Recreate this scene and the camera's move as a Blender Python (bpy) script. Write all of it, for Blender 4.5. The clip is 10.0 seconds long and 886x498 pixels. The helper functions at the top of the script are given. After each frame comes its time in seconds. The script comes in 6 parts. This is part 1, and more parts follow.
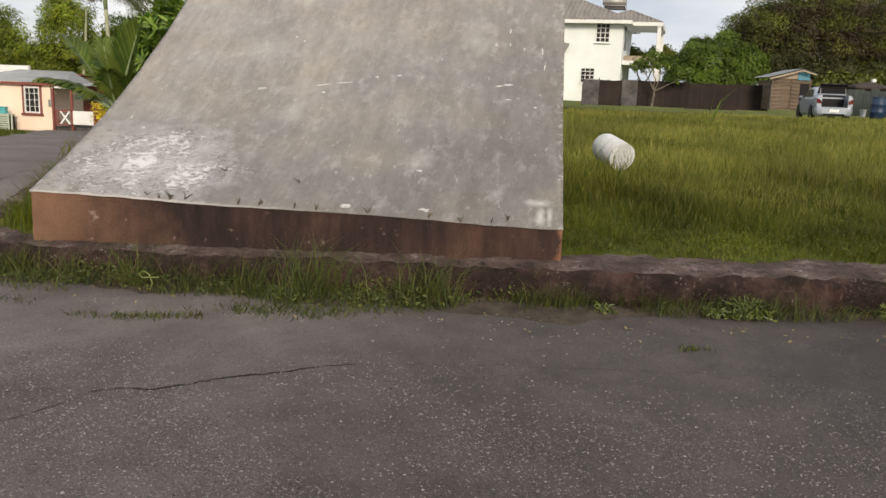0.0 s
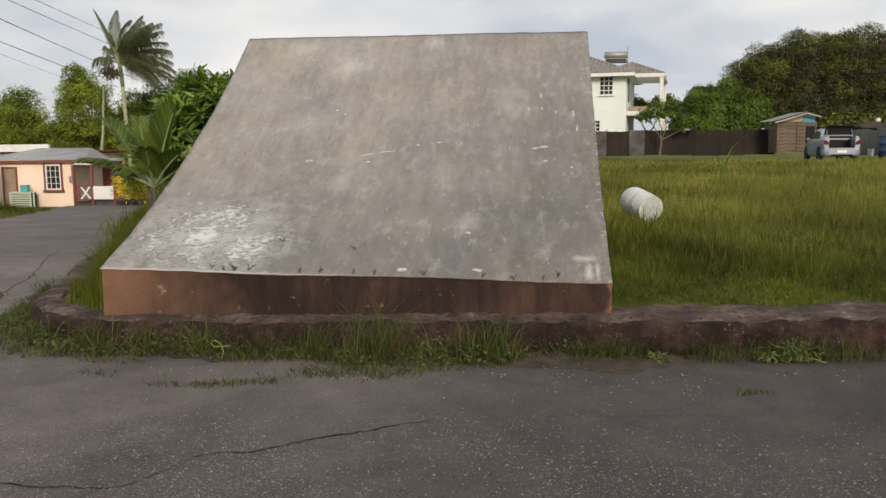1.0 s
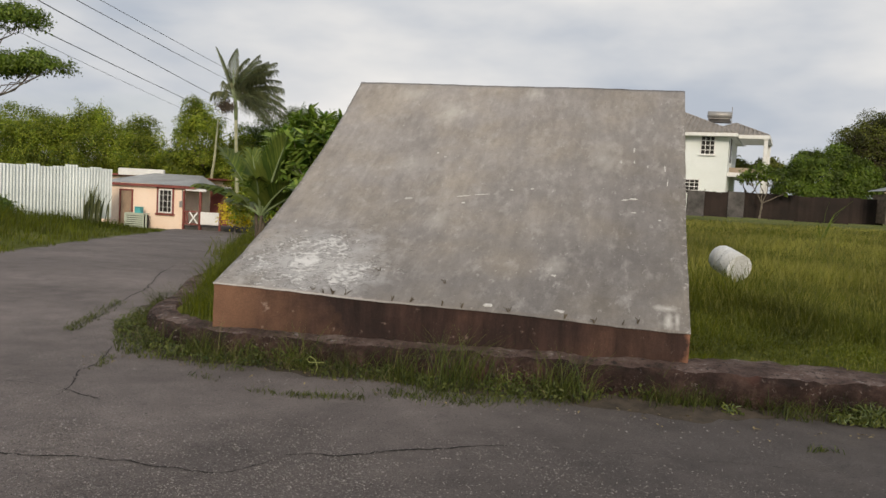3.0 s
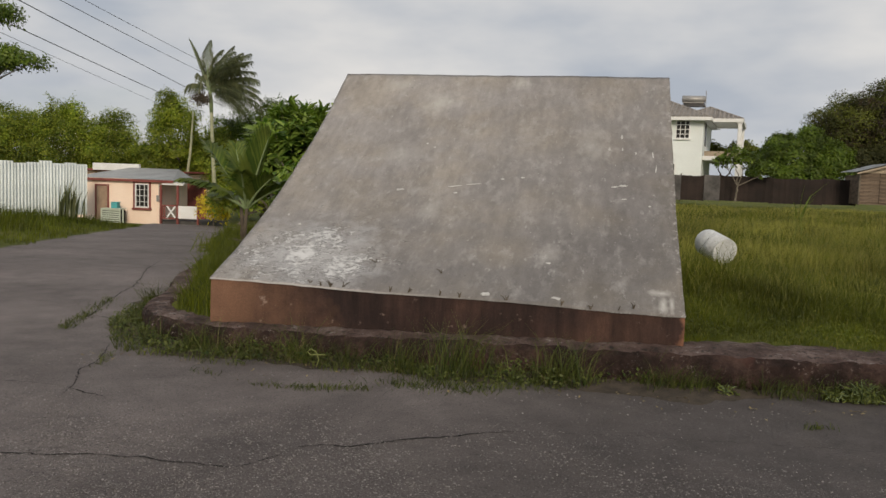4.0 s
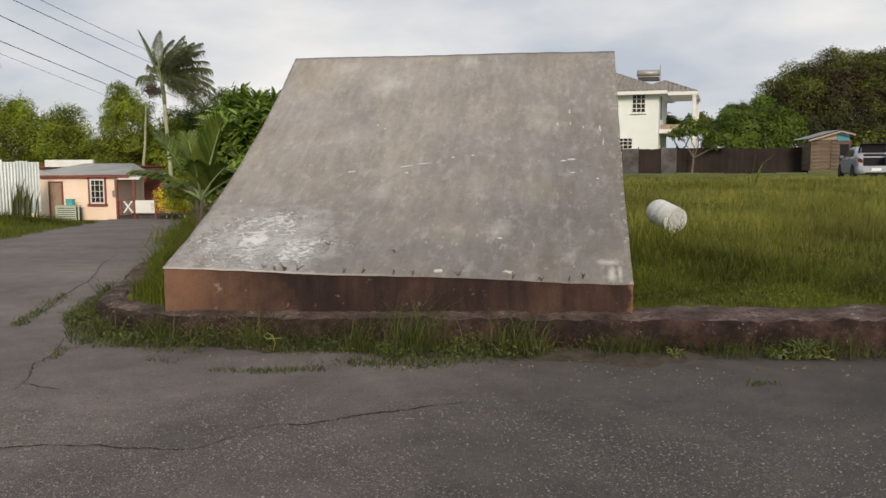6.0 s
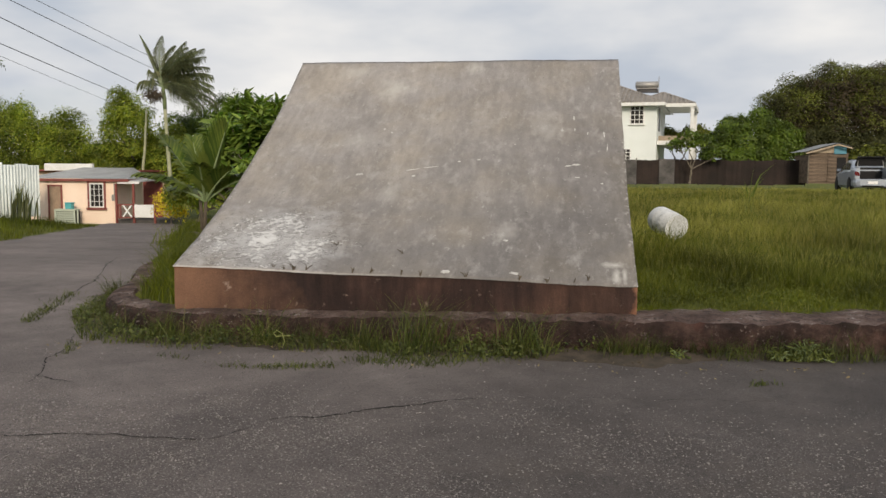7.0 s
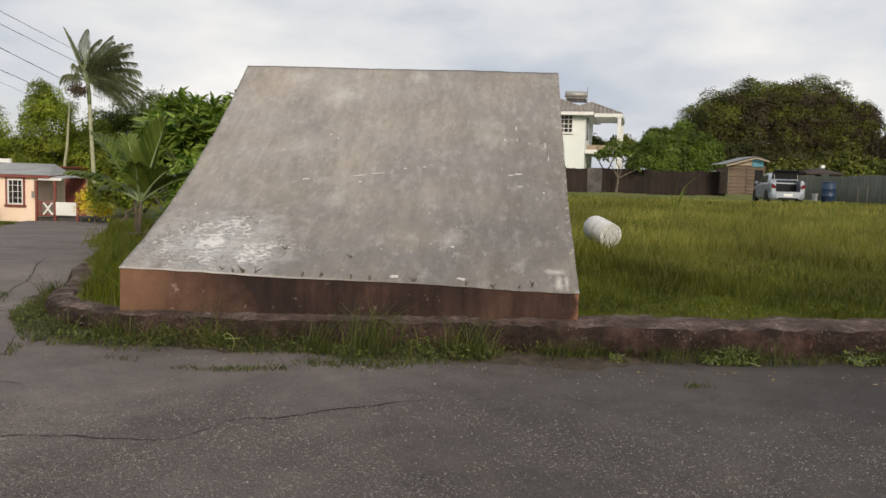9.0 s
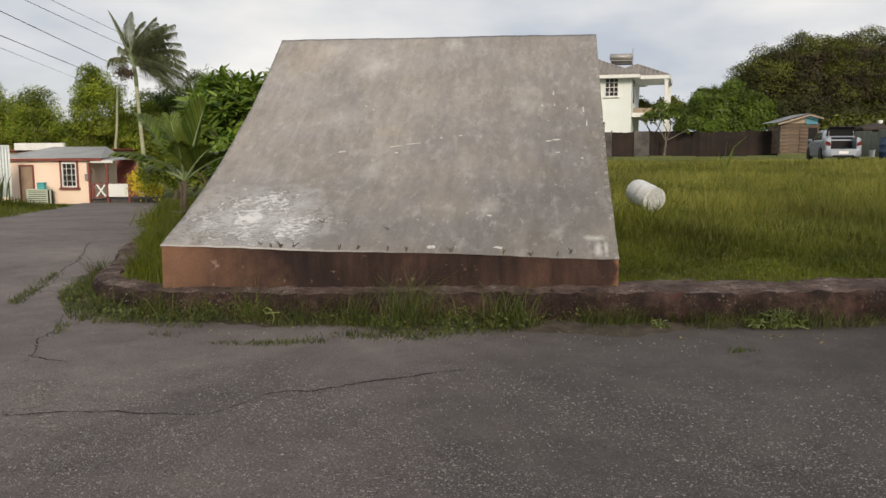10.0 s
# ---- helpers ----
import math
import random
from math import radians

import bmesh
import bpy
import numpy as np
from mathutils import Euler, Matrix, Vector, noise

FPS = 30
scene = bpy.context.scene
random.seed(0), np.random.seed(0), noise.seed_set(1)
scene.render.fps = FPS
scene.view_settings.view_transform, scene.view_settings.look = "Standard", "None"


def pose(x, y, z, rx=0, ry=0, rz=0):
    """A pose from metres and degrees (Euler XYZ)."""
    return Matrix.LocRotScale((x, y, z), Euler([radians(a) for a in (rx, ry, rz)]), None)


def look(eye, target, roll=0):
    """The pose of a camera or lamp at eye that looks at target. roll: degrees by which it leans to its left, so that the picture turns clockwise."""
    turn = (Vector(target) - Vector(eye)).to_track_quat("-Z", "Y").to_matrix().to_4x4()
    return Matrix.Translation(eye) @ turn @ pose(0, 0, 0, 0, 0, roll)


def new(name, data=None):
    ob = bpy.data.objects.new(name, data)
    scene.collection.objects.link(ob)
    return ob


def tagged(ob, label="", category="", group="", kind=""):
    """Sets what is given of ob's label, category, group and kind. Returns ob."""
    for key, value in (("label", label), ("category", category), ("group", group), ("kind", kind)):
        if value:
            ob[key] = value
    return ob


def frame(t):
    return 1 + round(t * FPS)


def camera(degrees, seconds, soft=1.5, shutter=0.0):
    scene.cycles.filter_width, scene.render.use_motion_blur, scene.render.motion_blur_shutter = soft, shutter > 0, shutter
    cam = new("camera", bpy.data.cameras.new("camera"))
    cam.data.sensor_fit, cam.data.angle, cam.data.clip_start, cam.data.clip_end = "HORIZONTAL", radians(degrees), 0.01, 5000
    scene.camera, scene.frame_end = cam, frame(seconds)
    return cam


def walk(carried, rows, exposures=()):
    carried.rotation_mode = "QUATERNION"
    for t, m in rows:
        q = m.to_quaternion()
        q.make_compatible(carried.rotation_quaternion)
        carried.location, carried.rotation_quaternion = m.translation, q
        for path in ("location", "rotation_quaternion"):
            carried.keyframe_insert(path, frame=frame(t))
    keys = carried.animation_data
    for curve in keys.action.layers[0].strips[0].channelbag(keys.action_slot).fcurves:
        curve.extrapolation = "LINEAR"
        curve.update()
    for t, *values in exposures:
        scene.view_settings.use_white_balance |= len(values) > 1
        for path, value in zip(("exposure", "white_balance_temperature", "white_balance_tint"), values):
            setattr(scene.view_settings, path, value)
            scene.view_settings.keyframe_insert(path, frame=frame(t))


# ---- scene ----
cam = camera(56.7, 10.0)
PATH = [
    (0, (1.787, -5.932, 1.523), (1.587, -3.98, 1.135), 2.2),
    (0.1, (1.765, -5.999, 1.541), (1.568, -4.045, 1.166), 2.6),
    (0.2, (1.736, -6.027, 1.55), (1.525, -4.069, 1.202), 2.8),
    (0.3, (1.708, -6.049, 1.571), (1.502, -4.085, 1.257), 3.9),
    (0.5, (1.639, -6.094, 1.559), (1.438, -4.115, 1.35), 4.1),
    (0.7, (1.583, -6.184, 1.576), (1.357, -4.211, 1.336), 1.5),
    (1, (1.487, -6.242, 1.592), (1.257, -4.271, 1.339), -0.5),
    (1.2, (1.494, -6.332, 1.599), (1.251, -4.358, 1.392), 2.0),
    (1.5, (1.526, -6.396, 1.568), (1.23, -4.426, 1.4), 3.5),
    (1.7, (1.57, -6.444, 1.571), (1.28, -4.473, 1.391), 3.2),
    (2, (1.625, -6.492, 1.536), (1.3, -4.53, 1.326), 3.1),
    (2.2, (1.624, -6.556, 1.543), (1.238, -4.607, 1.315), 3.5),
    (2.5, (1.62, -6.555, 1.542), (1.161, -4.618, 1.35), 3.9),
    (2.7, (1.604, -6.577, 1.559), (1.151, -4.634, 1.416), 3.2),
    (3.8, (1.413, -6.709, 1.559), (0.982, -4.764, 1.388), 3.1),
    (4, (1.407, -6.723, 1.572), (1.016, -4.769, 1.401), 2.0),
    (4.2, (1.398, -6.759, 1.584), (1.074, -4.79, 1.447), 1.8),
    (4.5, (1.374, -6.778, 1.587), (1.055, -4.808, 1.452), 0.9),
    (4.7, (1.394, -6.83, 1.564), (1.081, -4.861, 1.416), 1.2),
    (5, (1.418, -6.853, 1.537), (1.147, -4.882, 1.331), 1.4),
    (5.2, (1.453, -6.853, 1.533), (1.206, -4.88, 1.322), 1.2),
    (5.5, (1.483, -6.828, 1.515), (1.222, -4.858, 1.294), 0.5),
    (5.7, (1.535, -6.784, 1.554), (1.254, -4.816, 1.331), -0.3),
    (6.8, (1.519, -6.807, 1.462), (1.149, -4.848, 1.304), 1.2),
    (7, (1.458, -6.912, 1.479), (1.16, -4.943, 1.291), 0.4),
    (7.2, (1.435, -6.966, 1.481), (1.171, -4.992, 1.297), 0.7),
    (7.5, (1.386, -7.022, 1.473), (1.265, -5.037, 1.265), 1.3),
    (7.7, (1.368, -7.071, 1.475), (1.318, -5.085, 1.25), 3.0),
    (8, (1.322, -7.078, 1.491), (1.269, -5.088, 1.298), 3.0),
    (8.5, (1.312, -7.09, 1.52), (1.217, -5.101, 1.335), 1.0),
    (8.7, (1.317, -7.116, 1.52), (1.224, -5.126, 1.342), 1.1),
    (9, (1.301, -7.113, 1.511), (1.176, -5.124, 1.335), 1.7),
    (9.2, (1.318, -7.116, 1.498), (1.169, -5.131, 1.305), 1.5),
    (9.5, (1.322, -7.065, 1.494), (1.127, -5.087, 1.273), 0.8),
    (9.7, (1.357, -7.074, 1.488), (1.119, -5.101, 1.261), 0.9),
    (10, (1.398, -7.046, 1.499), (1.158, -5.077, 1.25), -0.3),
]
walk(cam, [(t, look(eye, target, roll)) for t, eye, target, roll in PATH],
     [(0.0, 0.26), (0.15, 0.48), (0.3, 0.42), (0.5, 0.36), (0.75, 0.16), (1.0, 0.02), (2.0, 0.0), (2.7, -0.04), (3.8, -0.27), (4.5, -0.3), (5.0, -0.28), (5.5, -0.04), (7.0, 0.0), (7.5, -0.03), (8.5, 0.06), (10.0, 0.03)])

# ---- world, sun, exposure ----
SUN_UP, SUN_AZ = 24.0, 162.0      # elevation; compass turn of the sun from +y, clockwise
world = bpy.data.worlds.new("sky")
scene.world = world
world.use_nodes = True
wn, wl = world.node_tree.nodes, world.node_tree.links
wn.clear()
sky = wn.new("ShaderNodeTexSky")
sky.sky_type = "NISHITA"
sky.sun_disc = False
sky.sun_elevation = radians(SUN_UP)
sky.sun_rotation = radians(SUN_AZ)
sky.dust_density = 2.0
tc = wn.new("ShaderNodeTexCoord")
wmap = wn.new("ShaderNodeMapping")
wmap.inputs["Scale"].default_value = (1.0, 1.0, 2.6)
wl.new(tc.outputs["Generated"], wmap.inputs["Vector"])
cl = wn.new("ShaderNodeTexNoise")
cl.inputs["Scale"].default_value = 1.7
cl.inputs["Detail"].default_value = 7.0
cl.inputs["Roughness"].default_value = 0.52
cl.inputs["Distortion"].default_value = 0.35
wl.new(wmap.outputs[0], cl.inputs["Vector"])
cover = wn.new("ShaderNodeValToRGB")
cover.color_ramp.elements[0].position, cover.color_ramp.elements[0].color = 0.36, (0.55, 0.55, 0.55, 1)
cover.color_ramp.elements[1].position, cover.color_ramp.elements[1].color = 0.52, (1, 1, 1, 1)
wl.new(cl.outputs["Fac"], cover.inputs["Fac"])
tone = wn.new("ShaderNodeValToRGB")
tone.color_ramp.elements[0].position, tone.color_ramp.elements[0].color = 0.38, (5.6, 6.1, 6.9, 1)
tone.color_ramp.elements[1].position, tone.color_ramp.elements[1].color = 0.64, (10.2, 9.9, 9.5, 1)
cl2 = wn.new("ShaderNodeTexNoise")
cl2.inputs["Scale"].default_value = 2.4
cl2.inputs["Detail"].default_value = 5.0
wl.new(wmap.outputs[0], cl2.inputs["Vector"])
wl.new(cl2.outputs["Fac"], tone.inputs["Fac"])
wmix = wn.new("ShaderNodeMixRGB")
wl.new(cover.outputs["Color"], wmix.inputs["Fac"])
wl.new(sky.outputs["Color"], wmix.inputs["Color1"])
wl.new(tone.outputs["Color"], wmix.inputs["Color2"])
bg = wn.new("ShaderNodeBackground")
bg.inputs["Strength"].default_value = 0.092
wo = wn.new("ShaderNodeOutputWorld")
wl.new(wmix.outputs["Color"], bg.inputs["Color"])
wl.new(bg.outputs["Background"], wo.inputs["Surface"])

sun_data = bpy.data.lights.new("sun", "SUN")
sun_data.energy, sun_data.angle, sun_data.color = 2.8, radians(14), (1.0, 0.87, 0.70)
sun = new("sun", sun_data)
az = radians(SUN_AZ)
sun_at = Vector((math.sin(az) * math.cos(radians(SUN_UP)), math.cos(az) * math.cos(radians(SUN_UP)), math.sin(radians(SUN_UP))))
sun.matrix_world = look(sun_at * 50, (0, 0, 0))


# ---- materials ----
def shader(name, rough=0.8, metal=0.0, spec=0.4):
    m = bpy.data.materials.new(name)
    m.use_nodes = True
    b = m.node_tree.nodes["Principled BSDF"]
    b.inputs["Roughness"].default_value = rough
    b.inputs["Metallic"].default_value = metal
    b.inputs["Specular IOR Level"].default_value = spec
    return m, m.node_tree.nodes, m.node_tree.links, b


def noise_node(n, l, co, scale, detail=4.0, rough=0.55, stretch=None):
    if stretch:
        mp = n.new("ShaderNodeMapping")
        mp.inputs["Scale"].default_value = stretch
        l.new(co, mp.inputs["Vector"])
        co = mp.outputs[0]
    t = n.new("ShaderNodeTexNoise")
    t.inputs["Scale"].default_value, t.inputs["Detail"].default_value, t.inputs["Roughness"].default_value = scale, detail, rough
    l.new(co, t.inputs["Vector"])
    return t.outputs["Fac"]


def ramp(n, l, fac, *stops):
    r = n.new("ShaderNodeValToRGB")
    while len(r.color_ramp.elements) < len(stops):
        r.color_ramp.elements.new(0.5)
    for e, (p, c) in zip(r.color_ramp.elements, stops):
        e.position = p
        e.color = (c, c, c, 1) if isinstance(c, (int, float)) else (*c, 1)
    l.new(fac, r.inputs["Fac"])
    return r.outputs["Color"]


def mix(n, l, fac, a, b, kind="MIX"):
    m = n.new("ShaderNodeMixRGB")
    m.blend_type = kind
    for key, v in (("Fac", fac), ("Color1", a), ("Color2", b)):
        if isinstance(v, (int, float)):
            m.inputs[key].default_value = v if key == "Fac" else (v, v, v, 1)
        elif isinstance(v, tuple):
            m.inputs[key].default_value = (*v, 1)
        else:
            l.new(v, m.inputs[key])
    return m.outputs["Color"]


def bump(n, l, b, height, strength=0.3, distance=0.02):
    k = n.new("ShaderNodeBump")
    k.inputs["Strength"].default_value, k.inputs["Distance"].default_value = strength, distance
    l.new(height, k.inputs["Height"])
    l.new(k.outputs["Normal"], b.inputs["Normal"])


def coords(n, what="Object"):
    return n.new("ShaderNodeTexCoord").outputs[what]


def surface(name, light, dark, rough=0.8, scale=6.0, fine=60.0, metal=0.0, spec=0.4, relief=0.25, stretch=None, each=0.0):
    """A weathered surface: blotches, grain and relief; each: how far alike pieces differ."""
    m, n, l, b = shader(name, rough, metal, spec)
    co = coords(n)
    big = ramp(n, l, noise_node(n, l, co, scale, 5, 0.6, stretch), (0.35, dark), (0.65, light))
    small = ramp(n, l, noise_node(n, l, co, fine, 3), (0.3, 0.78), (0.7, 1.12))
    col = mix(n, l, 1.0, big, small, "MULTIPLY")
    if each:
        info = n.new("ShaderNodeObjectInfo")
        col = mix(n, l, 1.0, col, ramp(n, l, info.outputs["Random"], (0, 1 - each), (1, 1 + each)), "MULTIPLY")
    l.new(col, b.inputs["Base Color"])
    bump(n, l, b, noise_node(n, l, co, fine, 4), relief, 0.01)
    return m


def foliage(name, dark, light, rough=0.5, glow=0.3, patch=0.6, uneven=0.32):
    """Leaves: each its own tone, with broader patches over the plant; light passes through."""
    m, n, l, b = shader(name, rough, 0.0, 0.3)
    geo = n.new("ShaderNodeNewGeometry")
    col = ramp(n, l, geo.outputs["Random Per Island"], (0.0, dark), (1.0, light))
    wide = ramp(n, l, noise_node(n, l, geo.outputs["Position"], patch, 3), (0.32, 1 - uneven), (0.68, 1 + uneven))
    col = mix(n, l, 1.0, col, wide, "MULTIPLY")
    l.new(col, b.inputs["Base Color"])
    tr = n.new("ShaderNodeBsdfTranslucent")
    l.new(mix(n, l, 1.0, col, (1.3, 1.35, 0.7), "MULTIPLY"), tr.inputs["Color"])
    ms = n.new("ShaderNodeMixShader")
    ms.inputs[0].default_value = glow
    l.new(b.outputs[0], ms.inputs[1])
    l.new(tr.outputs[0], ms.inputs[2])
    l.new(ms.outputs[0], n["Material Output"].inputs["Surface"])
    return m


def asphalt_material():
    m, n, l, b = shader("asphalt", 0.82, 0, 0.35)
    co = coords(n)
    tone_ = ramp(n, l, noise_node(n, l, co, 0.45, 6, 0.62), (0.3, (0.068, 0.057, 0.054)), (0.5, (0.104, 0.088, 0.083)), (0.72, (0.148, 0.126, 0.119)))
    sep = n.new("ShaderNodeSeparateXYZ")
    l.new(co, sep.inputs[0])
    mr = n.new("ShaderNodeMapRange")
    mr.inputs["From Min"].default_value, mr.inputs["From Max"].default_value = 4.0, -5.0
    l.new(sep.outputs["X"], mr.inputs["Value"])
    # tone multiplier runs from dark at +x to paler at -x, broken by noise
    across_x = mix(n, l, 0.35, mr.outputs[0], noise_node(n, l, co, 0.6, 4, 0.6))
    tone_ = mix(n, l, 1.0, tone_, ramp(n, l, across_x, (0.15, 0.42), (0.36, 0.72), (0.50, 1.20), (0.72, 1.52), (0.95, 1.48)), "MULTIPLY")
    patchy = ramp(n, l, noise_node(n, l, co, 3.2, 6, 0.68), (0.32, 0.78), (0.68, 1.2))
    tone_ = mix(n, l, 1.0, tone_, patchy, "MULTIPLY")
    worn = ramp(n, l, noise_node(n, l, co, 1.5, 5, 0.6), (0.42, 0.0), (0.62, 1.0))
    bent = n.new("ShaderNodeTexNoise")
    bent.inputs["Scale"].default_value = 90.0
    l.new(co, bent.inputs["Vector"])
    co2 = mix(n, l, 0.012, co, bent.outputs["Color"], "ADD")
    layers = []
    for scale, size, share in ((34.0, 0.27, 0.62), (56.0, 0.32, 0.58), (105.0, 0.40, 0.50)):
        v = n.new("ShaderNodeTexVoronoi")
        v.inputs["Scale"].default_value = scale
        l.new(co2, v.inputs["Vector"])
        chip = ramp(n, l, v.outputs["Distance"], (size * 0.55, 1.0), (size, 0.0))
        pick = ramp(n, l, v.outputs["Color"], (share, 0.0), (share + 0.2, 1.0))
        layers.append(mix(n, l, 1.0, chip, pick, "MULTIPLY"))
    chips = mix(n, l, 1.0, mix(n, l, 1.0, layers[0], layers[1], "LIGHTEN"), layers[2], "LIGHTEN")
    mr2 = n.new("ShaderNodeMapRange")
    mr2.inputs["From Min"].default_value, mr2.inputs["From Max"].default_value = -1.15, -2.5
    l.new(mix(n, l, 0.25, sep.outputs["Y"], noise_node(n, l, co, 1.1, 4, 0.6)), mr2.inputs["Value"])
    near_ = mix(n, l, 0.5, mr2.outputs[0], worn)
    chips = mix(n, l, 1.0, chips, ramp(n, l, near_, (0.15, 0.10), (0.85, 1.0)), "MULTIPLY")
    pit = ramp(n, l, noise_node(n, l, co, 62, 3, 0.6), (0.35, 1.0), (0.43, 0.0))
    grain = ramp(n, l, noise_node(n, l, co, 120, 4, 0.75), (0.3, 0.62), (0.7, 1.36))
    col = mix(n, l, 1.0, tone_, grain, "MULTIPLY")
    col = mix(n, l, mix(n, l, 1.0, pit, 0.8, "MULTIPLY"), col, (0.022, 0.02, 0.019))
    col = mix(n, l, chips, col, (0.27, 0.25, 0.24))
    dirt = ramp(n, l, noise_node(n, l, co, 0.9, 6, 0.7), (0.54, 0.0), (0.74, 0.5))
    col = mix(n, l, dirt, col, (0.098, 0.082, 0.070))
    l.new(col, b.inputs["Base Color"])
    bump(n, l, b, mix(n, l, 0.5, noise_node(n, l, co, 120, 3, 0.7), chips), 0.8, 0.014)
    return m


def deck_material():
    """Weathered cement render: blotches, run marks, pale worn spots and a flaking lime patch near one foot."""
    m, n, l, b = shader("cement_render", 0.88, 0, 0.3)
    co = coords(n)
    base = ramp(n, l, noise_node(n, l, co, 0.9, 7, 0.64), (0.28, (0.203, 0.191, 0.184)), (0.5, (0.236, 0.223, 0.212)), (0.72, (0.282, 0.265, 0.248)))
    warm = ramp(n, l, noise_node(n, l, co, 1.6, 4, 0.55), (0.4, (0.99, 0.985, 1.0)), (0.65, (1.04, 1.0, 0.94)))
    col = mix(n, l, 1.0, base, warm, "MULTIPLY")
    runs = ramp(n, l, noise_node(n, l, co, 2.2, 6, 0.62, (1.35, 0.7, 0.6)), (0.30, 0.91), (0.70, 1.08))
    col = mix(n, l, 1.0, col, runs, "MULTIPLY")
    grain = ramp(n, l, noise_node(n, l, co, 75, 4, 0.7), (0.3, 0.88), (0.7, 1.10))
    col = mix(n, l, 1.0, col, grain, "MULTIPLY")
    # light gradient painted into the colour: darker low towards +x, paler near the crest
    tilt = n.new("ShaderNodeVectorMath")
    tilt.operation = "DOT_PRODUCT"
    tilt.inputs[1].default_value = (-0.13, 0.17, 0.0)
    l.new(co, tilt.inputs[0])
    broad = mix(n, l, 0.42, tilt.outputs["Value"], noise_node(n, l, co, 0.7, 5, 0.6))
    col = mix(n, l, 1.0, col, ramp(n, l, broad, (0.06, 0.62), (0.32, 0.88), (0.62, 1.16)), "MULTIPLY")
    # rain runs down the slope, trowel marks, blotches
    drip = ramp(n, l, noise_node(n, l, co, 5.5, 5, 0.62, (1.7, 0.32, 0.32)), (0.30, 0.88), (0.5, 1.0), (0.70, 1.13))
    col = mix(n, l, 1.0, col, drip, "MULTIPLY")
    trowel = ramp(n, l, noise_node(n, l, co, 11.0, 5, 0.65, (1.3, 0.7, 0.7)), (0.30, 0.90), (0.70, 1.10))
    col = mix(n, l, 1.0, col, trowel, "MULTIPLY")
    pale = ramp(n, l, noise_node(n, l, co, 4.6, 7, 0.68, (1.5, 0.75, 0.7)), (0.53, 0.0), (0.74, 0.40))
    col = mix(n, l, pale, col, (0.46, 0.448, 0.43))
    wash = ramp(n, l, noise_node(n, l, co, 15.0, 6, 0.7, (1.25, 0.55, 0.55)), (0.60, 0.0), (0.70, 0.38))
    col = mix(n, l, wash, col, (0.50, 0.49, 0.475))

    def spot(x, y, wide, tall):
        """How near to a place on the slope, from 1 at its middle to 0 at the rim."""
        mp = n.new("ShaderNodeMapping")
        mp.inputs["Location"].default_value = (-x / wide, -y / tall, 0)
        mp.inputs["Scale"].default_value = (1 / wide, 1 / tall, 0)
        l.new(co, mp.inputs["Vector"])
        ln = n.new("ShaderNodeVectorMath")
        ln.operation = "LENGTH"
        l.new(mp.outputs[0], ln.inputs[0])
        return ramp(n, l, ln.outputs["Value"], (0.0, 1.0), (1.0, 0.0))

    for x, y, wide, tall, much in ((-0.68, 3.22, 0.40, 0.40, 0.55), (0.26, 3.62, 0.20, 0.20, 0.6), (0.90, 0.75, 0.20, 0.28, 0.40), (-1.25, 3.55, 0.5, 0.25, 0.35), (-0.9, 2.3, 0.5, 0.35, 0.3), (1.2, 2.55, 0.30, 0.5, 0.35), (-0.35, 1.35, 0.22, 0.32, 0.35), (1.87, 0.30, 0.20, 0.09, 0.9), (1.88, 0.14, 0.07, 0.24, 0.9), (1.95, 0.15, 0.04, 0.20, 0.8)):
        rag = mix(n, l, 0.55, spot(x, y, wide, tall), noise_node(n, l, co, 8.0, 6, 0.65, (1.3, 0.7, 0.7)))
        col = mix(n, l, ramp(n, l, rag, (0.42, 0.0), (0.72, much)), col, (0.50, 0.485, 0.455))
    fleck = ramp(n, l, noise_node(n, l, co, 30, 4, 0.6, (1.0, 0.9, 1)), (0.70, 0.0), (0.74, 0.7))
    col = mix(n, l, fleck, col, (0.60, 0.585, 0.56))
    pits = ramp(n, l, noise_node(n, l, co, 38, 2, 0.5), (0.25, 0.75), (0.285, 0.0))
    col = mix(n, l, pits, col, (0.10, 0.095, 0.09))
    # flaking lime wash over the low corner: a chalky film, bright flakes and shadow painted under their edges
    near = mix(n, l, 1.0, spot(-1.35, 0.50, 1.55, 1.25), mix(n, l, 0.8, spot(-1.0, 0.38, 0.85, 0.75), spot(-1.75, 0.38, 0.75, 0.65), "LIGHTEN"), "LIGHTEN")
    film = mix(n, l, 0.50, near, noise_node(n, l, co, 4.5, 6, 0.7, (1.0, 1.3, 1.0)))
    filmf = ramp(n, l, film, (0.46, 0.0), (0.70, 0.55))
    col = mix(n, l, filmf, col, (0.50, 0.505, 0.515))
    lime_n = mix(n, l, 0.40, noise_node(n, l, co, 24.0, 7, 0.74, (0.75, 1.25, 1.0)), noise_node(n, l, co, 3.6, 5, 0.65, (1.2, 0.9, 1.0)))
    lime = mix(n, l, 0.80, near, lime_n)
    limef = ramp(n, l, lime, (0.574, 0.0), (0.612, 0.66))
    col = mix(n, l, limef, col, (0.68, 0.68, 0.675))
    flake_shadow = mix(n, l, 1.0, ramp(n, l, lime, (0.530, 0.0), (0.550, 1.0), (0.570, 0.0)), ramp(n, l, noise_node(n, l, co, 13, 4, 0.6), (0.45, 0.0), (0.54, 0.85)), "MULTIPLY")
    col = mix(n, l, flake_shadow, col, (0.085, 0.082, 0.078))
    sep = n.new("ShaderNodeSeparateXYZ")
    l.new(co, sep.inputs[0])
    lip = n.new("ShaderNodeMapRange")
    lip.inputs["From Min"].default_value, lip.inputs["From Max"].default_value = 0.03, 0.0
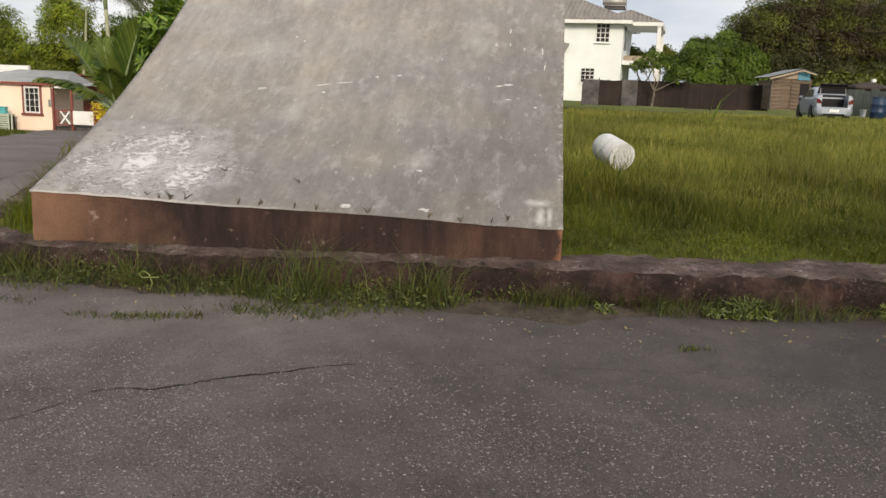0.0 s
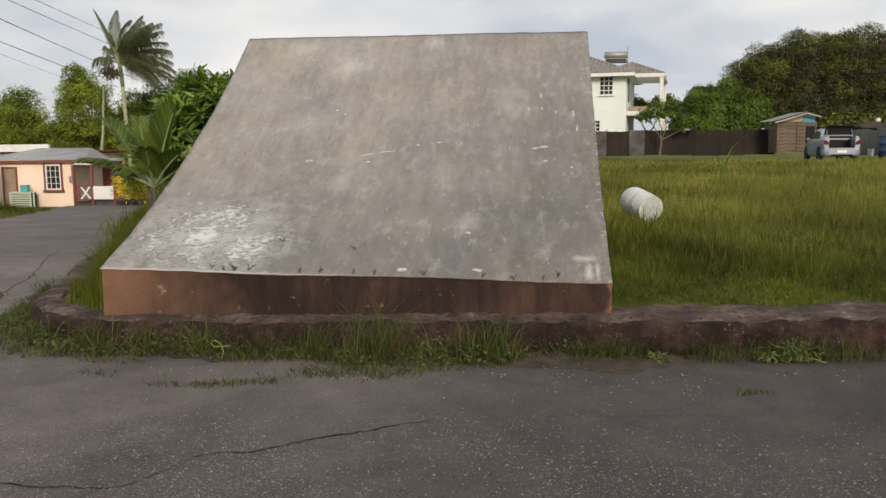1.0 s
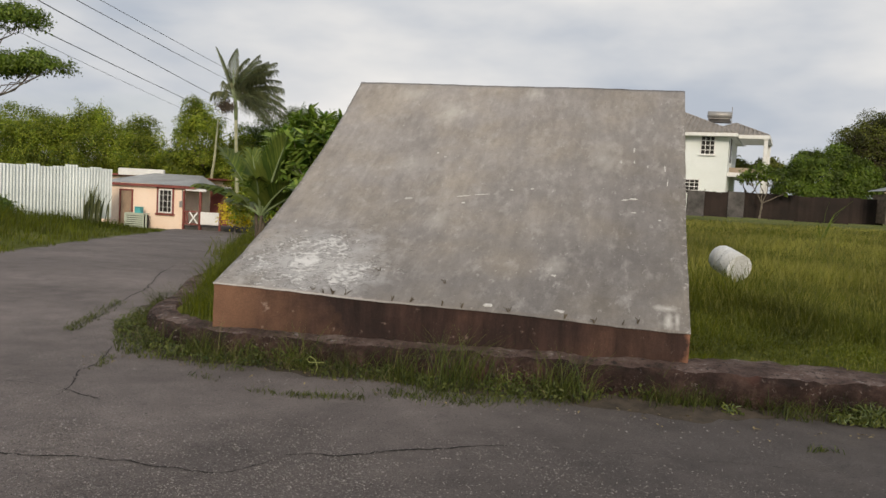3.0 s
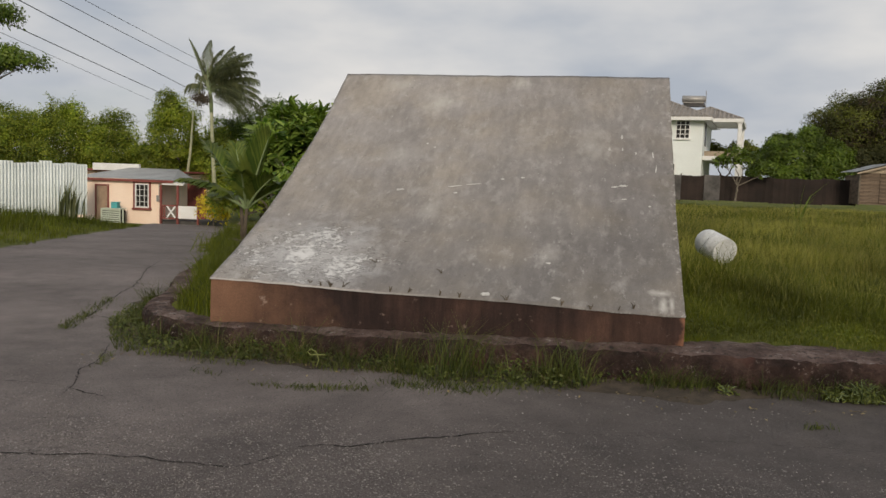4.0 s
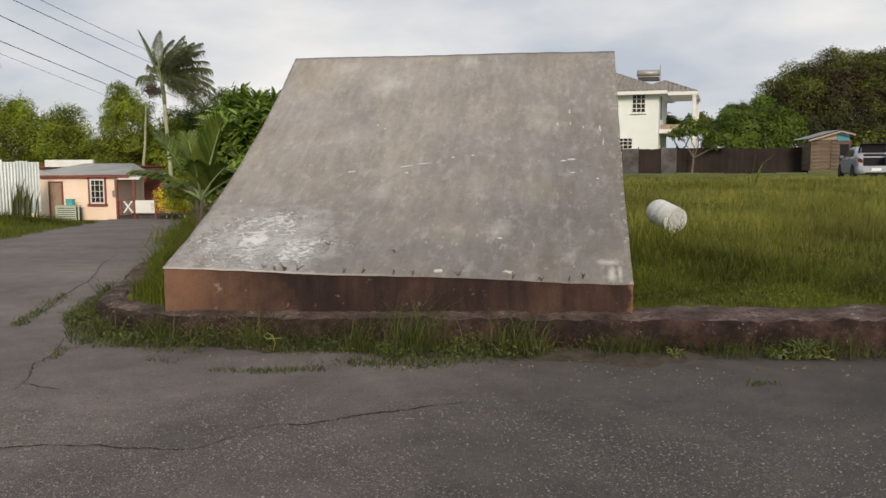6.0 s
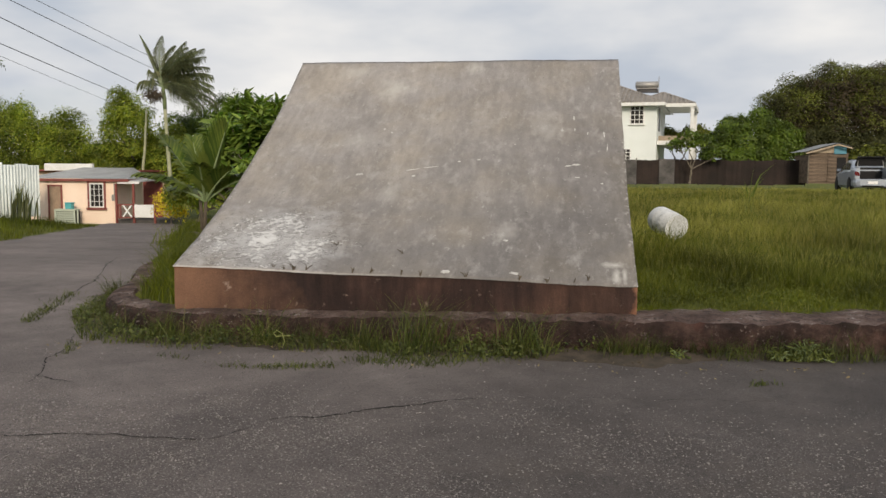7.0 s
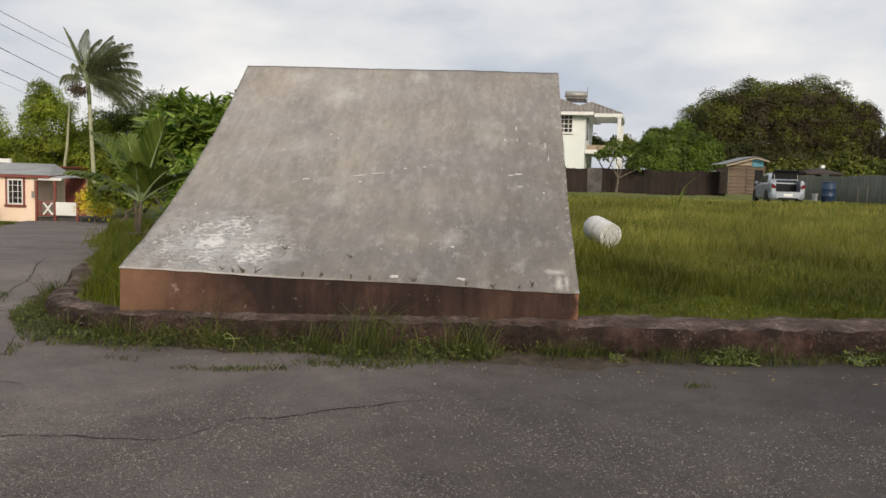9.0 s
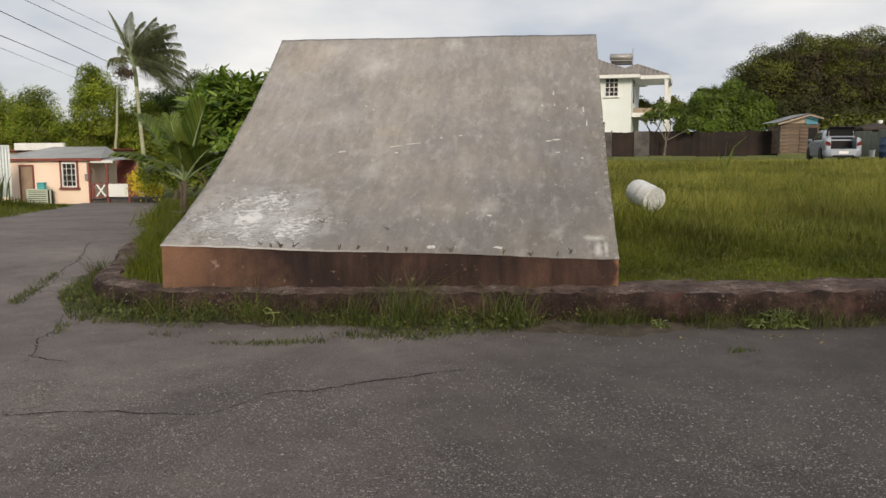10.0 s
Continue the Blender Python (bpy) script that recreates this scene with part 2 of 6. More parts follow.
    l.new(sep.outputs["Y"], lip.inputs["Value"])
    lipf = ramp(n, l, mix(n, l, 0.62, lip.outputs[0], noise_node(n, l, co, 9.0, 6, 0.7)), (0.50, 0.0), (0.60, 0.7))
    lipx = n.new("ShaderNodeMapRange")
    lipx.inputs["From Min"].default_value, lipx.inputs["From Max"].default_value = 0.3, -1.1
    l.new(sep.outputs["X"], lipx.inputs["Value"])
    lipf = mix(n, l, 1.0, lipf, lipx.outputs[0], "MULTIPLY")
    col = mix(n, l, lipf, col, (0.45, 0.42, 0.40))
    # chipped pale edges along both sides
    side = n.new("ShaderNodeMath"); side.operation = "ABSOLUTE"
    l.new(sep.outputs["X"], side.inputs[0])
    edge_x = n.new("ShaderNodeMapRange")
    edge_x.inputs["From Min"].default_value, edge_x.inputs["From Max"].default_value = 1.75, 2.05
    l.new(side.outputs[0], edge_x.inputs["Value"])
    rim = mix(n, l, 0.70, edge_x.outputs[0], noise_node(n, l, co, 19, 6, 0.7))
    col = mix(n, l, ramp(n, l, rim, (0.66, 0.0), (0.72, 0.5)), col, (0.50, 0.485, 0.46))
    l.new(col, b.inputs["Base Color"])
    h = mix(n, l, 0.45, noise_node(n, l, co, 22, 6, 0.65), limef)
    bump(n, l, b, h, 0.6, 0.02)
    return m


def painted_base_material():
    """Old red-brown paint, streaked dark from above, paler and orange in places."""
    m, n, l, b = shader("brown_paint", 0.85, 0, 0.3)
    co = coords(n)
    col = ramp(n, l, noise_node(n, l, co, 1.3, 5, 0.6), (0.30, (0.017, 0.010, 0.009)), (0.52, (0.036, 0.019, 0.015)), (0.75, (0.080, 0.042, 0.029)))
    streak = ramp(n, l, noise_node(n, l, co, 4.2, 7, 0.7, (2.2, 1, 0.3)), (0.30, 0.45), (0.70, 1.4))
    col = mix(n, l, 1.0, col, streak, "MULTIPLY")
    sep = n.new("ShaderNodeSeparateXYZ")
    l.new(co, sep.inputs[0])
    mr = n.new("ShaderNodeMapRange")
    mr.inputs["From Min"].default_value, mr.inputs["From Max"].default_value = -0.5, -2.1
    l.new(sep.outputs["X"], mr.inputs["Value"])
    fade = mix(n, l, 0.5, mr.outputs[0], noise_node(n, l, co, 3.0, 5, 0.6))
    col = mix(n, l, ramp(n, l, fade, (0.36, 0.0), (0.78, 0.80)), col, (0.215, 0.115, 0.070))
    mr3 = n.new("ShaderNodeMapRange")
    mr3.inputs["From Min"].default_value, mr3.inputs["From Max"].default_value = 1.82, 2.12
    l.new(sep.outputs["X"], mr3.inputs["Value"])
    worn = mix(n, l, 0.5, mr3.outputs[0], noise_node(n, l, co, 6.0, 5, 0.65))
    col = mix(n, l, ramp(n, l, worn, (0.54, 0.0), (0.66, 0.9)), col, (0.26, 0.125, 0.075))
    bare = ramp(n, l, noise_node(n, l, co, 8, 6, 0.65), (0.63, 0.0), (0.72, 0.7))
    col = mix(n, l, bare, col, (0.30, 0.22, 0.18))
    l.new(mix(n, l, 1.0, col, ramp(n, l, noise_node(n, l, co, 90, 3), (0.3, 0.8), (0.7, 1.15)), "MULTIPLY"), b.inputs["Base Color"])
    bump(n, l, b, noise_node(n, l, co, 40, 5, 0.65), 0.4, 0.015)
    return m


def kerb_material():
    m, n, l, b = shader("kerb_concrete", 0.9, 0, 0.25)
    co = coords(n)
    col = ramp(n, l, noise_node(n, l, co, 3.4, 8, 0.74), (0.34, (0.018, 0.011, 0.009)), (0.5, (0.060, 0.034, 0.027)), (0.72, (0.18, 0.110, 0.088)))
    moss = ramp(n, l, noise_node(n, l, co, 5.5, 6, 0.7), (0.55, 0.0), (0.66, 0.7))
    col = mix(n, l, moss, col, (0.030, 0.029, 0.017))
    chip = ramp(n, l, noise_node(n, l, co, 34, 5, 0.7), (0.58, 0.0), (0.64, 0.8))
    chip = mix(n, l, 1.0, chip, ramp(n, l, noise_node(n, l, co, 4.0, 4, 0.6), (0.48, 0.0), (0.62, 1.0)), "MULTIPLY")
    col = mix(n, l, chip, col, (0.36, 0.29, 0.26))
    red = ramp(n, l, noise_node(n, l, co, 3.3, 3, 0.5), (0.60, 0.0), (0.72, 0.5))
    col = mix(n, l, red, col, (0.15, 0.065, 0.05))
    l.new(col, b.inputs["Base Color"])
    bump(n, l, b, mix(n, l, 0.5, noise_node(n, l, co, 16, 8, 0.8), noise_node(n, l, co, 60, 4, 0.7)), 1.0, 0.12)
    return m


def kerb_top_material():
    """Trodden kerb top, toplight painted in: pinkish grey bare concrete, white chips, dark pits."""
    m, n, l, b = shader("worn_lit_kerb_top", 0.9, 0, 0.3)
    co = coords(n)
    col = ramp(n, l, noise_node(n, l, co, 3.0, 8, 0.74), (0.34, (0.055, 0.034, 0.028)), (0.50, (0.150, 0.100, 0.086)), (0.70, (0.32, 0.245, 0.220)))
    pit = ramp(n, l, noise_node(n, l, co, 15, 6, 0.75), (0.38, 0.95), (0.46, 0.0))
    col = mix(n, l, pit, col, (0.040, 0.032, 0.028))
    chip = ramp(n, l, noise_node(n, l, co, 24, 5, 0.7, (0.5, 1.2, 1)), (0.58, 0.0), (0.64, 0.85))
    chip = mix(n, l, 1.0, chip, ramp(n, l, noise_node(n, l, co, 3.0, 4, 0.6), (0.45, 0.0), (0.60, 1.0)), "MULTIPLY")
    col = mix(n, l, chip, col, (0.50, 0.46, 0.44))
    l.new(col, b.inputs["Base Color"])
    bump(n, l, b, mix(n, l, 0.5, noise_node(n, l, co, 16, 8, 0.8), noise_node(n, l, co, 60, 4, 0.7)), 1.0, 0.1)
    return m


def ground_material():
    m, n, l, b = shader("grassy_soil", 0.95, 0, 0.15)
    co = coords(n)
    col = ramp(n, l, noise_node(n, l, co, 0.28, 6, 0.6), (0.32, (0.062, 0.078, 0.010)), (0.52, (0.110, 0.124, 0.020)), (0.7, (0.185, 0.178, 0.045)))
    col = mix(n, l, 1.0, col, ramp(n, l, noise_node(n, l, co, 9, 5, 0.7), (0.3, 0.55), (0.7, 1.3)), "MULTIPLY")
    l.new(col, b.inputs["Base Color"])
    bump(n, l, b, noise_node(n, l, co, 14, 5, 0.7), 0.8, 0.06)
    return m


M_ASPHALT, M_DECK, M_BASE, M_KERB, M_GROUND = asphalt_material(), deck_material(), painted_base_material(), kerb_material(), ground_material()
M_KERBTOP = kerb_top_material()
M_CRACK = surface("crack_dirt", (0.016, 0.014, 0.013), (0.008, 0.008, 0.008), 1.0, 20, 90)
M_SIDE = surface("side_render", (0.30, 0.285, 0.265), (0.19, 0.18, 0.165), 0.9, 2.2, 60)
M_GRASS = foliage("grass_blades", (0.046, 0.064, 0.005), (0.122, 0.134, 0.012), 0.55, 0.35, 0.9, 0.45)
M_DRYGRASS = foliage("seeding_grass", (0.145, 0.152, 0.028), (0.285, 0.262, 0.072), 0.6, 0.35, 0.5, 0.4)
M_STRAW = foliage("dead_straw", (0.075, 0.060, 0.030), (0.200, 0.165, 0.085), 0.7, 0.2, 2.0)
M_WEED = foliage("kerb_weeds", (0.024, 0.042, 0.008), (0.112, 0.124, 0.028), 0.55, 0.3, 2.0)
M_BROADWEED = foliage("broad_weed_leaves", (0.050, 0.072, 0.012), (0.150, 0.170, 0.034), 0.5, 0.3, 3.0)
M_LEAF_BIG = foliage("broad_crown_leaves", (0.050, 0.064, 0.010), (0.135, 0.146, 0.021), 0.55, 0.25, 0.55, 0.70)
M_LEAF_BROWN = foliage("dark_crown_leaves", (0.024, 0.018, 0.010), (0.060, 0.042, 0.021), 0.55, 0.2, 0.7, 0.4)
M_LEAF_SHADE = foliage("shade_toned_leaves", (0.026, 0.032, 0.009), (0.062, 0.062, 0.017), 0.6, 0.2, 0.7, 0.5)
M_LEAF_BUSH = foliage("bright_bush_leaves", (0.055, 0.098, 0.010), (0.130, 0.175, 0.023), 0.48, 0.3, 0.9, 0.55)
M_LEAF_HEDGE = foliage("hedge_leaves", (0.090, 0.150, 0.015), (0.300, 0.325, 0.040), 0.5, 0.42, 0.7, 0.62)
M_LEAF_YELLOW = foliage("yellow_leaves", (0.42, 0.33, 0.02), (0.75, 0.62, 0.04), 0.5, 0.3, 2.0)
M_LITTER = foliage("fallen_leaf_litter", (0.09, 0.065, 0.035), (0.30, 0.24, 0.12), 0.7, 0.1, 3.0)
M_SOIL = surface("dark_soil", (0.075, 0.058, 0.042), (0.035, 0.028, 0.020), 1.0, 7, 60, relief=0.6)
M_STEM = foliage("pale_stem", (0.20, 0.22, 0.07), (0.25, 0.27, 0.09), 0.5, 0.2, 2.0)
M_LEAF_SHRUB = foliage("long_glossy_leaves", (0.056, 0.120, 0.017), (0.240, 0.315, 0.058), 0.36, 0.35, 1.6, 0.45)
M_FROND = foliage("palm_leaflets", (0.044, 0.082, 0.013), (0.145, 0.178, 0.032), 0.45, 0.25, 1.6, 0.4)
M_FROND_DARK = foliage("tall_palm_leaflets", (0.050, 0.066, 0.030), (0.160, 0.166, 0.080), 0.5, 0.25, 0.5)
M_BARK = surface("bark", (0.20, 0.17, 0.13), (0.10, 0.085, 0.065), 0.95, 5, 40)
M_PALMTRUNK = surface("palm_trunk", (0.38, 0.38, 0.25), (0.27, 0.28, 0.17), 0.85, 3, 30)
M_SHAFT = surface("crownshaft", (0.22, 0.27, 0.13), (0.15, 0.20, 0.09), 0.45, 2, 30)
M_DEAD = surface("dead_fronds", (0.12, 0.095, 0.065), (0.05, 0.040, 0.030), 0.95, 6, 50)
M_WHITEWALL = surface("white_wall_paint", (0.80, 0.84, 0.83), (0.73, 0.77, 0.755), 0.8, 0.6, 30, relief=0.1)
M_WHITETRIM = surface("white_trim", (0.80, 0.80, 0.79), (0.70, 0.70, 0.68), 0.6, 2, 40, relief=0.1)
M_ROOFTILE = surface("grey_brown_roof", (0.30, 0.275, 0.25), (0.20, 0.185, 0.17), 0.7, 1.2, 25)
M_GLASS_DARK = surface("dark_window_glass", (0.035, 0.03, 0.028), (0.02, 0.018, 0.018), 0.22, 2, 10, spec=0.35, relief=0.0)
M_PINK = surface("pink_wall_paint", (0.93, 0.74, 0.60), (0.89, 0.68, 0.54), 0.8, 1.0, 30, relief=0.1)
M_MAROON = surface("maroon_trim", (0.26, 0.075, 0.06), (0.17, 0.05, 0.042), 0.6, 3, 40)
M_GREYROOF = surface("grey_sheet_roof", (0.40, 0.41, 0.415), (0.30, 0.305, 0.31), 0.6, 0.8, 25)
M_DARKROOF = surface("dark_brown_roof", (0.060, 0.044, 0.036), (0.035, 0.026, 0.022), 0.8, 1.0, 25)
M_DOOR = surface("tan_door", (0.36, 0.25, 0.17), (0.27, 0.19, 0.13), 0.6, 2, 30)
M_GALV = surface("galvanised_sheet", (0.84, 0.88, 0.84), (0.70, 0.75, 0.71), 0.55, 1.3, 20, metal=0.0, each=0.08)
M_SHADECLOTH = surface("dark_fence_cloth", (0.034, 0.023, 0.019), (0.018, 0.013, 0.011), 0.95, 0.8, 30)
M_BLOCK = surface("grey_block", (0.14, 0.13, 0.125), (0.05, 0.047, 0.045), 0.9, 1.2, 25)
M_GREYFENCE = surface("grey_green_sheet", (0.120, 0.128, 0.098), (0.080, 0.088, 0.066), 0.7, 0.7, 20, each=0.1)
M_BOARD = surface("weathered_board", (0.19, 0.140, 0.10), (0.085, 0.060, 0.043), 0.85, 2.0, 40, stretch=(0.4, 1, 3), each=0.18)
M_PLY = surface("pale_plywood", (0.42, 0.34, 0.25), (0.34, 0.27, 0.2), 0.85, 2, 30)
M_TEAL = surface("teal_plastic", (0.10, 0.42, 0.44), (0.08, 0.34, 0.36), 0.5, 4, 40)
M_BLUETARP = surface("blue_sheet", (0.09, 0.27, 0.36), (0.06, 0.2, 0.28), 0.6, 3, 30)
M_BLUEDRUM = surface("blue_drum_plastic", (0.022, 0.048, 0.095), (0.015, 0.034, 0.07), 0.45, 3, 40)
M_CARPAINT = surface("silver_car_paint", (0.46, 0.50, 0.56), (0.42, 0.46, 0.52), 0.26, 1, 80, metal=0.5, spec=0.6, relief=0.0)
M_RUBBER = surface("tyre_rubber", (0.02, 0.02, 0.02), (0.012, 0.012, 0.012), 0.8, 8, 60)
M_ALLOY = surface("alloy_rim", (0.45, 0.45, 0.46), (0.35, 0.35, 0.36), 0.35, 4, 40, metal=0.8)
M_DARKTRIM = surface("dark_boot_lining", (0.015, 0.014, 0.015), (0.01, 0.01, 0.01), 0.9, 5, 50)
M_REDLENS = surface("red_lamp_lens", (0.14, 0.012, 0.012), (0.09, 0.01, 0.01), 0.15, 6, 40, relief=0.0)
M_BARREL = surface("white_plastic_drum", (0.70, 0.71, 0.71), (0.50, 0.51, 0.50), 0.5, 3, 40, relief=0.1)
M_STEEL = surface("grey_steel", (0.40, 0.39, 0.37), (0.30, 0.29, 0.28), 0.5, 3, 40, metal=0.5)
M_CABLE = surface("black_cable", (0.02, 0.02, 0.022), (0.014, 0.014, 0.015), 0.7, 5, 50)
M_STONE = surface("pale_stone_chips", (0.33, 0.305, 0.295), (0.075, 0.069, 0.066), 0.8, 26, 60)
M_PAINTFLECK = surface("white_paint_remains", (0.56, 0.55, 0.53), (0.36, 0.35, 0.335), 0.8, 14, 60)
M_GREENWHITE = surface("pale_green_slats", (0.55, 0.60, 0.50), (0.44, 0.49, 0.40), 0.7, 4, 40)


# ---- geometry helpers ----
class Geo:
    """Vertices and faces that become one mesh."""

    def __init__(self):
        self.v, self.f = [], []

    def add(self, verts, faces):
        k = len(self.v)
        self.v += [tuple(p) for p in verts]
        self.f += [tuple(i + k for i in q) for q in faces]
        return self

    def box(self, c, s, m=None, cut=0.0):
        """A box with centre c and size s; cut: chamfer of the upright and level edges."""
        x, y, z = (a / 2 for a in s)
        if not cut:
            vs = [Vector((i * x, j * y, k * z)) for i in (-1, 1) for j in (-1, 1) for k in (-1, 1)]
            fs = [(0, 1, 3, 2), (4, 6, 7, 5), (0, 4, 5, 1), (2, 3, 7, 6), (0, 2, 6, 4), (1, 5, 7, 3)]
        else:
            bm = bmesh.new()
            bmesh.ops.create_cube(bm, size=1.0, matrix=Matrix.Diagonal((2 * x, 2 * y, 2 * z, 1)))
            bmesh.ops.bevel(bm, geom=bm.edges[:], offset=cut, segments=1, affect="EDGES")
            bm.verts.index_update()
            vs = [p.co.copy() for p in bm.verts]
            fs = [[p.index for p in q.verts] for q in bm.faces]
            bm.free()
        t = Matrix.Translation(c) @ (m or Matrix())
        return self.add([t @ p for p in vs], fs)

    def tube(self, pts, radii, n=8, caps=True):
        pts = [Vector(p) for p in pts]
        rs = [float(r) for r in radii] if isinstance(radii, (list, tuple)) else [float(radii)] * len(pts)
        k = len(self.v)
        side = None
        for i, p in enumerate(pts):
            way = (pts[min(i + 1, len(pts) - 1)] - pts[max(i - 1, 0)]).normalized()
            if side is None:
                side = way.orthogonal().normalized()
            side = (side - way * side.dot(way)).normalized()
            up = way.cross(side)
            for j in range(n):
                a = 2 * math.pi * j / n
                self.v.append(tuple(p + rs[i] * (math.cos(a) * side + math.sin(a) * up)))
        for i in range(len(pts) - 1):
            for j in range(n):
                a, b = k + i * n + j, k + i * n + (j + 1) % n
                self.f.append((a, b, b + n, a + n))
        if caps:
            self.f.append(tuple(k + j for j in reversed(range(n))))
            self.f.append(tuple(k + (len(pts) - 1) * n + j for j in range(n)))
        return self

    def extrude(self, outline, a, b):
        """An outline of (u, w) points, closed, carried between the two maps a and b."""
        k, n = len(self.v), len(outline)
        self.v += [tuple(a(*p)) for p in outline] + [tuple(b(*p)) for p in outline]
        self.f += [tuple(k + i for i in range(n)), tuple(k + n + i for i in reversed(range(n)))]
        self.f += [(k + i, k + n + i, k + n + (i + 1) % n, k + (i + 1) % n) for i in range(n)]
        return self


def mesh_of(name, geo, mat, smooth=False):
    me = bpy.data.meshes.new(name)
    me.from_pydata(geo.v, [], geo.f)
    bm = bmesh.new()
    bm.from_mesh(me)
    bmesh.ops.recalc_face_normals(bm, faces=bm.faces[:])
    bm.to_mesh(me)
    bm.free()
    me.materials.append(mat)
    if smooth:
        me.shade_smooth()
    return me


def part(name, geo, mat, parent=None, label="", smooth=False):
    ob = new(name, geo if isinstance(geo, bpy.types.Mesh) else mesh_of(name, geo, mat, smooth))
    ob.parent = parent
    if label:
        ob["label"] = label
    return ob


def thing(name, label, category, at=(0, 0, 0), turn=0.0, group="", kind=""):
    ob = new(name)
    ob.matrix_world = pose(*at, 0, 0, turn)
    return tagged(ob, label, category, group, kind)


def tri_mesh(name, verts, tris, mat):
    """A mesh from arrays of corners and triangles, quickly."""
    me = bpy.data.meshes.new(name)
    verts, tris = np.asarray(verts, np.float32), np.asarray(tris, np.int32)
    me.vertices.add(len(verts))
    me.vertices.foreach_set("co", verts.ravel())
    me.loops.add(tris.size)
    me.loops.foreach_set("vertex_index", tris.ravel())
    me.polygons.add(len(tris))
    me.polygons.foreach_set("loop_start", np.arange(0, tris.size, 3, dtype=np.int32))
    me.update(calc_edges=True)
    me.materials.append(mat)
    return me


def unit(a):
    return a / np.maximum(np.linalg.norm(a, axis=-1, keepdims=True), 1e-9)


def leaf_arrays(rng, centre, out, length, width, droop=0.25):
    """Folded pointed leaves at the given centres, facing roughly out."""
    n = len(centre)
    nor = unit(out + rng.normal(0, 0.42, (n, 3)))
    way = unit(np.cross(nor, rng.normal(0, 1, (n, 3))))
    way[:, 2] -= droop
    way = unit(way)
    side = unit(np.cross(nor, way))
    ln = (length * rng.uniform(0.7, 1.3, n))[:, None]
    wd = ln * (width / length)
    a, b = centre - way * ln * 0.5, centre + way * ln * 0.5
    m = centre + nor * ln * 0.07
    v = np.stack([a, m + side * wd * 0.5, b, m - side * wd * 0.5], 1).reshape(-1, 3)
    k = np.arange(n)[:, None] * 4
    return v, np.concatenate([k + [0, 1, 2], k + [0, 2, 3]], 0)


def crown_points(rng, blobs, n, shell=0.35):
    """n points in the outer shell of several clumps (x, y, z, rx, ry, rz), with the way out at each."""
    blobs = np.asarray(blobs, float)
    area = (blobs[:, 3] * blobs[:, 5]) ** 1.0
    pick = rng.choice(len(blobs), n, p=area / area.sum())
    d = unit(rng.normal(0, 1, (n, 3)))
    d[:, 2] = np.where(d[:, 2] < -0.45, -d[:, 2], d[:, 2])
    r = 1 - shell * rng.random(n) ** 1.5
    bumpy = 1 + 0.12 * np.sin(d[:, 0] * 9 + pick) * np.sin(d[:, 1] * 8 + 2 * pick) + 0.08 * np.sin(d[:, 2] * 14)
    return blobs[pick, :3] + d * (r * bumpy)[:, None] * blobs[pick, 3:], d


def clumps(rng, main, count, size, flat=0.8):
    """Clumps spread over the upper shell of the main lobes."""
    main = np.asarray(main, float) * [1, 1, 1, 0.84, 0.84, 0.84]
    p, d = crown_points(rng, main, count, 0.5)
    s = size * rng.uniform(0.6, 1.35, count)
    return np.concatenate([p, np.stack([s, s, s * flat], 1)], 1)


def blades(rng, x, y, z, height, width, lean=0.35, wind=(0.12, 0.0)):
    """Bent tapered blades; all arguments are arrays of one length or numbers."""
    n = len(x)
    h = height * rng.uniform(0.55, 1.3, n)
    a = rng.uniform(0, 2 * np.pi, n)
    b = rng.uniform(0, 2 * np.pi, n)
    ln = lean * rng.uniform(0.2, 1.4, n) * h
    dx, dy = np.cos(a) * ln + wind[0] * h, np.sin(a) * ln + wind[1] * h
    wx, wy = np.cos(b) * width / 2, np.sin(b) * width / 2
    base = np.stack([x, y, z], 1)
    side = np.stack([wx, wy, 0 * wx], 1)
    mid = base + np.stack([dx * 0.35, dy * 0.35, h * 0.6], 1)
    tip = base + np.stack([dx, dy, h * 0.97], 1)
    v = np.stack([base - side, base + side, mid + side * 0.75, mid - side * 0.75, tip], 1).reshape(-1, 3)
    k = np.arange(n)[:, None] * 5
    return v, np.concatenate([k + [0, 1, 2], k + [0, 2, 3], k + [3, 2, 4]], 0)


def joined(*arrays):
    vs, ts, k = [], [], 0
    for v, t in arrays:
        vs.append(v)
        ts.append(t + k)
        k += len(v)
    return np.concatenate(vs), np.concatenate(ts)


# ---- lie of the land ----
KERB_LINE = [(34, 3.2), (16, 1.4), (9, 0.62), (6, 0.24), (4.2, 0.02), (2.05, -0.17), (0, -0.2), (-1.6, -0.17), (-2.3, -0.05), (-2.85, 0.3),
             (-3.2, 0.85), (-3.4, 1.5), (-3.75, 2.3), (-4.5, 3.9), (-6.6, 9.0), (-9.3, 14.8), (-11.2, 20), (-9.5, 25.5), (-4, 29), (8, 31)]
FAR_EDGE = [(-60, -1.2), (-20, -0.4), (-13, 0.6), (-10.2, 2.6), (-9.9, 5.0), (-10.4, 7.0), (-12, 10.4), (-14.7, 16.4), (-18.4, 25), (-20.9, 30.3), (-20.2, 32.3), (-8, 34), (8, 36)]


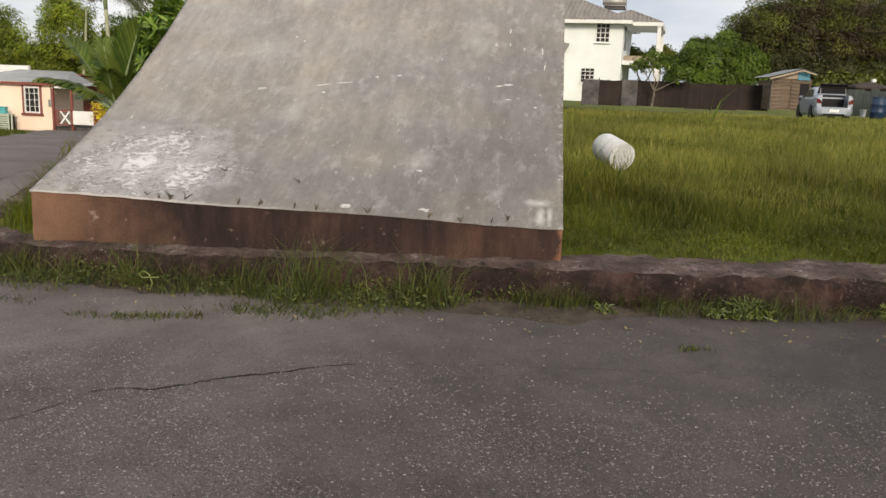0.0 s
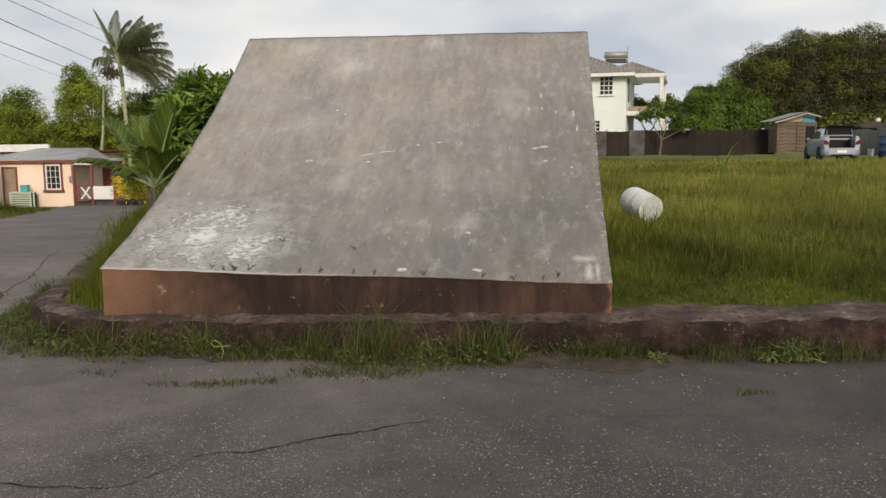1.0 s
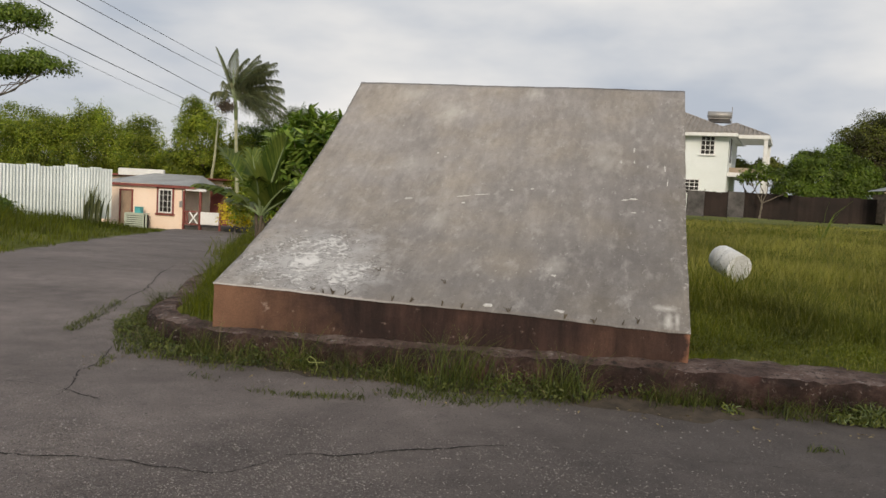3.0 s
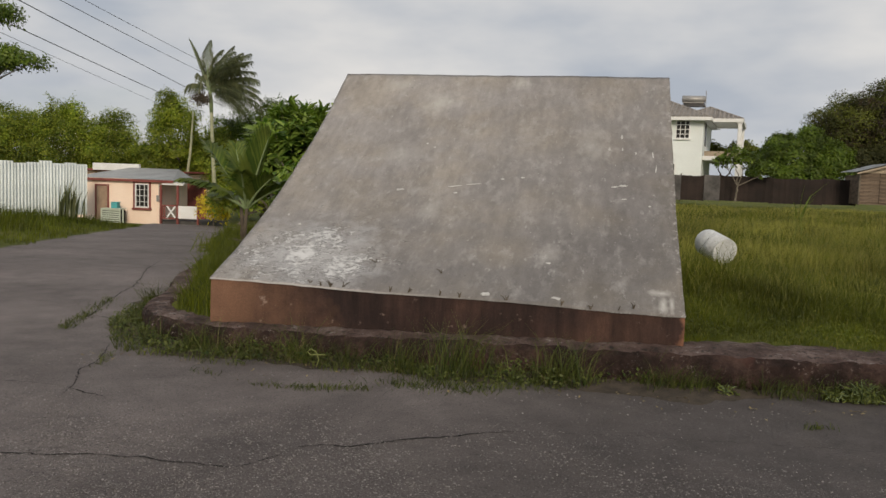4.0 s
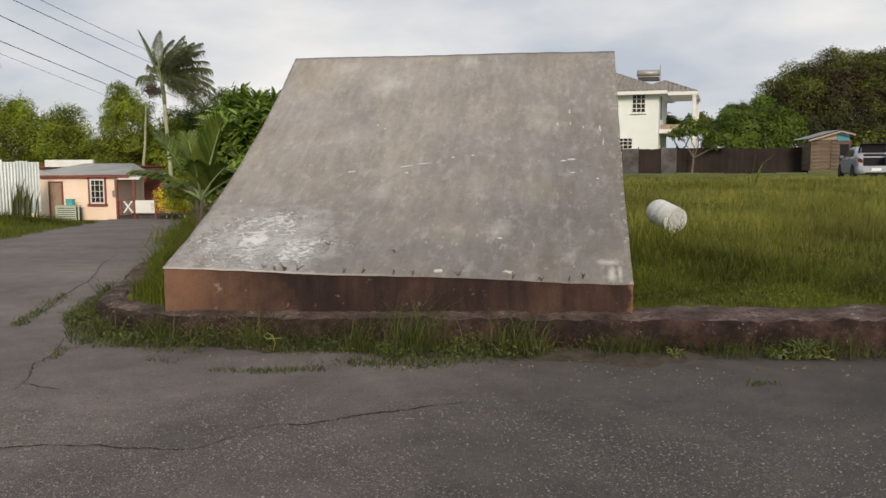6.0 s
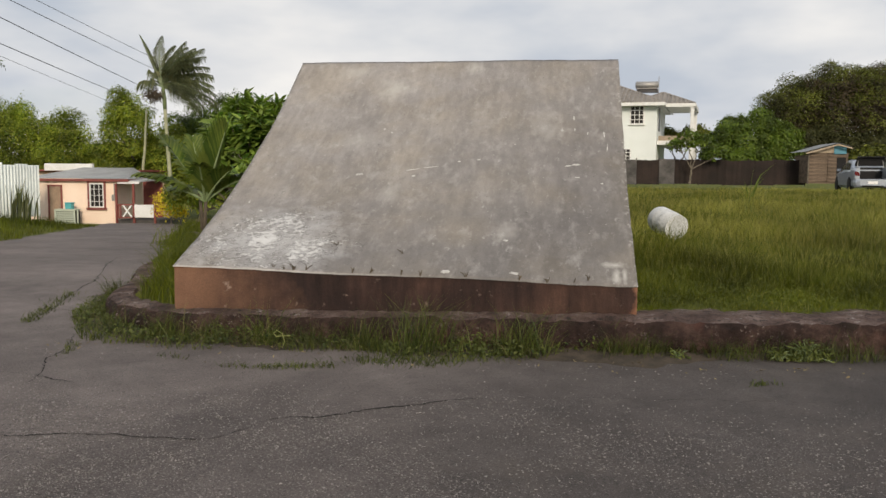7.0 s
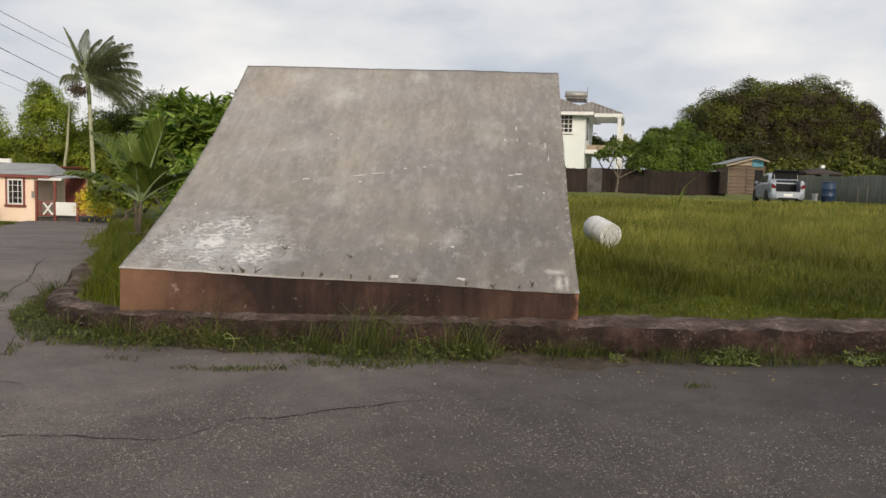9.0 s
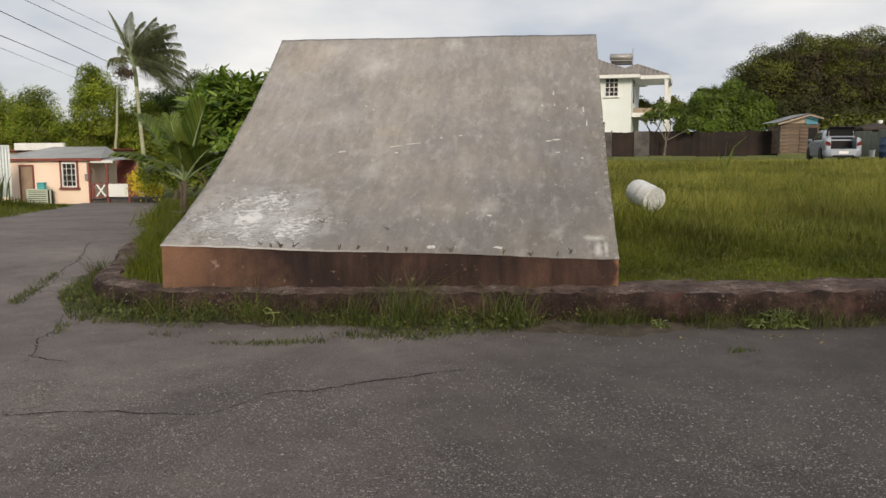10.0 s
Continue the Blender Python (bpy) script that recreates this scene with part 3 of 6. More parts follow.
def smooth_line(pts, step=0.25):
    """A rounded line through the points, at even steps."""
    p = np.array(pts, float)
    p = np.concatenate([[2 * p[0] - p[1]], p, [2 * p[-1] - p[-2]]])
    out = []
    for i in range(1, len(p) - 2):
        k = max(2, int(np.linalg.norm(p[i + 1] - p[i]) / step))
        for t in np.arange(k) / k:
            a = 2 * p[i] + (p[i + 1] - p[i - 1]) * t + (2 * p[i - 1] - 5 * p[i] + 4 * p[i + 1] - p[i + 2]) * t**2 + (3 * p[i] - p[i - 1] - 3 * p[i + 1] + p[i + 2]) * t**3
            out.append(a / 2)
    return np.array(out + [p[-2]])


def signed(line, x, y):
    """Distance to a line, positive on its right-hand side as it runs."""
    x, y = np.broadcast_arrays(np.asarray(x, float), np.asarray(y, float))
    shape = x.shape
    q = np.stack([x.ravel(), y.ravel()], 1)
    best, sign = np.full(len(q), 1e9), np.ones(len(q))
    a, b = line[:-1], line[1:]
    for p0, p1 in zip(a, b):
        d = p1 - p0
        t = np.clip(((q - p0) @ d) / (d @ d), 0, 1)
        off = q - p0 - t[:, None] * d
        r = np.hypot(*off.T)
        s = np.where(d[1] * off[:, 0] - d[0] * off[:, 1] >= 0, 1.0, -1.0)
        near = r < best
        best, sign = np.where(near, r, best), np.where(near, s, sign)
    return (best * sign).reshape(shape)


KERB, EDGE = smooth_line(KERB_LINE, 0.35), smooth_line(FAR_EDGE, 1.0)


def ease(v, lo, hi):
    t = np.clip((np.asarray(v, float) - lo) / (hi - lo), 0, 1)
    return t * t * (3 - 2 * t)


def road_z(x, y):
    x, y = np.asarray(x, float), np.asarray(y, float)
    fall = -1.28 * np.clip((y - 4.5) / 28, 0, 1.3) * ease(-x, -2, 9)
    return fall + 0.03 * ease(x, 2, 6) + 0.02 * np.sin(x * 0.7) * np.sin(y * 0.5 + 1) * ease(y, -1, -3)


def field_z(x, y):
    x, y = np.asarray(x, float), np.asarray(y, float)
    right = 0.285 + 0.17 * ease(y, 0.6, 4.0) + 0.0100 * np.clip(y, 0, 60) + 0.03 * np.sin(x * 0.9 + y * 0.4) * ease(y, 1, 4)
    left = road_z(x, y) + 0.2
    w = ease(x + 0.42 * y, -3.2, 3.0)
    return left * (1 - w) + right * w


def verge_z(x, y):
    return road_z(x, y) + 0.03 + 0.25 * ease(-signed(EDGE, x, y), 0, 6) * (1 - ease(y, 20, 28)) - 0.12 * ease(y, 24, 31)


# ---- ground: one sheet to the horizon ----
def spread(*parts):
    return np.unique(np.concatenate([np.arange(a, b, s) for a, b, s in parts]).round(4))


gx = spread((-1500, -100, 200), (-100, -30, 8), (-30, -7, 0.8), (-7, 7, 0.13), (7, 30, 0.7), (30, 100, 8), (100, 1501, 200))
gy = spread((-1500, -100, 200), (-100, -12, 8), (-12, -1, 0.8), (-1, 5, 0.13), (5, 45, 0.7), (45, 100, 6), (100, 3001, 250))
GX, GY = np.meshgrid(gx, gy)
dk, de = signed(KERB, GX, GY), signed(EDGE, GX, GY)
low = road_z(GX, GY) - 0.05
GZ = np.where(dk > 0.17, field_z(GX, GY), np.where(de < -0.12, verge_z(GX, GY), low))
GZ = np.where((GX < -60) | (GX > 60) | (GY < -40) | (GY > 90), np.clip(GZ, -1.6, 1.1), GZ)
ni, nj = len(gx), len(gy)
idx = np.arange(ni * nj).reshape(nj, ni)
gt = np.concatenate([np.stack([idx[:-1, :-1], idx[:-1, 1:], idx[1:, 1:]], -1).reshape(-1, 3), np.stack([idx[:-1, :-1], idx[1:, 1:], idx[1:, :-1]], -1).reshape(-1, 3)])
ground = new("ground", tri_mesh("ground", np.stack([GX, GY, GZ], -1).reshape(-1, 3), gt, M_GROUND))
tagged(ground, "grass-covered earth with patches of soil", "ground", kind="structure")

# ---- road ----
rx_, ry_ = spread((-60, -22, 1.0), (-22, 8, 0.2), (8, 41, 1.0)), spread((-16, -4, 0.5), (-4, 37, 0.2))
RX, RY = np.meshgrid(rx_, ry_)
on = (signed(KERB, RX, RY) < 0.24) & (signed(EDGE, RX, RY) > -0.1)
RZ = road_z(RX, RY)
ni, nj = len(rx_), len(ry_)
idx = np.arange(ni * nj).reshape(nj, ni)
ok = on[:-1, :-1] & on[1:, :-1] & on[:-1, 1:] & on[1:, 1:]
q = np.stack([idx[:-1, :-1], idx[:-1, 1:], idx[1:, 1:], idx[1:, :-1]], -1)[ok]
rt = np.concatenate([q[:, [0, 1, 2]], q[:, [0, 2, 3]]])
used = np.unique(rt)
back = np.zeros(ni * nj, np.int32)
back[used] = np.arange(len(used))
road = new("road", tri_mesh("road", np.stack([RX, RY, RZ], -1).reshape(-1, 3)[used], back[rt], M_ASPHALT))
road.data.shade_smooth()
tagged(road, "worn grey asphalt road with pale chippings and cracks", "road", kind="structure")


def crack(points, width, seed):
    """A ragged dark crack lying in the asphalt."""
    rng = np.random.default_rng(seed)
    line = smooth_line(points, 0.03)
    k = len(line)
    line = line + np.cumsum(rng.normal(0, 0.008, (k, 2)), 0) * np.sin(np.linspace(0, np.pi, k))[:, None] + rng.normal(0, 0.004, (k, 2))
    d = unit(np.gradient(line, axis=0))
    w = width * 0.8 * rng.uniform(0.15, 1.0, k) * np.sin(np.linspace(0.12, np.pi - 0.12, k)) ** 0.5
    off = np.stack([-d[:, 1], d[:, 0]], 1) * w[:, None] / 2
    a, b = line - off, line + off
    z = lambda p: road_z(p[:, 0], p[:, 1]) + 0.003
    v = np.concatenate([np.column_stack([a, z(a)]), np.column_stack([b, z(b)])])
    i = np.arange(k - 1)[:, None]
    ob = new("crack", tri_mesh("crack", v, np.concatenate([i + [0, 1, k + 1], i + [0, k + 1, k]]), M_CRACK))
    ob.parent = road
    return ob


# ---- kerb ----
def build_kerb():
    g = Geo()
    line = smooth_line(KERB_LINE[1:15], 0.05)
    d = unit(np.gradient(line, axis=0))
    inward = np.stack([d[:, 1], -d[:, 0]], 1)
    prof = [(-0.01, -0.12), (-0.005, 0.3), (0.0, 0.6), (0.016, 0.76), (0.050, 0.90), (0.10, 0.97), (0.15, 1.0), (0.20, 1.01), (0.26, 1.0), (0.35, 0.98), (0.40, 0.80), (0.40, -0.1)]
    m = len(prof)
    for i, p in enumerate(line):
        top = 0.235 + 0.06 * float(ease(p[0], -2, 2.1)) + 0.012 * float(ease(p[0], 3, 6))
        fade = 1 - 0.8 * float(ease(p[1] if p[0] < -3 else 0, 2.2, 6))
        for j, (u, w) in enumerate(prof):
            wob = 0.026 * noise.noise(Vector((p[0] * 3.1, p[1] * 3.1, j * 0.37))) + 0.022 * noise.noise(Vector((p[0] * 11, p[1] * 11, j * 0.9))) + 0.012 * noise.noise(Vector((p[0] * 27, p[1] * 27, j * 1.7)))
            slim = 1 - 0.3 * float(ease(-p[0], 1.9, 2.8))
            broad = 1 + 0.6 * float(ease(p[0], 1.95, 2.5) * (1 - ease(p[0], 6, 8))) if j >= 5 else 1.0
            q = p + inward[i] * (u * slim * broad + wob)
            z = float(road_z(*p)) + w * top * fade + (wob * 0.7 if 1 < j < 10 else 0)
            g.v.append((q[0], q[1], z))
    cap = Geo()
    cap.v = list(g.v)
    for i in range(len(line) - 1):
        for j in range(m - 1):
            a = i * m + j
            # cap paler than the face: wear, plus light from above put into its colour
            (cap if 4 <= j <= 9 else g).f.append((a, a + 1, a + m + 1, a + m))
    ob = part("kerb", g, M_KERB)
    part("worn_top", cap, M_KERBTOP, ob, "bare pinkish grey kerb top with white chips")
    return tagged(ob, "worn concrete kerb with flaking reddish paint and moss", "kerb", kind="structure")


kerb = build_kerb()

# ---- the concrete ramp ----
HALF, DEEP = 2.05, 3.76


def deck_z(x, y):
    foot = 0.587 - 0.0175 * x
    rise = 0.413 * y + 0.0540 * y * y
    return foot + rise + (0.587 - foot) * y / DEEP


def build_ramp():
    ramp_ = thing("concrete_ramp", "tall curved concrete ramp with a red-brown painted front edge", "ramp")
    nx, ny = 90, 84
    g = Geo()
    for j in range(ny + 1):
        for i in range(nx + 1):
            u, v = i / nx, j / ny
            x, y = HALF * (2 * u - 1), DEEP * v
            edge = min(u, 1 - u, v * 0.9, (1 - v) * 0.9)
            rag = 0.010 * noise.noise(Vector((x * 3, y * 3, 3))) + 0.004 * noise.noise(Vector((x * 9, y * 9, 8)))
            z = deck_z(x, y) + 0.012 * noise.noise(Vector((x * 0.9, y * 0.9, 0))) + 0.004 * noise.noise(Vector((x * 5, y * 5, 1)))
            if edge < 0.012:
                z -= 0.005 + 0.5 * abs(rag)
                x += rag * (1 if u in (0, 1) else 0)
                y += rag * (1.4 if v == 0 else 1.0 if v == 1 else 0)
            g.v.append((x, y, z))
    w = nx + 1
    g.f += [(j * w + i, j * w + i + 1, (j + 1) * w + i + 1, (j + 1) * w + i) for j in range(ny) for i in range(nx)]
    rim = [i for i in range(w)] + [j * w + nx for j in range(1, ny + 1)] + [ny * w + i for i in range(nx - 1, -1, -1)] + [j * w for j in range(ny - 1, 0, -1)]
    k = len(g.v)
    g.v += [(g.v[a][0] * 0.999, g.v[a][1], g.v[a][2] - 0.010) for a in rim]
    g.f += [(rim[i], k + i, k + (i + 1) % len(rim), rim[(i + 1) % len(rim)]) for i in range(len(rim))]
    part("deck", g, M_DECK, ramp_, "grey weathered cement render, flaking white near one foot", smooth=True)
    # front wall under the foot of the deck
    g = Geo()
    m, rows = 120, 7
    for j in range(rows + 1):
        for i in range(m + 1):
            x = (HALF - 0.004) * (2 * i / m - 1)
            top = deck_z(x, 0) - 0.010
            z = 0.14 + (top - 0.14) * j / rows
            y = 0.012 + 0.007 * noise.noise(Vector((x * 3, z * 6, 5))) + 0.005 * noise.noise(Vector((x * 12, z * 12, 2)))
            corner = max(0.0, (x - 1.86) / 0.19)
            y += corner * 0.05 * max(0.0, noise.noise(Vector((x * 9, z * 9, 4))) + 0.25) * (1 - j / rows)
            g.v.append((x, y, z))
    g.f += [(j * (m + 1) + i, j * (m + 1) + i + 1, (j + 1) * (m + 1) + i + 1, (j + 1) * (m + 1) + i) for j in range(rows) for i in range(m)]
    k = len(g.v)
    g.v += [(x, 0.2, z) for x, y, z in g.v[:k]]
    n1 = m + 1
    ring = list(range(n1)) + [j * n1 + m for j in range(1, rows + 1)] + [rows * n1 + i for i in range(m - 1, -1, -1)] + [j * n1 for j in range(rows - 1, 0, -1)]
    g.f += [(a, b, b + k, a + k) for a, b in zip(ring, ring[1:] + ring[:1])]
    part("front_wall", g, M_BASE, ramp_, "stained red-brown painted front wall", smooth=False)
    # side and back walls
    for s, nm in ((-1, "side_wall"), (1, "side_wall")):
        ys = [0.205 + (DEEP - 0.22) * i / 24 for i in range(25)]
        line = [(y, deck_z(s * HALF, y) - 0.03) for y in ys] + [(ys[-1], 0.1), (ys[0], 0.1)]
        g = Geo().extrude(line, lambda a, b: (s * (HALF - 0.006), a, b), lambda a, b: (s * (HALF - 0.16), a, b))
        part(nm, g, M_SIDE, ramp_)
    g = Geo().box((0, DEEP - 0.1, deck_z(0, DEEP) / 2 - 0.06), (2 * HALF - 0.33, 0.15, deck_z(0, DEEP) - 0.18))
    part("back_wall", g, M_SIDE, ramp_)
    # remains of white paint on the deck
    rng = np.random.default_rng(5)
    for x, y, ln, wd, turn in ((-0.76, 1.68, 0.09, 0.035, 5), (1.45, 1.89, 0.07, 0.02, 8), (1.53, 1.91, 0.10, 0.035, 6), (0.29, 1.93, 0.04, 0.02, 0), (0.50, 1.97, 0.05, 0.018, 10), (-0.16, 1.66, 0.04, 0.02, 15),
                               (1.51, 2.71, 0.02, 0.09, 0), (1.52, 2.5, 0.018, 0.06, 4), (1.38, 2.5, 0.03, 0.05, 0), (1.66, 2.44, 0.02, 0.05, 0), (1.84, 2.42, 0.018, 0.10, 6), (1.87, 2.2, 0.014, 0.13, -5), (1.8, 1.6, 0.03, 0.03, 0), (1.55, 1.7, 0.05, 0.014, 0),
                               (-0.2, 1.77, 0.17, 0.012, 13), (0.0, 1.82, 0.15, 0.010, 13), (0.42, 0.07, 0.10, 0.05, 10), (1.02, 0.1, 0.10, 0.04, -8), (-0.66, 2.5, 0.03, 0.02, 0), (-0.56, 2.44, 0.03, 0.02, 0), (0.9, 0.62, 0.05, 0.03, 0), (-1.78, 1.15, 0.02, 0.05, 0), (-1.6, 1.0, 0.03, 0.03, 0)):
        g = Geo()
        k = 14
        ring = []
        for i in range(k):
            a = 2 * math.pi * i / k
            r = rng.uniform(0.55, 1.15)
            px, py = math.cos(a) * ln / 2 * r, math.sin(a) * wd / 2 * r
            t = radians(turn)
            X, Y = x + px * math.cos(t) - py * math.sin(t), y + px * math.sin(t) + py * math.cos(t)
            ring.append((X, Y, deck_z(X, Y) + 0.012 * noise.noise(Vector((X * 0.9, Y * 0.9, 0))) + 0.004 * noise.noise(Vector((X * 5, Y * 5, 1)))))
        g.add([(p[0], p[1], p[2] - 0.004) for p in ring] + [(p[0], p[1], p[2] + 0.0035) for p in ring],
              [tuple(range(k, 2 * k))] + [(i, (i + 1) % k, k + (i + 1) % k, k + i) for i in range(k)])
        part("paint_fleck", g, M_PAINTFLECK, ramp_, "small flake of white paint")
    return ramp_


build_ramp()

# ---- cracks in the road ----
crack([(-0.29, -2.36), (-0.17, -2.28), (-0.02, -2.27), (0.11, -2.18), (0.25, -2.05), (0.4, -1.94), (0.55, -1.85), (0.75, -1.73), (0.9, -1.68)], 0.036, 1)
crack([(-2.6, -3.2), (-1.95, -3.0), (-1.52, -2.85), (-1.22, -2.75), (-0.89, -2.74), (-0.55, -2.73), (-0.41, -2.63), (-0.29, -2.42)], 0.024, 2)
crack([(-2.32, -1.61), (-2.1, -1.69), (-1.93, -1.75)], 0.022, 3)
crack([(-4.2, -2.2), (-3.2, -1.72), (-2.7, -1.62), (-2.32, -1.61)], 0.014, 4)
crack([(-2.22, -1.8), (-2.3, -1.56), (-2.5, -1.02), (-2.7, -0.5), (-2.9, -0.22)], 0.022, 5)
crack([(-3.66, 0.2), (-3.9, 0.87), (-4.2, 1.7), (-4.6, 2.7), (-5.4, 4.4), (-6.6, 7.0)], 0.028, 6)
crack([(-4.1, 0.98), (-3.65, 0.9), (-3.4, 0.75)], 0.03, 8)
crack([(0.9, -1.68), (1.8, -1.5), (3.0, -1.36), (4.4, -1.2)], 0.008, 7)


# ---- white house beyond the field ----
def window(parent, x0, x1, z0, z1, y, cols, rows, glass, trim, bar=0.045, out=0.06, sill=True):
    """A barred window in a wall that faces -y."""
    w = thing("window", "", "")
    w.parent = parent
    g = Geo()
    t = 0.07
    for cx, cz, sx, sz in (((x0 + x1) / 2, z1 - t / 2, x1 - x0, t), ((x0 + x1) / 2, z0 + t / 2, x1 - x0, t), (x0 + t / 2, (z0 + z1) / 2, t, z1 - z0 - 2 * t), (x1 - t / 2, (z0 + z1) / 2, t, z1 - z0 - 2 * t)):
        g.box((cx, y - out / 2, cz), (sx, out + 0.04, sz))
    part("frame", g, trim, w)
    g = Geo()
    for i in range(1, cols):
        g.box((x0 + (x1 - x0) * i / cols, y - 0.012, (z0 + z1) / 2), (bar, 0.03, z1 - z0 - 2 * t))
    for j in range(1, rows):
        g.box(((x0 + x1) / 2, y - 0.014, z0 + (z1 - z0) * j / rows), (x1 - x0 - 2 * t, 0.026, bar))
    part("glazing_bars", g, trim, w)
    dx, dz = (x1 - x0) / cols, (z1 - z0) / rows
    pane = mesh_of("pane", Geo().box((0, 0, 0), (dx, 0.01, dz)), glass)
    for i in range(cols):
        for j in range(rows):
            p = new("pane", pane)
            p.parent = w
            p.location = (x0 + dx * (i + 0.5), y + 0.012, z0 + dz * (j + 0.5))
    if sill:
        part("sill", Geo().box(((x0 + x1) / 2, y - 0.06, z0 - 0.04), (x1 - x0 + 0.16, 0.16, 0.07)), trim, w)
    return w


def hip_roof(x0, x1, y0, y1, z, slope, rib=0.36):
    """A hipped sheet with raised ribs running down each face, and its eave board edge."""
    g = Geo()
    run = min(x1 - x0, y1 - y0) / 2
    top = z + slope * run
    a, b, c, d = (x0, y0, z), (x1, y0, z), (x1, y1, z), (x0, y1, z)
    if x1 - x0 > y1 - y0:
        e, f = (x0 + run, (y0 + y1) / 2, top), (x1 - run, (y0 + y1) / 2, top)
        g.add([a, b, c, d, e, f], [(0, 1, 5, 4), (1, 2, 5), (2, 3, 4, 5), (3, 0, 4), (0, 3, 2, 1)])
    else:
        e, f = ((x0 + x1) / 2, y0 + run, top), ((x0 + x1) / 2, y1 - run, top)
        g.add([a, b, c, d, e, f], [(0, 1, 4), (1, 2, 5, 4), (2, 3, 5), (3, 0, 4, 5), (0, 3, 2, 1)])
    x = x0 + rib
    while x < x1 - rib / 2:
        far = min(x - x0, x1 - x, run)
        g.tube([(x, y0 - 0.02, z + 0.03), (x, y0 + far, z + slope * far + 0.03)], 0.105, 5)
        x += rib
    y = y0 + rib
    while y < y1 - rib / 2:
        far = min(y - y0, y1 - y, run)
        g.tube([(x1 + 0.02, y, z + 0.03), (x1 - far, y, z + slope * far + 0.03)], 0.09, 5)
        y += rib
    for p, q in ((a, e), (b, f if x1 - x0 > y1 - y0 else e)):
        g.tube([p, q], 0.09, 6)
    return g


def build_white_house():
    h = thing("white_house", "two-storey white house with a ribbed grey-brown hipped roof", "house", (-0.56, 63.59, 1.0), -10.0)
    wall = Geo().box((2.6, 5.0, 2.95), (13.1, 10.0, 6.3))
    part("wall", wall, M_WHITEWALL, h)
    part("annex_wall", Geo().box((0.2, -1.3, 1.7), (9.0, 2.55, 3.8)), M_WHITEWALL, h)
    g = Geo().extrude([(-2.85, 3.45), (0.05, 4.35), (0.05, 4.2), (-2.85, 3.3)], lambda a, b: (-4.5, a, b), lambda a, b: (4.95, a, b))
    for i in range(26):
        g.tube([(-4.4 + 0.36 * i, -2.87, 3.5), (-4.4 + 0.36 * i, 0.0, 4.38)], 0.06, 5)
    part("annex_roof", g, M_ROOFTILE, h)
    part("roof", hip_roof(-5, 9.75, -0.75, 11.0, 6.12, 0.42), M_ROOFTILE, h)
    part("fascia", Geo().box((2.375, -0.78, 5.99), (14.8, 0.08, 0.26)).box((9.78, 5.1, 5.99), (0.08, 11.7, 0.26)).box((2.4, 5.1, 5.9), (14.5, 11.5, 0.06)), M_WHITETRIM, h)
    part("balcony_roof", hip_roof(6.6, 12.05, 0.75, 9.0, 6.08, 0.42), M_ROOFTILE, h)
    part("balcony_fascia", Geo().box((10.9, 0.72, 5.97), (2.3, 0.08, 0.28)).box((12.08, 4.8, 5.97), (0.08, 8.2, 0.28)).box((10.9, 4.8, 5.9), (2.2, 8.0, 0.06)), M_WHITETRIM, h)
    part("balcony_floor", Geo().box((10.6, 4.8, 2.95), (2.95, 8.1, 0.34), cut=0.02), M_WHITETRIM, h)
    post = mesh_of("post", Geo().box((0, 0, 1.4), (0.3, 0.3, 2.9), cut=0.03).box((0, 0, 2.72), (0.42, 0.42, 0.16)), M_WHITETRIM)
    for y in (0.95, 8.6):
        p = part("post", post, None, h)
        p.location = (11.85, y, 3.1)
    low = mesh_of("pier", Geo().box((0, 0, 1.35), (0.36, 0.36, 2.9), cut=0.03), M_WHITETRIM)
    for y in (0.95, 4.8, 8.6):
        p = part("pier", low, None, h)
        p.location = (11.85, y, -0.1)
    part("balcony_parapet", Geo().box((10.6, 0.85, 3.28), (2.7, 0.12, 0.45), cut=0.015), M_PLY, h, "low tan balcony parapet")
    window(h, 7.02, 8.13, 4.42, 5.92, -0.03, 3, 4, M_GLASS_DARK, M_WHITETRIM, 0.05, 0.03)
    window(h, 6.0, 7.15, 1.25, 2.45, -0.03, 3, 4, M_GLASS_DARK, M_WHITETRIM)
    window(h, 3.6, 4.3, 1.2, 2.1, -2.6, 2, 2, M_GLASS_DARK, M_WHITETRIM)
    g = Geo()
    for i in range(2):
        g.box((9.17, 2.0 + 0.9 * i, 4.9), (0.05, 0.35, 1.9))
    part("side_window", g, M_GLASS_DARK, h)
    return h


build_white_house()


def build_water_heater():
    t = thing("roof_water_heater", "grey cylindrical solar water tank on the roof", "water tank", (7.95, 66.2, 8.55))
    part("tank", Geo().tube([(-0.95, 0, 0.42), (-0.9, 0, 0.42), (0.9, 0, 0.42), (0.95, 0, 0.42)], [0.2, 0.3, 0.3, 0.2], 16), M_STEEL, t, smooth=True)
    part("stand", Geo().box((0, 0, 0.0), (1.7, 0.5, 0.28)), M_STEEL, t)
    part("collector", Geo().box((0, -0.7, -0.12), (1.7, 1.1, 0.08), pose(0, 0, 0, 22)), M_GLASS_DARK, t)
    part("vent_pipe", Geo().tube([(1.0, 0.1, -0.6), (1.0, 0.1, 1.15)], 0.03, 6), M_STEEL, t)


build_water_heater()


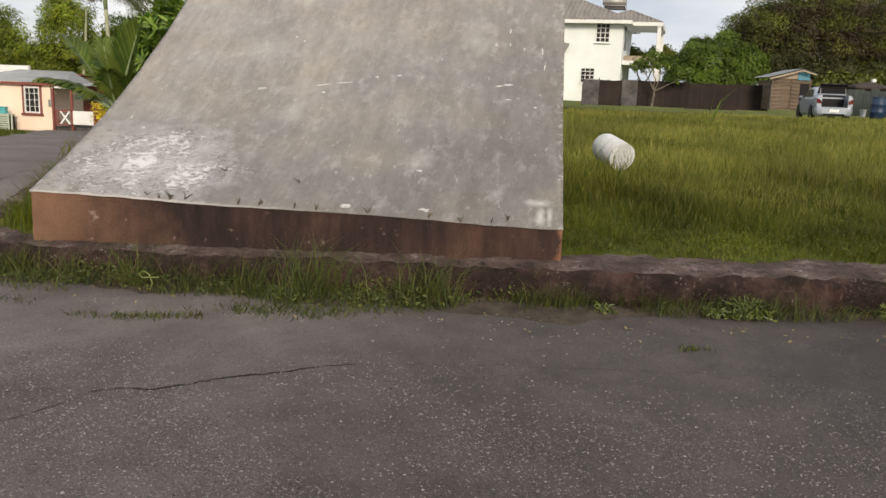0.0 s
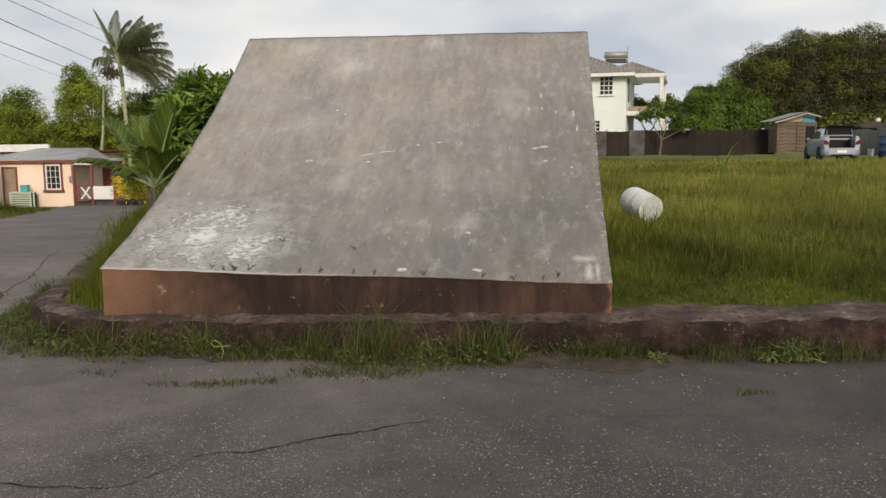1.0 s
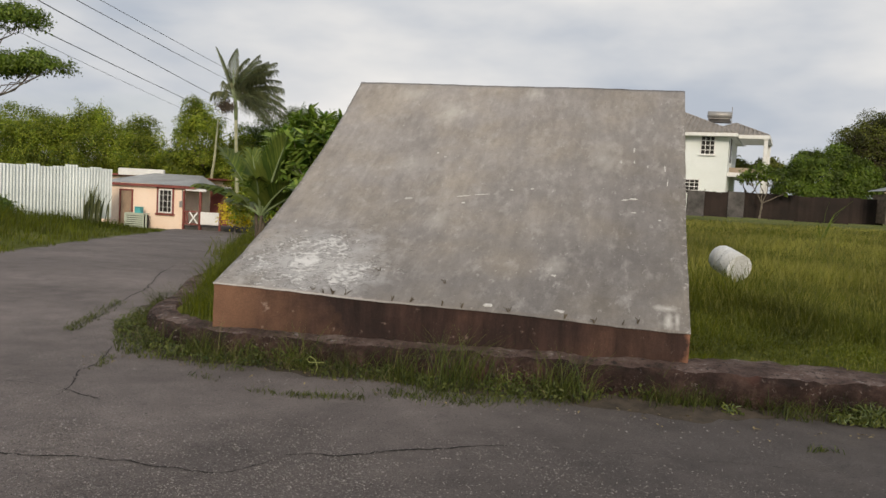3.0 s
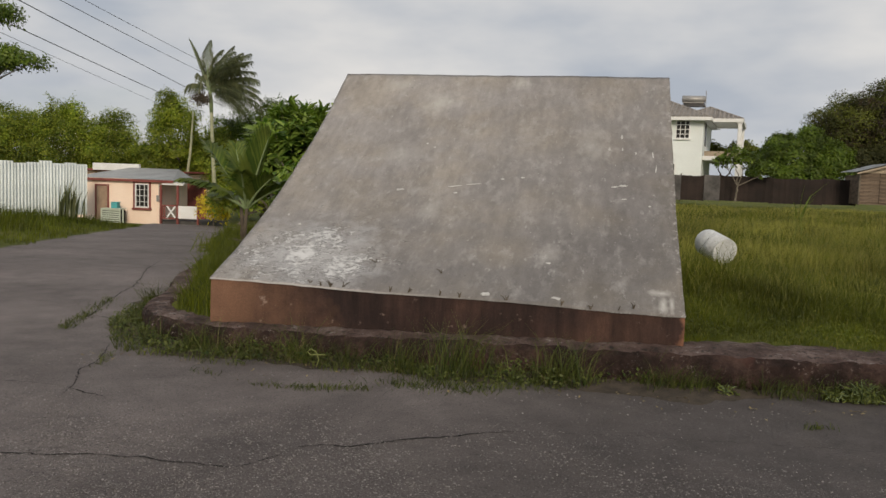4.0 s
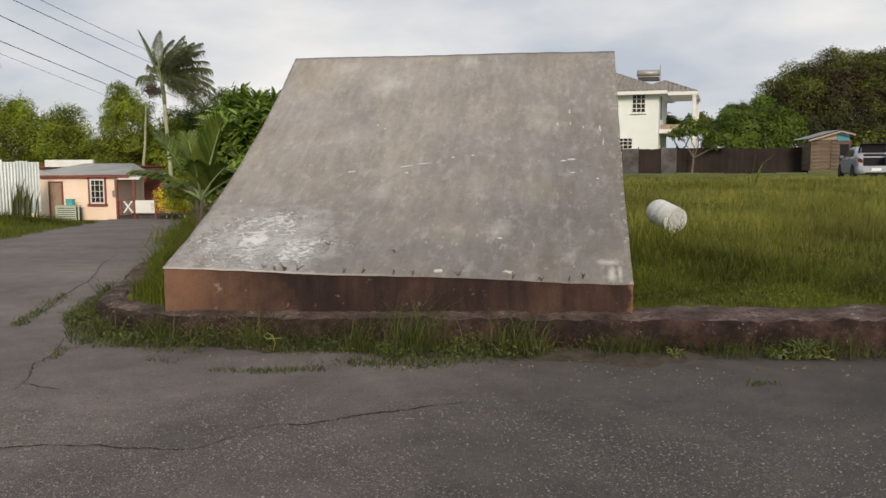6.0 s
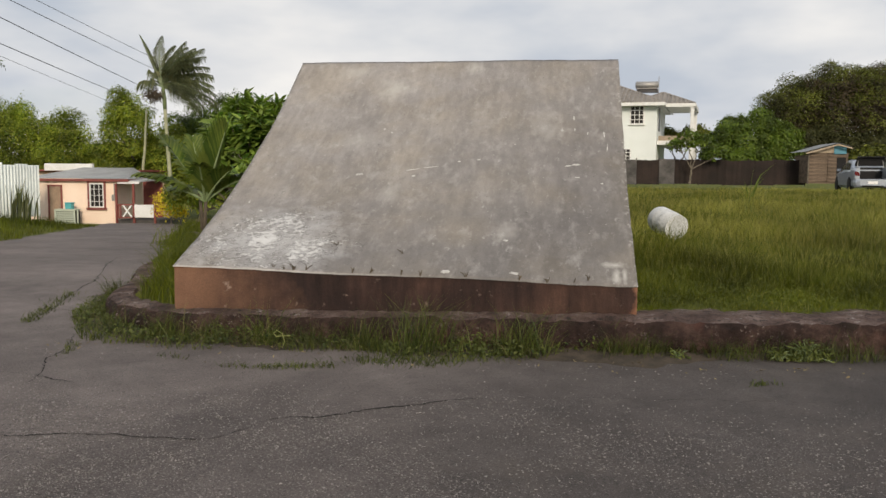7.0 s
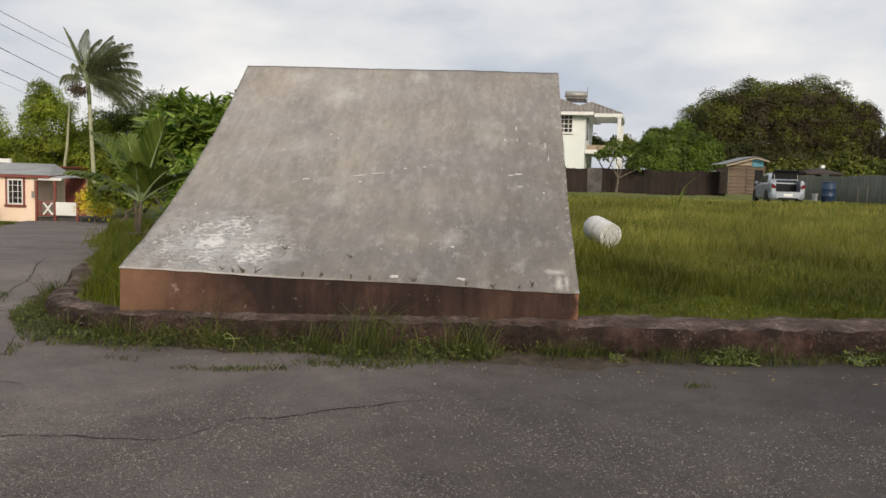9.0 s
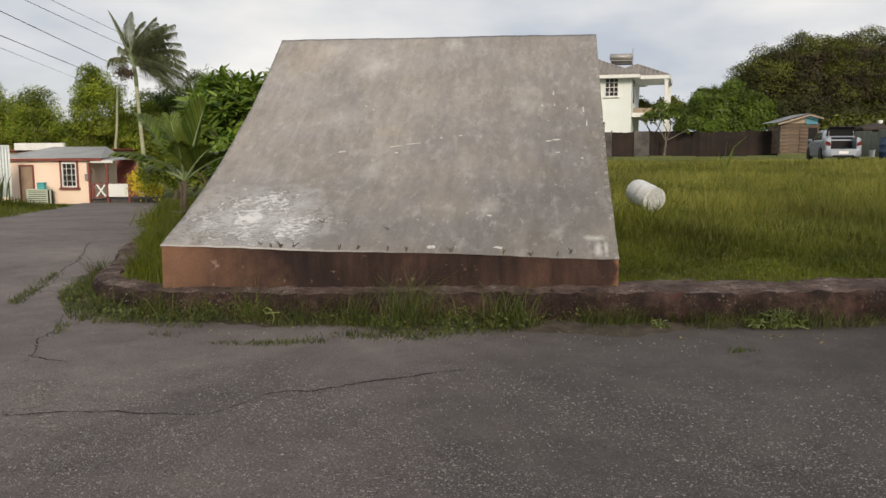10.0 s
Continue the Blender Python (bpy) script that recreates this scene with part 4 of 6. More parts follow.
# ---- fences, shed, car and drums across the field ----
def build_brown_fence():
    h = thing("brown_fence", "dark brown cloth fence with thin posts and grey block piers", "fence")
    rng = np.random.default_rng(3)
    xs = [4.75, 5.75, 7.15, 8.1, 9.6, 11.1, 12.6, 14.1, 16.0]
    for i, (a, b) in enumerate(zip(xs, xs[1:])):
        block = i in (0, 2)
        z = float(field_z((a + b) / 2, 47))
        g = Geo()
        n = 10
        for j in range(n + 1):
            x = a + (b - a) * j / n
            sag = 0.0 if block else 0.05 * math.sin(math.pi * j / n)
            wob = 0.0 if block else rng.normal(0, 0.018)
            top = z + 1.42 + (0.0 if block else rng.normal(0, 0.012)) - sag
            for y in (47 + wob - (0.08 if block else 0.012), 47 + wob + (0.08 if block else 0.012)):
                g.v += [(x, y, z - 0.15), (x, y, top)]
        for j in range(n):
            k = 4 * j
            g.f += [(k, k + 4, k + 5, k + 1), (k + 2, k + 3, k + 7, k + 6), (k + 1, k + 5, k + 7, k + 3)]
        g.f += [(0, 1, 3, 2), (4 * n, 4 * n + 2, 4 * n + 3, 4 * n + 1)]
        part("block_panel" if block else "cloth_panel", g, M_BLOCK if block else M_SHADECLOTH, h, "mottled grey block wall" if block else "")
    post = mesh_of("post", Geo().tube([(0, 0, -0.2), (0, 0, 1.52)], 0.035, 6), M_SHADECLOTH)
    for x in xs:
        p = part("post", post, None, h)
        p.location = (x, 47.1, float(field_z(x, 47)))


build_brown_fence()


def build_shed():
    h = thing("shed", "small patched wooden shed with a sloping sheet roof", "shed", (16.66, 45, 1.02))
    h.scale = (0.66, 1, 1)
    rng = np.random.default_rng(8)
    part("wall", Geo().box((0, 1.6, 0.75), (3.2, 3.0, 1.7)), M_BOARD, h)
    board = mesh_of("board", Geo().box((0, 0, 0), (1.72, 0.03, 0.205), cut=0.006), M_BOARD)
    for j in range(8):
        for x in (-0.82, 0.92):
            p = part("board", board, None, h)
            p.location = (x + rng.normal(0, 0.02), 0.07 + rng.normal(0, 0.008), 0.12 + 0.215 * j)
            p.rotation_euler = (0, radians(rng.normal(0, 0.6)), 0)
    part("gable_panel", Geo().extrude([(-1.65, 1.72), (0.55, 1.72), (0.55, 2.12), (-1.65, 1.78)], lambda a, b: (a, 0.02, b), lambda a, b: (a, 0.08, b)), M_PLY, h, "pale plywood panel")
    part("blue_panel", Geo().box((1.05, 0.0, 1.88), (1.05, 0.04, 0.46), cut=0.006), M_BLUETARP, h, "blue sheet nailed under the eave")
    # flat dark panel added for a dark gap; no door known here
    part("doorway", Geo().box((1.2, 0.03, 0.85), (0.75, 0.03, 1.2)), M_DARKTRIM, h, "flat dark panel near one end of the front wall")
    g = Geo()
    for i in range(30):
        x0, x1 = -2.0 + 3.9 * i / 30, -2.0 + 3.9 * (i + 1) / 30
        for a, b, s in ((x0, (x0 + x1) / 2, 1), ((x0 + x1) / 2, x1, -1)):
            za, zb = (1.78 + 0.5 * (1 - abs(v - 0.7) / 2.7) for v in (a, b))
            e = 0.03
            g.add([(a, -0.35, za + (0 if s > 0 else e)), (b, -0.35, zb + (e if s > 0 else 0)), (b, 3.3, zb + (e if s > 0 else 0)), (a, 3.3, za + (0 if s > 0 else e))], [(0, 1, 2, 3)])
    part("roof", g, M_GREYROOF, h)
    part("roof_edge", Geo().extrude([(-2.0, 1.72), (0.7, 2.24), (1.9, 2.02), (1.9, 1.94), (0.7, 2.15), (-2.0, 1.63)], lambda a, b: (a, -0.38, b), lambda a, b: (a, -0.33, b)), M_PLY, h)
    part("corner_post", Geo().box((-1.62, -0.02, 0.85), (0.1, 0.1, 2.0)), M_BARK, h)


build_shed()


def corrugated(width, height, pitch, depth, thick=0.004, rows=1):
    g = Geo()
    n = max(8, int(width / pitch) * 4)
    for j in (0, 1):
        for i in range(n + 1):
            x = width * i / n
            y = depth * math.sin(2 * math.pi * x / pitch)
            g.v += [(x, y, height * j), (x, y + thick, height * j)]
    w = 2 * (n + 1)
    for i in range(n):
        a = 2 * i
        g.f += [(a, a + 2, a + 2 + w, a + w), (a + 1, a + 1 + w, a + 3 + w, a + 3), (a + w, a + 2 + w, a + 3 + w, a + 1 + w)]
    return g


def sheet_fence(name, label, line, height, width, pitch, depth, mat, ground_at, seed, sink=0.1):
    """A fence of upright ribbed sheets along a line, each a piece of its own, on rails and posts."""
    h = thing(name, label, "fence")
    rng = np.random.default_rng(seed)
    sheets = [mesh_of("sheet", corrugated(width, height + d, pitch, depth), mat, True) for d in (-0.06, 0.0, 0.05)]
    pts = smooth_line(line, width)
    for a, b in zip(pts, pts[1:]):
        turn = math.degrees(math.atan2(b[1] - a[1], b[0] - a[0]))
        s = part("sheet", sheets[rng.integers(3)], None, h)
        s.matrix_world = pose(a[0], a[1], float(ground_at(*a)) - sink + rng.normal(0, 0.02), 0, rng.normal(0, 0.5), turn)
        s.scale = (float(np.linalg.norm(b - a)) / width * 1.02, 1, 1)
    post = mesh_of("post", Geo().box((0, 0, height / 2 - 0.1), (0.09, 0.09, height)), M_BARK)
    for a, b in list(zip(pts, pts[1:]))[::3]:
        d = (b - a) / np.linalg.norm(b - a)
        p = part("post", post, None, h)
        p.location = (a[0] - d[1] * 0.1, a[1] + d[0] * 0.1, float(ground_at(*a)) - 0.1)
    return h


sheet_fence("sheet_metal_fence", "tall pale galvanised corrugated sheet fence", [(-27.4, 12.0), (-26.4, 18.0), (-25.6, 24.0), (-25.0, 31.2)], 2.62, 0.8, 0.2, 0.05, M_GALV, lambda x, y: -0.92, 11, 0.0)
sheet_fence("grey_sheet_fence", "grey-green ribbed metal fence beside the field", [(18.5, 43.5), (19.3, 41.0), (21.35, 33.2), (23.6, 25.0), (26.0, 17.0)], 1.42, 0.75, 0.25, 0.02, M_GREYFENCE, lambda x, y: field_z(x, y), 12)


def ring_profile(profile, n=24):
    """A turned shape about z from (radius, height) pairs."""
    g = Geo()
    for r, z in profile:
        g.v += [(r * math.cos(2 * math.pi * i / n), r * math.sin(2 * math.pi * i / n), z) for i in range(n)]
    for j in range(len(profile) - 1):
        g.f += [(j * n + i, j * n + (i + 1) % n, (j + 1) * n + (i + 1) % n, (j + 1) * n + i) for i in range(n)]
    g.f += [tuple(reversed(range(n))), tuple((len(profile) - 1) * n + i for i in range(n))]
    return g


def build_blue_drum():
    d = thing("blue_drum", "dark blue plastic drum standing in the grass", "drum", (18.1, 35.8, float(field_z(18.1, 35.8)) - 0.02))
    d.scale = (1.12, 1.12, 1.1)
    part("body", ring_profile([(0.25, 0), (0.29, 0.03), (0.3, 0.28), (0.315, 0.3), (0.3, 0.32), (0.3, 0.6), (0.315, 0.62), (0.3, 0.64), (0.29, 0.88), (0.25, 0.92)]), M_BLUEDRUM, d, smooth=True)
    part("rim", ring_profile([(0.27, 0.905), (0.3, 0.91), (0.3, 0.945), (0.27, 0.95)]), M_BLUEDRUM, d)
    part("bung", ring_profile([(0.05, 0.92), (0.05, 0.965)], 10), M_BLUEDRUM, d)


build_blue_drum()


def build_white_drum():
    a, b = Vector((2.69, 4.74, 0.86)), Vector((2.91, 4.30, 0.75))
    t = thing("white_drum", "dirty white plastic drum lying in long grass", "drum")
    t.matrix_world = Matrix.Translation(a) @ (b - a).to_track_quat("Z", "Y").to_matrix().to_4x4() @ Matrix.Scale(0.92, 4)
    ln = (b - a).length
    part("body", ring_profile([(0.15, 0), (0.18, 0.02), (0.193, 0.06), (0.193, ln * 0.3), (0.196, ln * 0.32), (0.193, ln * 0.34), (0.193, ln * 0.63), (0.196, ln * 0.65), (0.193, ln * 0.67), (0.192, ln - 0.05), (0.18, ln - 0.015), (0.155, ln - 0.012)], 32), M_BARREL, t, smooth=True)
    part("rim", ring_profile([(0.16, ln - 0.014), (0.187, ln - 0.014), (0.189, ln + 0.012), (0.167, ln + 0.014)], 32), M_BARREL, t)
    part("end", ring_profile([(0.165, ln - 0.03), (0.165, ln - 0.004), (0.12, ln + 0.002), (0.04, ln - 0.002)], 32), M_BARREL, t, "scuffed drum end")
    part("bung", ring_profile([(0.03, 0), (0.03, 0.02), (0.02, 0.022)], 12), M_BARREL, t).location = (0.1, 0.03, ln - 0.002)


build_white_drum()


def build_car():
    c = thing("car", "silver saloon car parked with its boot lid open", "car", (16.28, 36.3, float(field_z(16.6, 38)) - 0.24), -5.0)
    c.scale = (1.0, 1.0, 1.13)

    def loft(stations, mat, name, parent=c, label=""):
        """Cross-sections of (y, [(half width, z), ...]) from tail to nose, closed over the top and mirrored."""
        g = Geo()
        for y, sec in stations:
            ring = [(-w, y, z) for w, z in sec] + [(w, y, z) for w, z in reversed(sec)]
            g.v += ring
        n = 2 * len(stations[0][1])
        for i in range(len(stations) - 1):
            g.f += [(i * n + j, i * n + (j + 1) % n, (i + 1) * n + (j + 1) % n, (i + 1) * n + j) for j in range(n)]
        g.f += [tuple(range(n)), tuple((len(stations) - 1) * n + j for j in reversed(range(n)))]
        return part(name, g, mat, parent, label, smooth=False)

    def sec(w, z0, z1, top):
        return [(w * 0.9, z0), (w, z0 + 0.12), (w * 1.01, 0.55), (w * 0.98, z1 - 0.06), (top, z1)]

    body = loft([(0.9, sec(0.86, 0.22, 0.98, 0.80)), (1.3, sec(0.88, 0.2, 0.99, 0.82)), (2.6, sec(0.885, 0.2, 0.97, 0.82)), (3.5, sec(0.88, 0.2, 0.93, 0.80)), (4.1, sec(0.85, 0.22, 0.84, 0.76)), (4.5, sec(0.74, 0.28, 0.70, 0.62)), (4.6, sec(0.6, 0.32, 0.6, 0.5))], M_CARPAINT, "body")
    loft([(0.0, [(0.50, 0.30), (0.58, 0.36), (0.60, 0.46), (0.58, 0.55), (0.54, 0.58)]), (0.05, [(0.66, 0.26), (0.76, 0.34), (0.78, 0.46), (0.76, 0.57), (0.72, 0.605)]), (0.16, [(0.78, 0.24), (0.85, 0.33), (0.865, 0.46), (0.85, 0.58), (0.80, 0.62)]), (0.9, [(0.80, 0.22), (0.86, 0.32), (0.87, 0.46), (0.85, 0.58), (0.80, 0.62)])], M_CARPAINT, "rear_bumper")
    for s in (-1, 1):
        # flank beside the boot, rounded into the tail
        rows = [(0.07, 0.80, 0.60), (0.12, 0.835, 0.60), (0.30, 0.86, 0.59), (0.9, 0.87, 0.59)]
        g = Geo()
        for y, w, lo in rows:
            g.v += [(s * x, y, z) for x, z in ((w, lo), (w * 1.01, 0.75), (w * 0.985, 0.98), (w * 0.90, 1.09), (w * 0.78, 1.12), (0.60, 1.10), (0.60, lo))]
        for i in range(len(rows) - 1):
            g.f += [(7 * i + j, 7 * i + (j + 1) % 7, 7 * i + 7 + (j + 1) % 7, 7 * i + 7 + j) for j in range(7)]
        g.f += [tuple(range(7)), tuple(21 + j for j in reversed(range(7)))]
        part("rear_wing", g, M_CARPAINT, c)
        g = Geo().extrude([(0.61, 0.74), (0.80, 0.76), (0.835, 0.80), (0.825, 0.93), (0.76, 0.95), (0.62, 0.86)], lambda a, b: (s * a, 0.045 + 0.10 * max(0.0, a - 0.7), b), lambda a, b: (s * a, 0.17, b))
        part("tail_lamp", g, M_REDLENS, c, "dark red tail lamp")
    part("boot_floor", Geo().box((0, 0.5, 0.615), (1.22, 0.8, 0.02)).box((0, 0.88, 0.85), (1.22, 0.03, 0.53)), M_DARKTRIM, c, "dark open boot")
    part("rear_shelf", Geo().box((0, 0.86, 1.15), (1.30, 0.10, 0.04), cut=0.012), M_CARPAINT, c)
    cabin = loft([(0.86, [(0.80, 0.96), (0.79, 0.99), (0.74, 1.0), (0.70, 1.01), (0.66, 1.02)]), (1.45, [(0.82, 0.96), (0.80, 1.0), (0.68, 1.34), (0.62, 1.42), (0.5, 1.44)]), (2.1, [(0.83, 0.96), (0.81, 1.0), (0.66, 1.38), (0.60, 1.46), (0.48, 1.475)]), (2.75, [(0.83, 0.95), (0.81, 0.99), (0.65, 1.34), (0.58, 1.42), (0.46, 1.44)]), (3.55, [(0.80, 0.90), (0.78, 0.92), (0.74, 0.925), (0.70, 0.93), (0.6, 0.94)])], M_CARPAINT, "cabin")
    for s in (-1, 1):
        def at(u, v, off=0.0):
            return (s * (0.818 - 0.155 * v + 0.004 + off), u, 1.01 + 0.34 * v)
        for outline in ([(1.25, 0.02), (2.02, 0.02), (2.02, 0.98), (1.62, 0.96), (1.4, 0.6)], [(2.1, 0.02), (3.2, 0.02), (2.72, 0.85), (2.1, 0.98)]):
            part("side_window", Geo().extrude(outline, lambda a, b: at(a, b, 0.004), lambda a, b: at(a, b, -0.02)), M_GLASS_DARK, c)
    part("rear_window", Geo().add([(-0.62, 0.93, 1.045), (0.62, 0.93, 1.045), (0.52, 1.40, 1.415), (-0.52, 1.40, 1.415), (-0.62, 0.96, 1.03), (0.62, 0.96, 1.03), (0.52, 1.43, 1.40), (-0.52, 1.43, 1.40)], [(0, 1, 2, 3), (7, 6, 5, 4), (0, 4, 5, 1), (1, 5, 6, 2), (2, 6, 7, 3), (3, 7, 4, 0)]), M_GLASS_DARK, c)
    # raised boot lid, hinged under the rear window
    lid = part("boot_lid", Geo().extrude([(0.84, 1.18), (0.78, 1.40), (0.70, 1.53), (0.52, 1.60), (0.51, 1.58), (0.68, 1.51), (0.75, 1.39), (0.80, 1.18)], lambda a, b: (-0.70 + 0.2 * (b - 1.1), a, b), lambda a, b: (0.70 - 0.2 * (b - 1.1), a, b)), M_CARPAINT, c)
    part("lining", Geo().extrude([(0.785, 1.18), (0.735, 1.38), (0.665, 1.49), (0.495, 1.562), (0.50, 1.598), (0.678, 1.505), (0.748, 1.388), (0.798, 1.19)], lambda a, b: (-0.705 + 0.2 * (b - 1.1), a, b), lambda a, b: (0.705 - 0.2 * (b - 1.1), a, b)), M_DARKTRIM, lid, "black inner side of the boot lid")
    for s in (-1, 1):
        part("gas_strut", Geo().tube([(s * 0.60, 0.60, 1.06), (s * 0.57, 0.70, 1.40)], 0.016, 6), M_STEEL, c)
    part("bumper_trim", Geo().box((0, 0.03, 0.30), (1.0, 0.08, 0.08), cut=0.02), M_DARKTRIM, c, "dark lower bumper trim")
    part("number_plate", Geo().box((0, -0.005, 0.45), (0.44, 0.012, 0.12)), M_WHITETRIM, c, "pale number plate")
    tyre = ring_profile([(0.20, -0.1), (0.29, -0.105), (0.315, -0.07), (0.315, 0.07), (0.29, 0.105), (0.20, 0.1)], 28)
    rim = ring_profile([(0.20, -0.09), (0.2, 0.06), (0.15, 0.075), (0.06, 0.06), (0.055, 0.09)], 28)
    tm, rm = mesh_of("tyre", tyre, M_RUBBER), mesh_of("rim", rim, M_ALLOY)
    for s in (-1, 1):
        for y in (0.98, 3.68):
            w = thing("wheel", "", "")
            w.parent = c
            w.matrix_local = pose(s * 0.80, y, 0.315, 0, 90 * s, 0)
            part("tyre", tm, None, w)
            part("rim", rm, None, w)
        for y in (0.98, 3.68):
            part("wheel_arch", Geo().tube([(s * 0.70, y, 0.33), (s * 0.893, y, 0.33)], 0.36, 24), M_DARKTRIM, c)
        part("wing_mirror", Geo().box((s * 0.94, 3.02, 1.0), (0.18, 0.12, 0.12), cut=0.03), M_CARPAINT, c)
    for y in (1.75, 2.6):
        part("door_handle", Geo().box((-0.895, y, 0.86), (0.03, 0.17, 0.03), cut=0.008), M_CARPAINT, c)
    return c


build_car()

bucket = thing("white_bucket", "small white bucket standing in the grass", "bucket", (17.95, 37.2, float(field_z(17.9, 37.2)) + 0.02))
part("body", ring_profile([(0.12, 0), (0.15, 0.32), (0.16, 0.34), (0.14, 0.34), (0.11, 0.03)], 16), M_BARREL, bucket)
part("rim", ring_profile([(0.15, 0.33), (0.168, 0.335), (0.168, 0.36), (0.15, 0.36)], 16), M_BARREL, bucket)

for x in (19.62, 19.95):
    p = part("stake", Geo().box((0, 0, 0.4), (0.06, 0.05, 0.8), cut=0.01), M_BLOCK)
    p.location = (x, 36.0 - (x - 19.62), float(field_z(x, 36)))
    tagged(p, "short pale grey stake standing near the fence", "stake", "grey stakes")


def build_far_house():
    h = thing("far_house", "low house with a dark brown hipped roof behind the fence", "house", (23.3, 50, FZ(22, 50) - 0.1))
    part("wall", Geo().box((0, 1.6, 0.75), (2.3, 2.8, 1.9)), M_BLOCK, h)
    part("roof", Geo().add([(-1.25, -0.2, 1.62), (1.25, -0.2, 1.62), (1.25, 3.2, 1.62), (-1.25, 3.2, 1.62), (0, 1.05, 1.97), (0, 1.95, 1.97), (-1.25, -0.2, 1.52), (1.25, -0.2, 1.52), (1.25, 3.2, 1.52), (-1.25, 3.2, 1.52)], [(0, 1, 4), (1, 2, 5, 4), (2, 3, 5), (3, 0, 4, 5), (0, 6, 7, 1), (1, 7, 8, 2), (2, 8, 9, 3), (3, 9, 6, 0), (6, 9, 8, 7)]), M_DARKROOF, h)
    part("roof_vent", Geo().box((0.3, 1.2, 2.05), (0.26, 0.3, 0.22), cut=0.04), M_WHITETRIM, h, "pale roof vent")


FZ = lambda x, y: float(field_z(x, y))
build_far_house()


# ---- pink house by the side road ----
def build_pink_house():
    h = thing("pink_house", "single-storey pink house with maroon trim and grey roof", "house", (0, 33, -1.45))
    part("wall", Geo().extrude([(-26.375, 0.0), (-21.825, 0.0), (-23.3, 5.2), (-26.375, 5.2)], lambda a, b: (a, b, -0.15), lambda a, b: (a, b, 2.35)), M_PINK, h)
    g = Geo()
    for i in range(46):
        x0 = -27.1 + 6.0 * i / 46
        back_ = lambda x: -26.6 + (x + 27.1) * 3.2 / 6.0
        x1, xm = x0 + 6.0 / 46, x0 + 3.0 / 46
        for a, b, p, q in ((x0, xm, 0, 0.025), (xm, x1, 0.025, 0)):
            g.add([(a, -0.16, 2.42 + p), (b, -0.16, 2.42 + q), (back_(b), 4.6, 3.0 + q), (back_(a), 4.6, 3.0 + p)], [(0, 1, 2, 3)])
    g.add([(-21.1, -0.16, 2.42), (-22.9, 5.6, 2.42), (-23.4, 4.6, 3.0), (-26.6, 4.6, 3.0), (-27.1, 5.6, 2.42), (-27.1, -0.16, 2.42)], [(0, 1, 2), (1, 4, 3, 2), (4, 5, 3)])
    part("roof", g, M_GREYROOF, h)
    part("fascia", Geo().box((-24.1, -0.18, 2.35), (6.05, 0.05, 0.13)).box((-22.0, 2.72, 2.35), (0.05, 6.05, 0.13), pose(0, 0, 0, 0, 0, 17.2)), M_MAROON, h)
    d = thing("door", "", "")
    d.parent = h
    part("leaf", Geo().box((-25.32, -0.015, 1.03), (0.66, 0.05, 1.95), cut=0.01), M_DOOR, d, "plain tan door")
    part("frame", Geo().box((-25.69, -0.02, 1.05), (0.08, 0.09, 2.06)).box((-24.95, -0.02, 1.05), (0.08, 0.09, 2.06)).box((-25.32, -0.022, 2.05), (0.82, 0.09, 0.08)), M_MAROON, d)
    part("handle", Geo().tube([(-25.06, -0.08, 1.0), (-25.06, -0.03, 1.0)], 0.025, 8), M_STEEL, d)
    w = window(h, -23.36, -22.54, 0.92, 2.2, -0.02, 3, 4, M_GLASS_DARK, M_WHITETRIM, 0.022, 0.01, False)
    part("surround", Geo().box((-23.41, -0.02, 1.56), (0.09, 0.1, 1.42)).box((-22.49, -0.02, 1.56), (0.09, 0.1, 1.42)).box((-22.95, -0.022, 2.3), (1.08, 0.12, 0.1)).box((-22.95, -0.03, 0.85), (1.12, 0.16, 0.1)), M_MAROON, w, "maroon window surround")
    part("meter_box", Geo().box((-21.97, -0.05, 1.45), (0.2, 0.12, 0.32), cut=0.01).tube([(-21.95, -0.04, 1.6), (-21.95, -0.04, 2.25)], 0.02, 6), M_STEEL, h)
    # porch
    part("porch_floor", Geo().box((-20.65, 1.3, 0.12), (2.25, 2.6, 0.36)), M_BLOCK, h)
    part("porch_roof", Geo().box((-20.95, 1.3, 2.36), (0.95, 2.6, 0.06), pose(0, 0, 0, 2.5)), M_GREYROOF, h)
    part("porch_beam", Geo().box((-21.1, -0.1, 2.24), (1.2, 0.1, 0.12)), M_WHITETRIM, h)
    post = mesh_of("porch_post", Geo().box((0, 0, 1.1), (0.1, 0.1, 2.15)), M_MAROON)
    for x in (-21.72, -20.75):
        part("porch_post", post, None, h).location = (x, -0.25, 0)
    part("end_post", Geo().box((-19.6, -0.25, 0.62), (0.1, 0.1, 1.1), cut=0.01), M_MAROON, h)
    part("porch_panel", Geo().box((-20.15, -0.27, 0.78), (1.15, 0.05, 0.66), cut=0.008), M_WHITETRIM, h, "white porch panel")
    for z in (0.44, 1.1):
        part("porch_rail", Geo().box((-21.22, -0.27, z), (1.0, 0.06, 0.07)), M_MAROON, h)
    slat = mesh_of("porch_slat", Geo().box((0, 0, 0.76), (0.06, 0.03, 0.62)), M_MAROON)
    for x in (-21.6, -21.48):
        part("porch_slat", slat, None, h).location = (x, -0.27, 0)
    for s in (-1, 1):
        part("cross_brace", Geo().box((-21.1, -0.3 - 0.012 * s, 0.77), (0.08, 0.03, 0.78), pose(0, 0, 0, 0, s * 38, 0)), M_WHITETRIM, h)
    part("porch_back_wall", Geo().box((-21.2, 2.62, 1.2), (1.1, 0.1, 2.2)), M_MAROON, h)
    return h


build_pink_house()


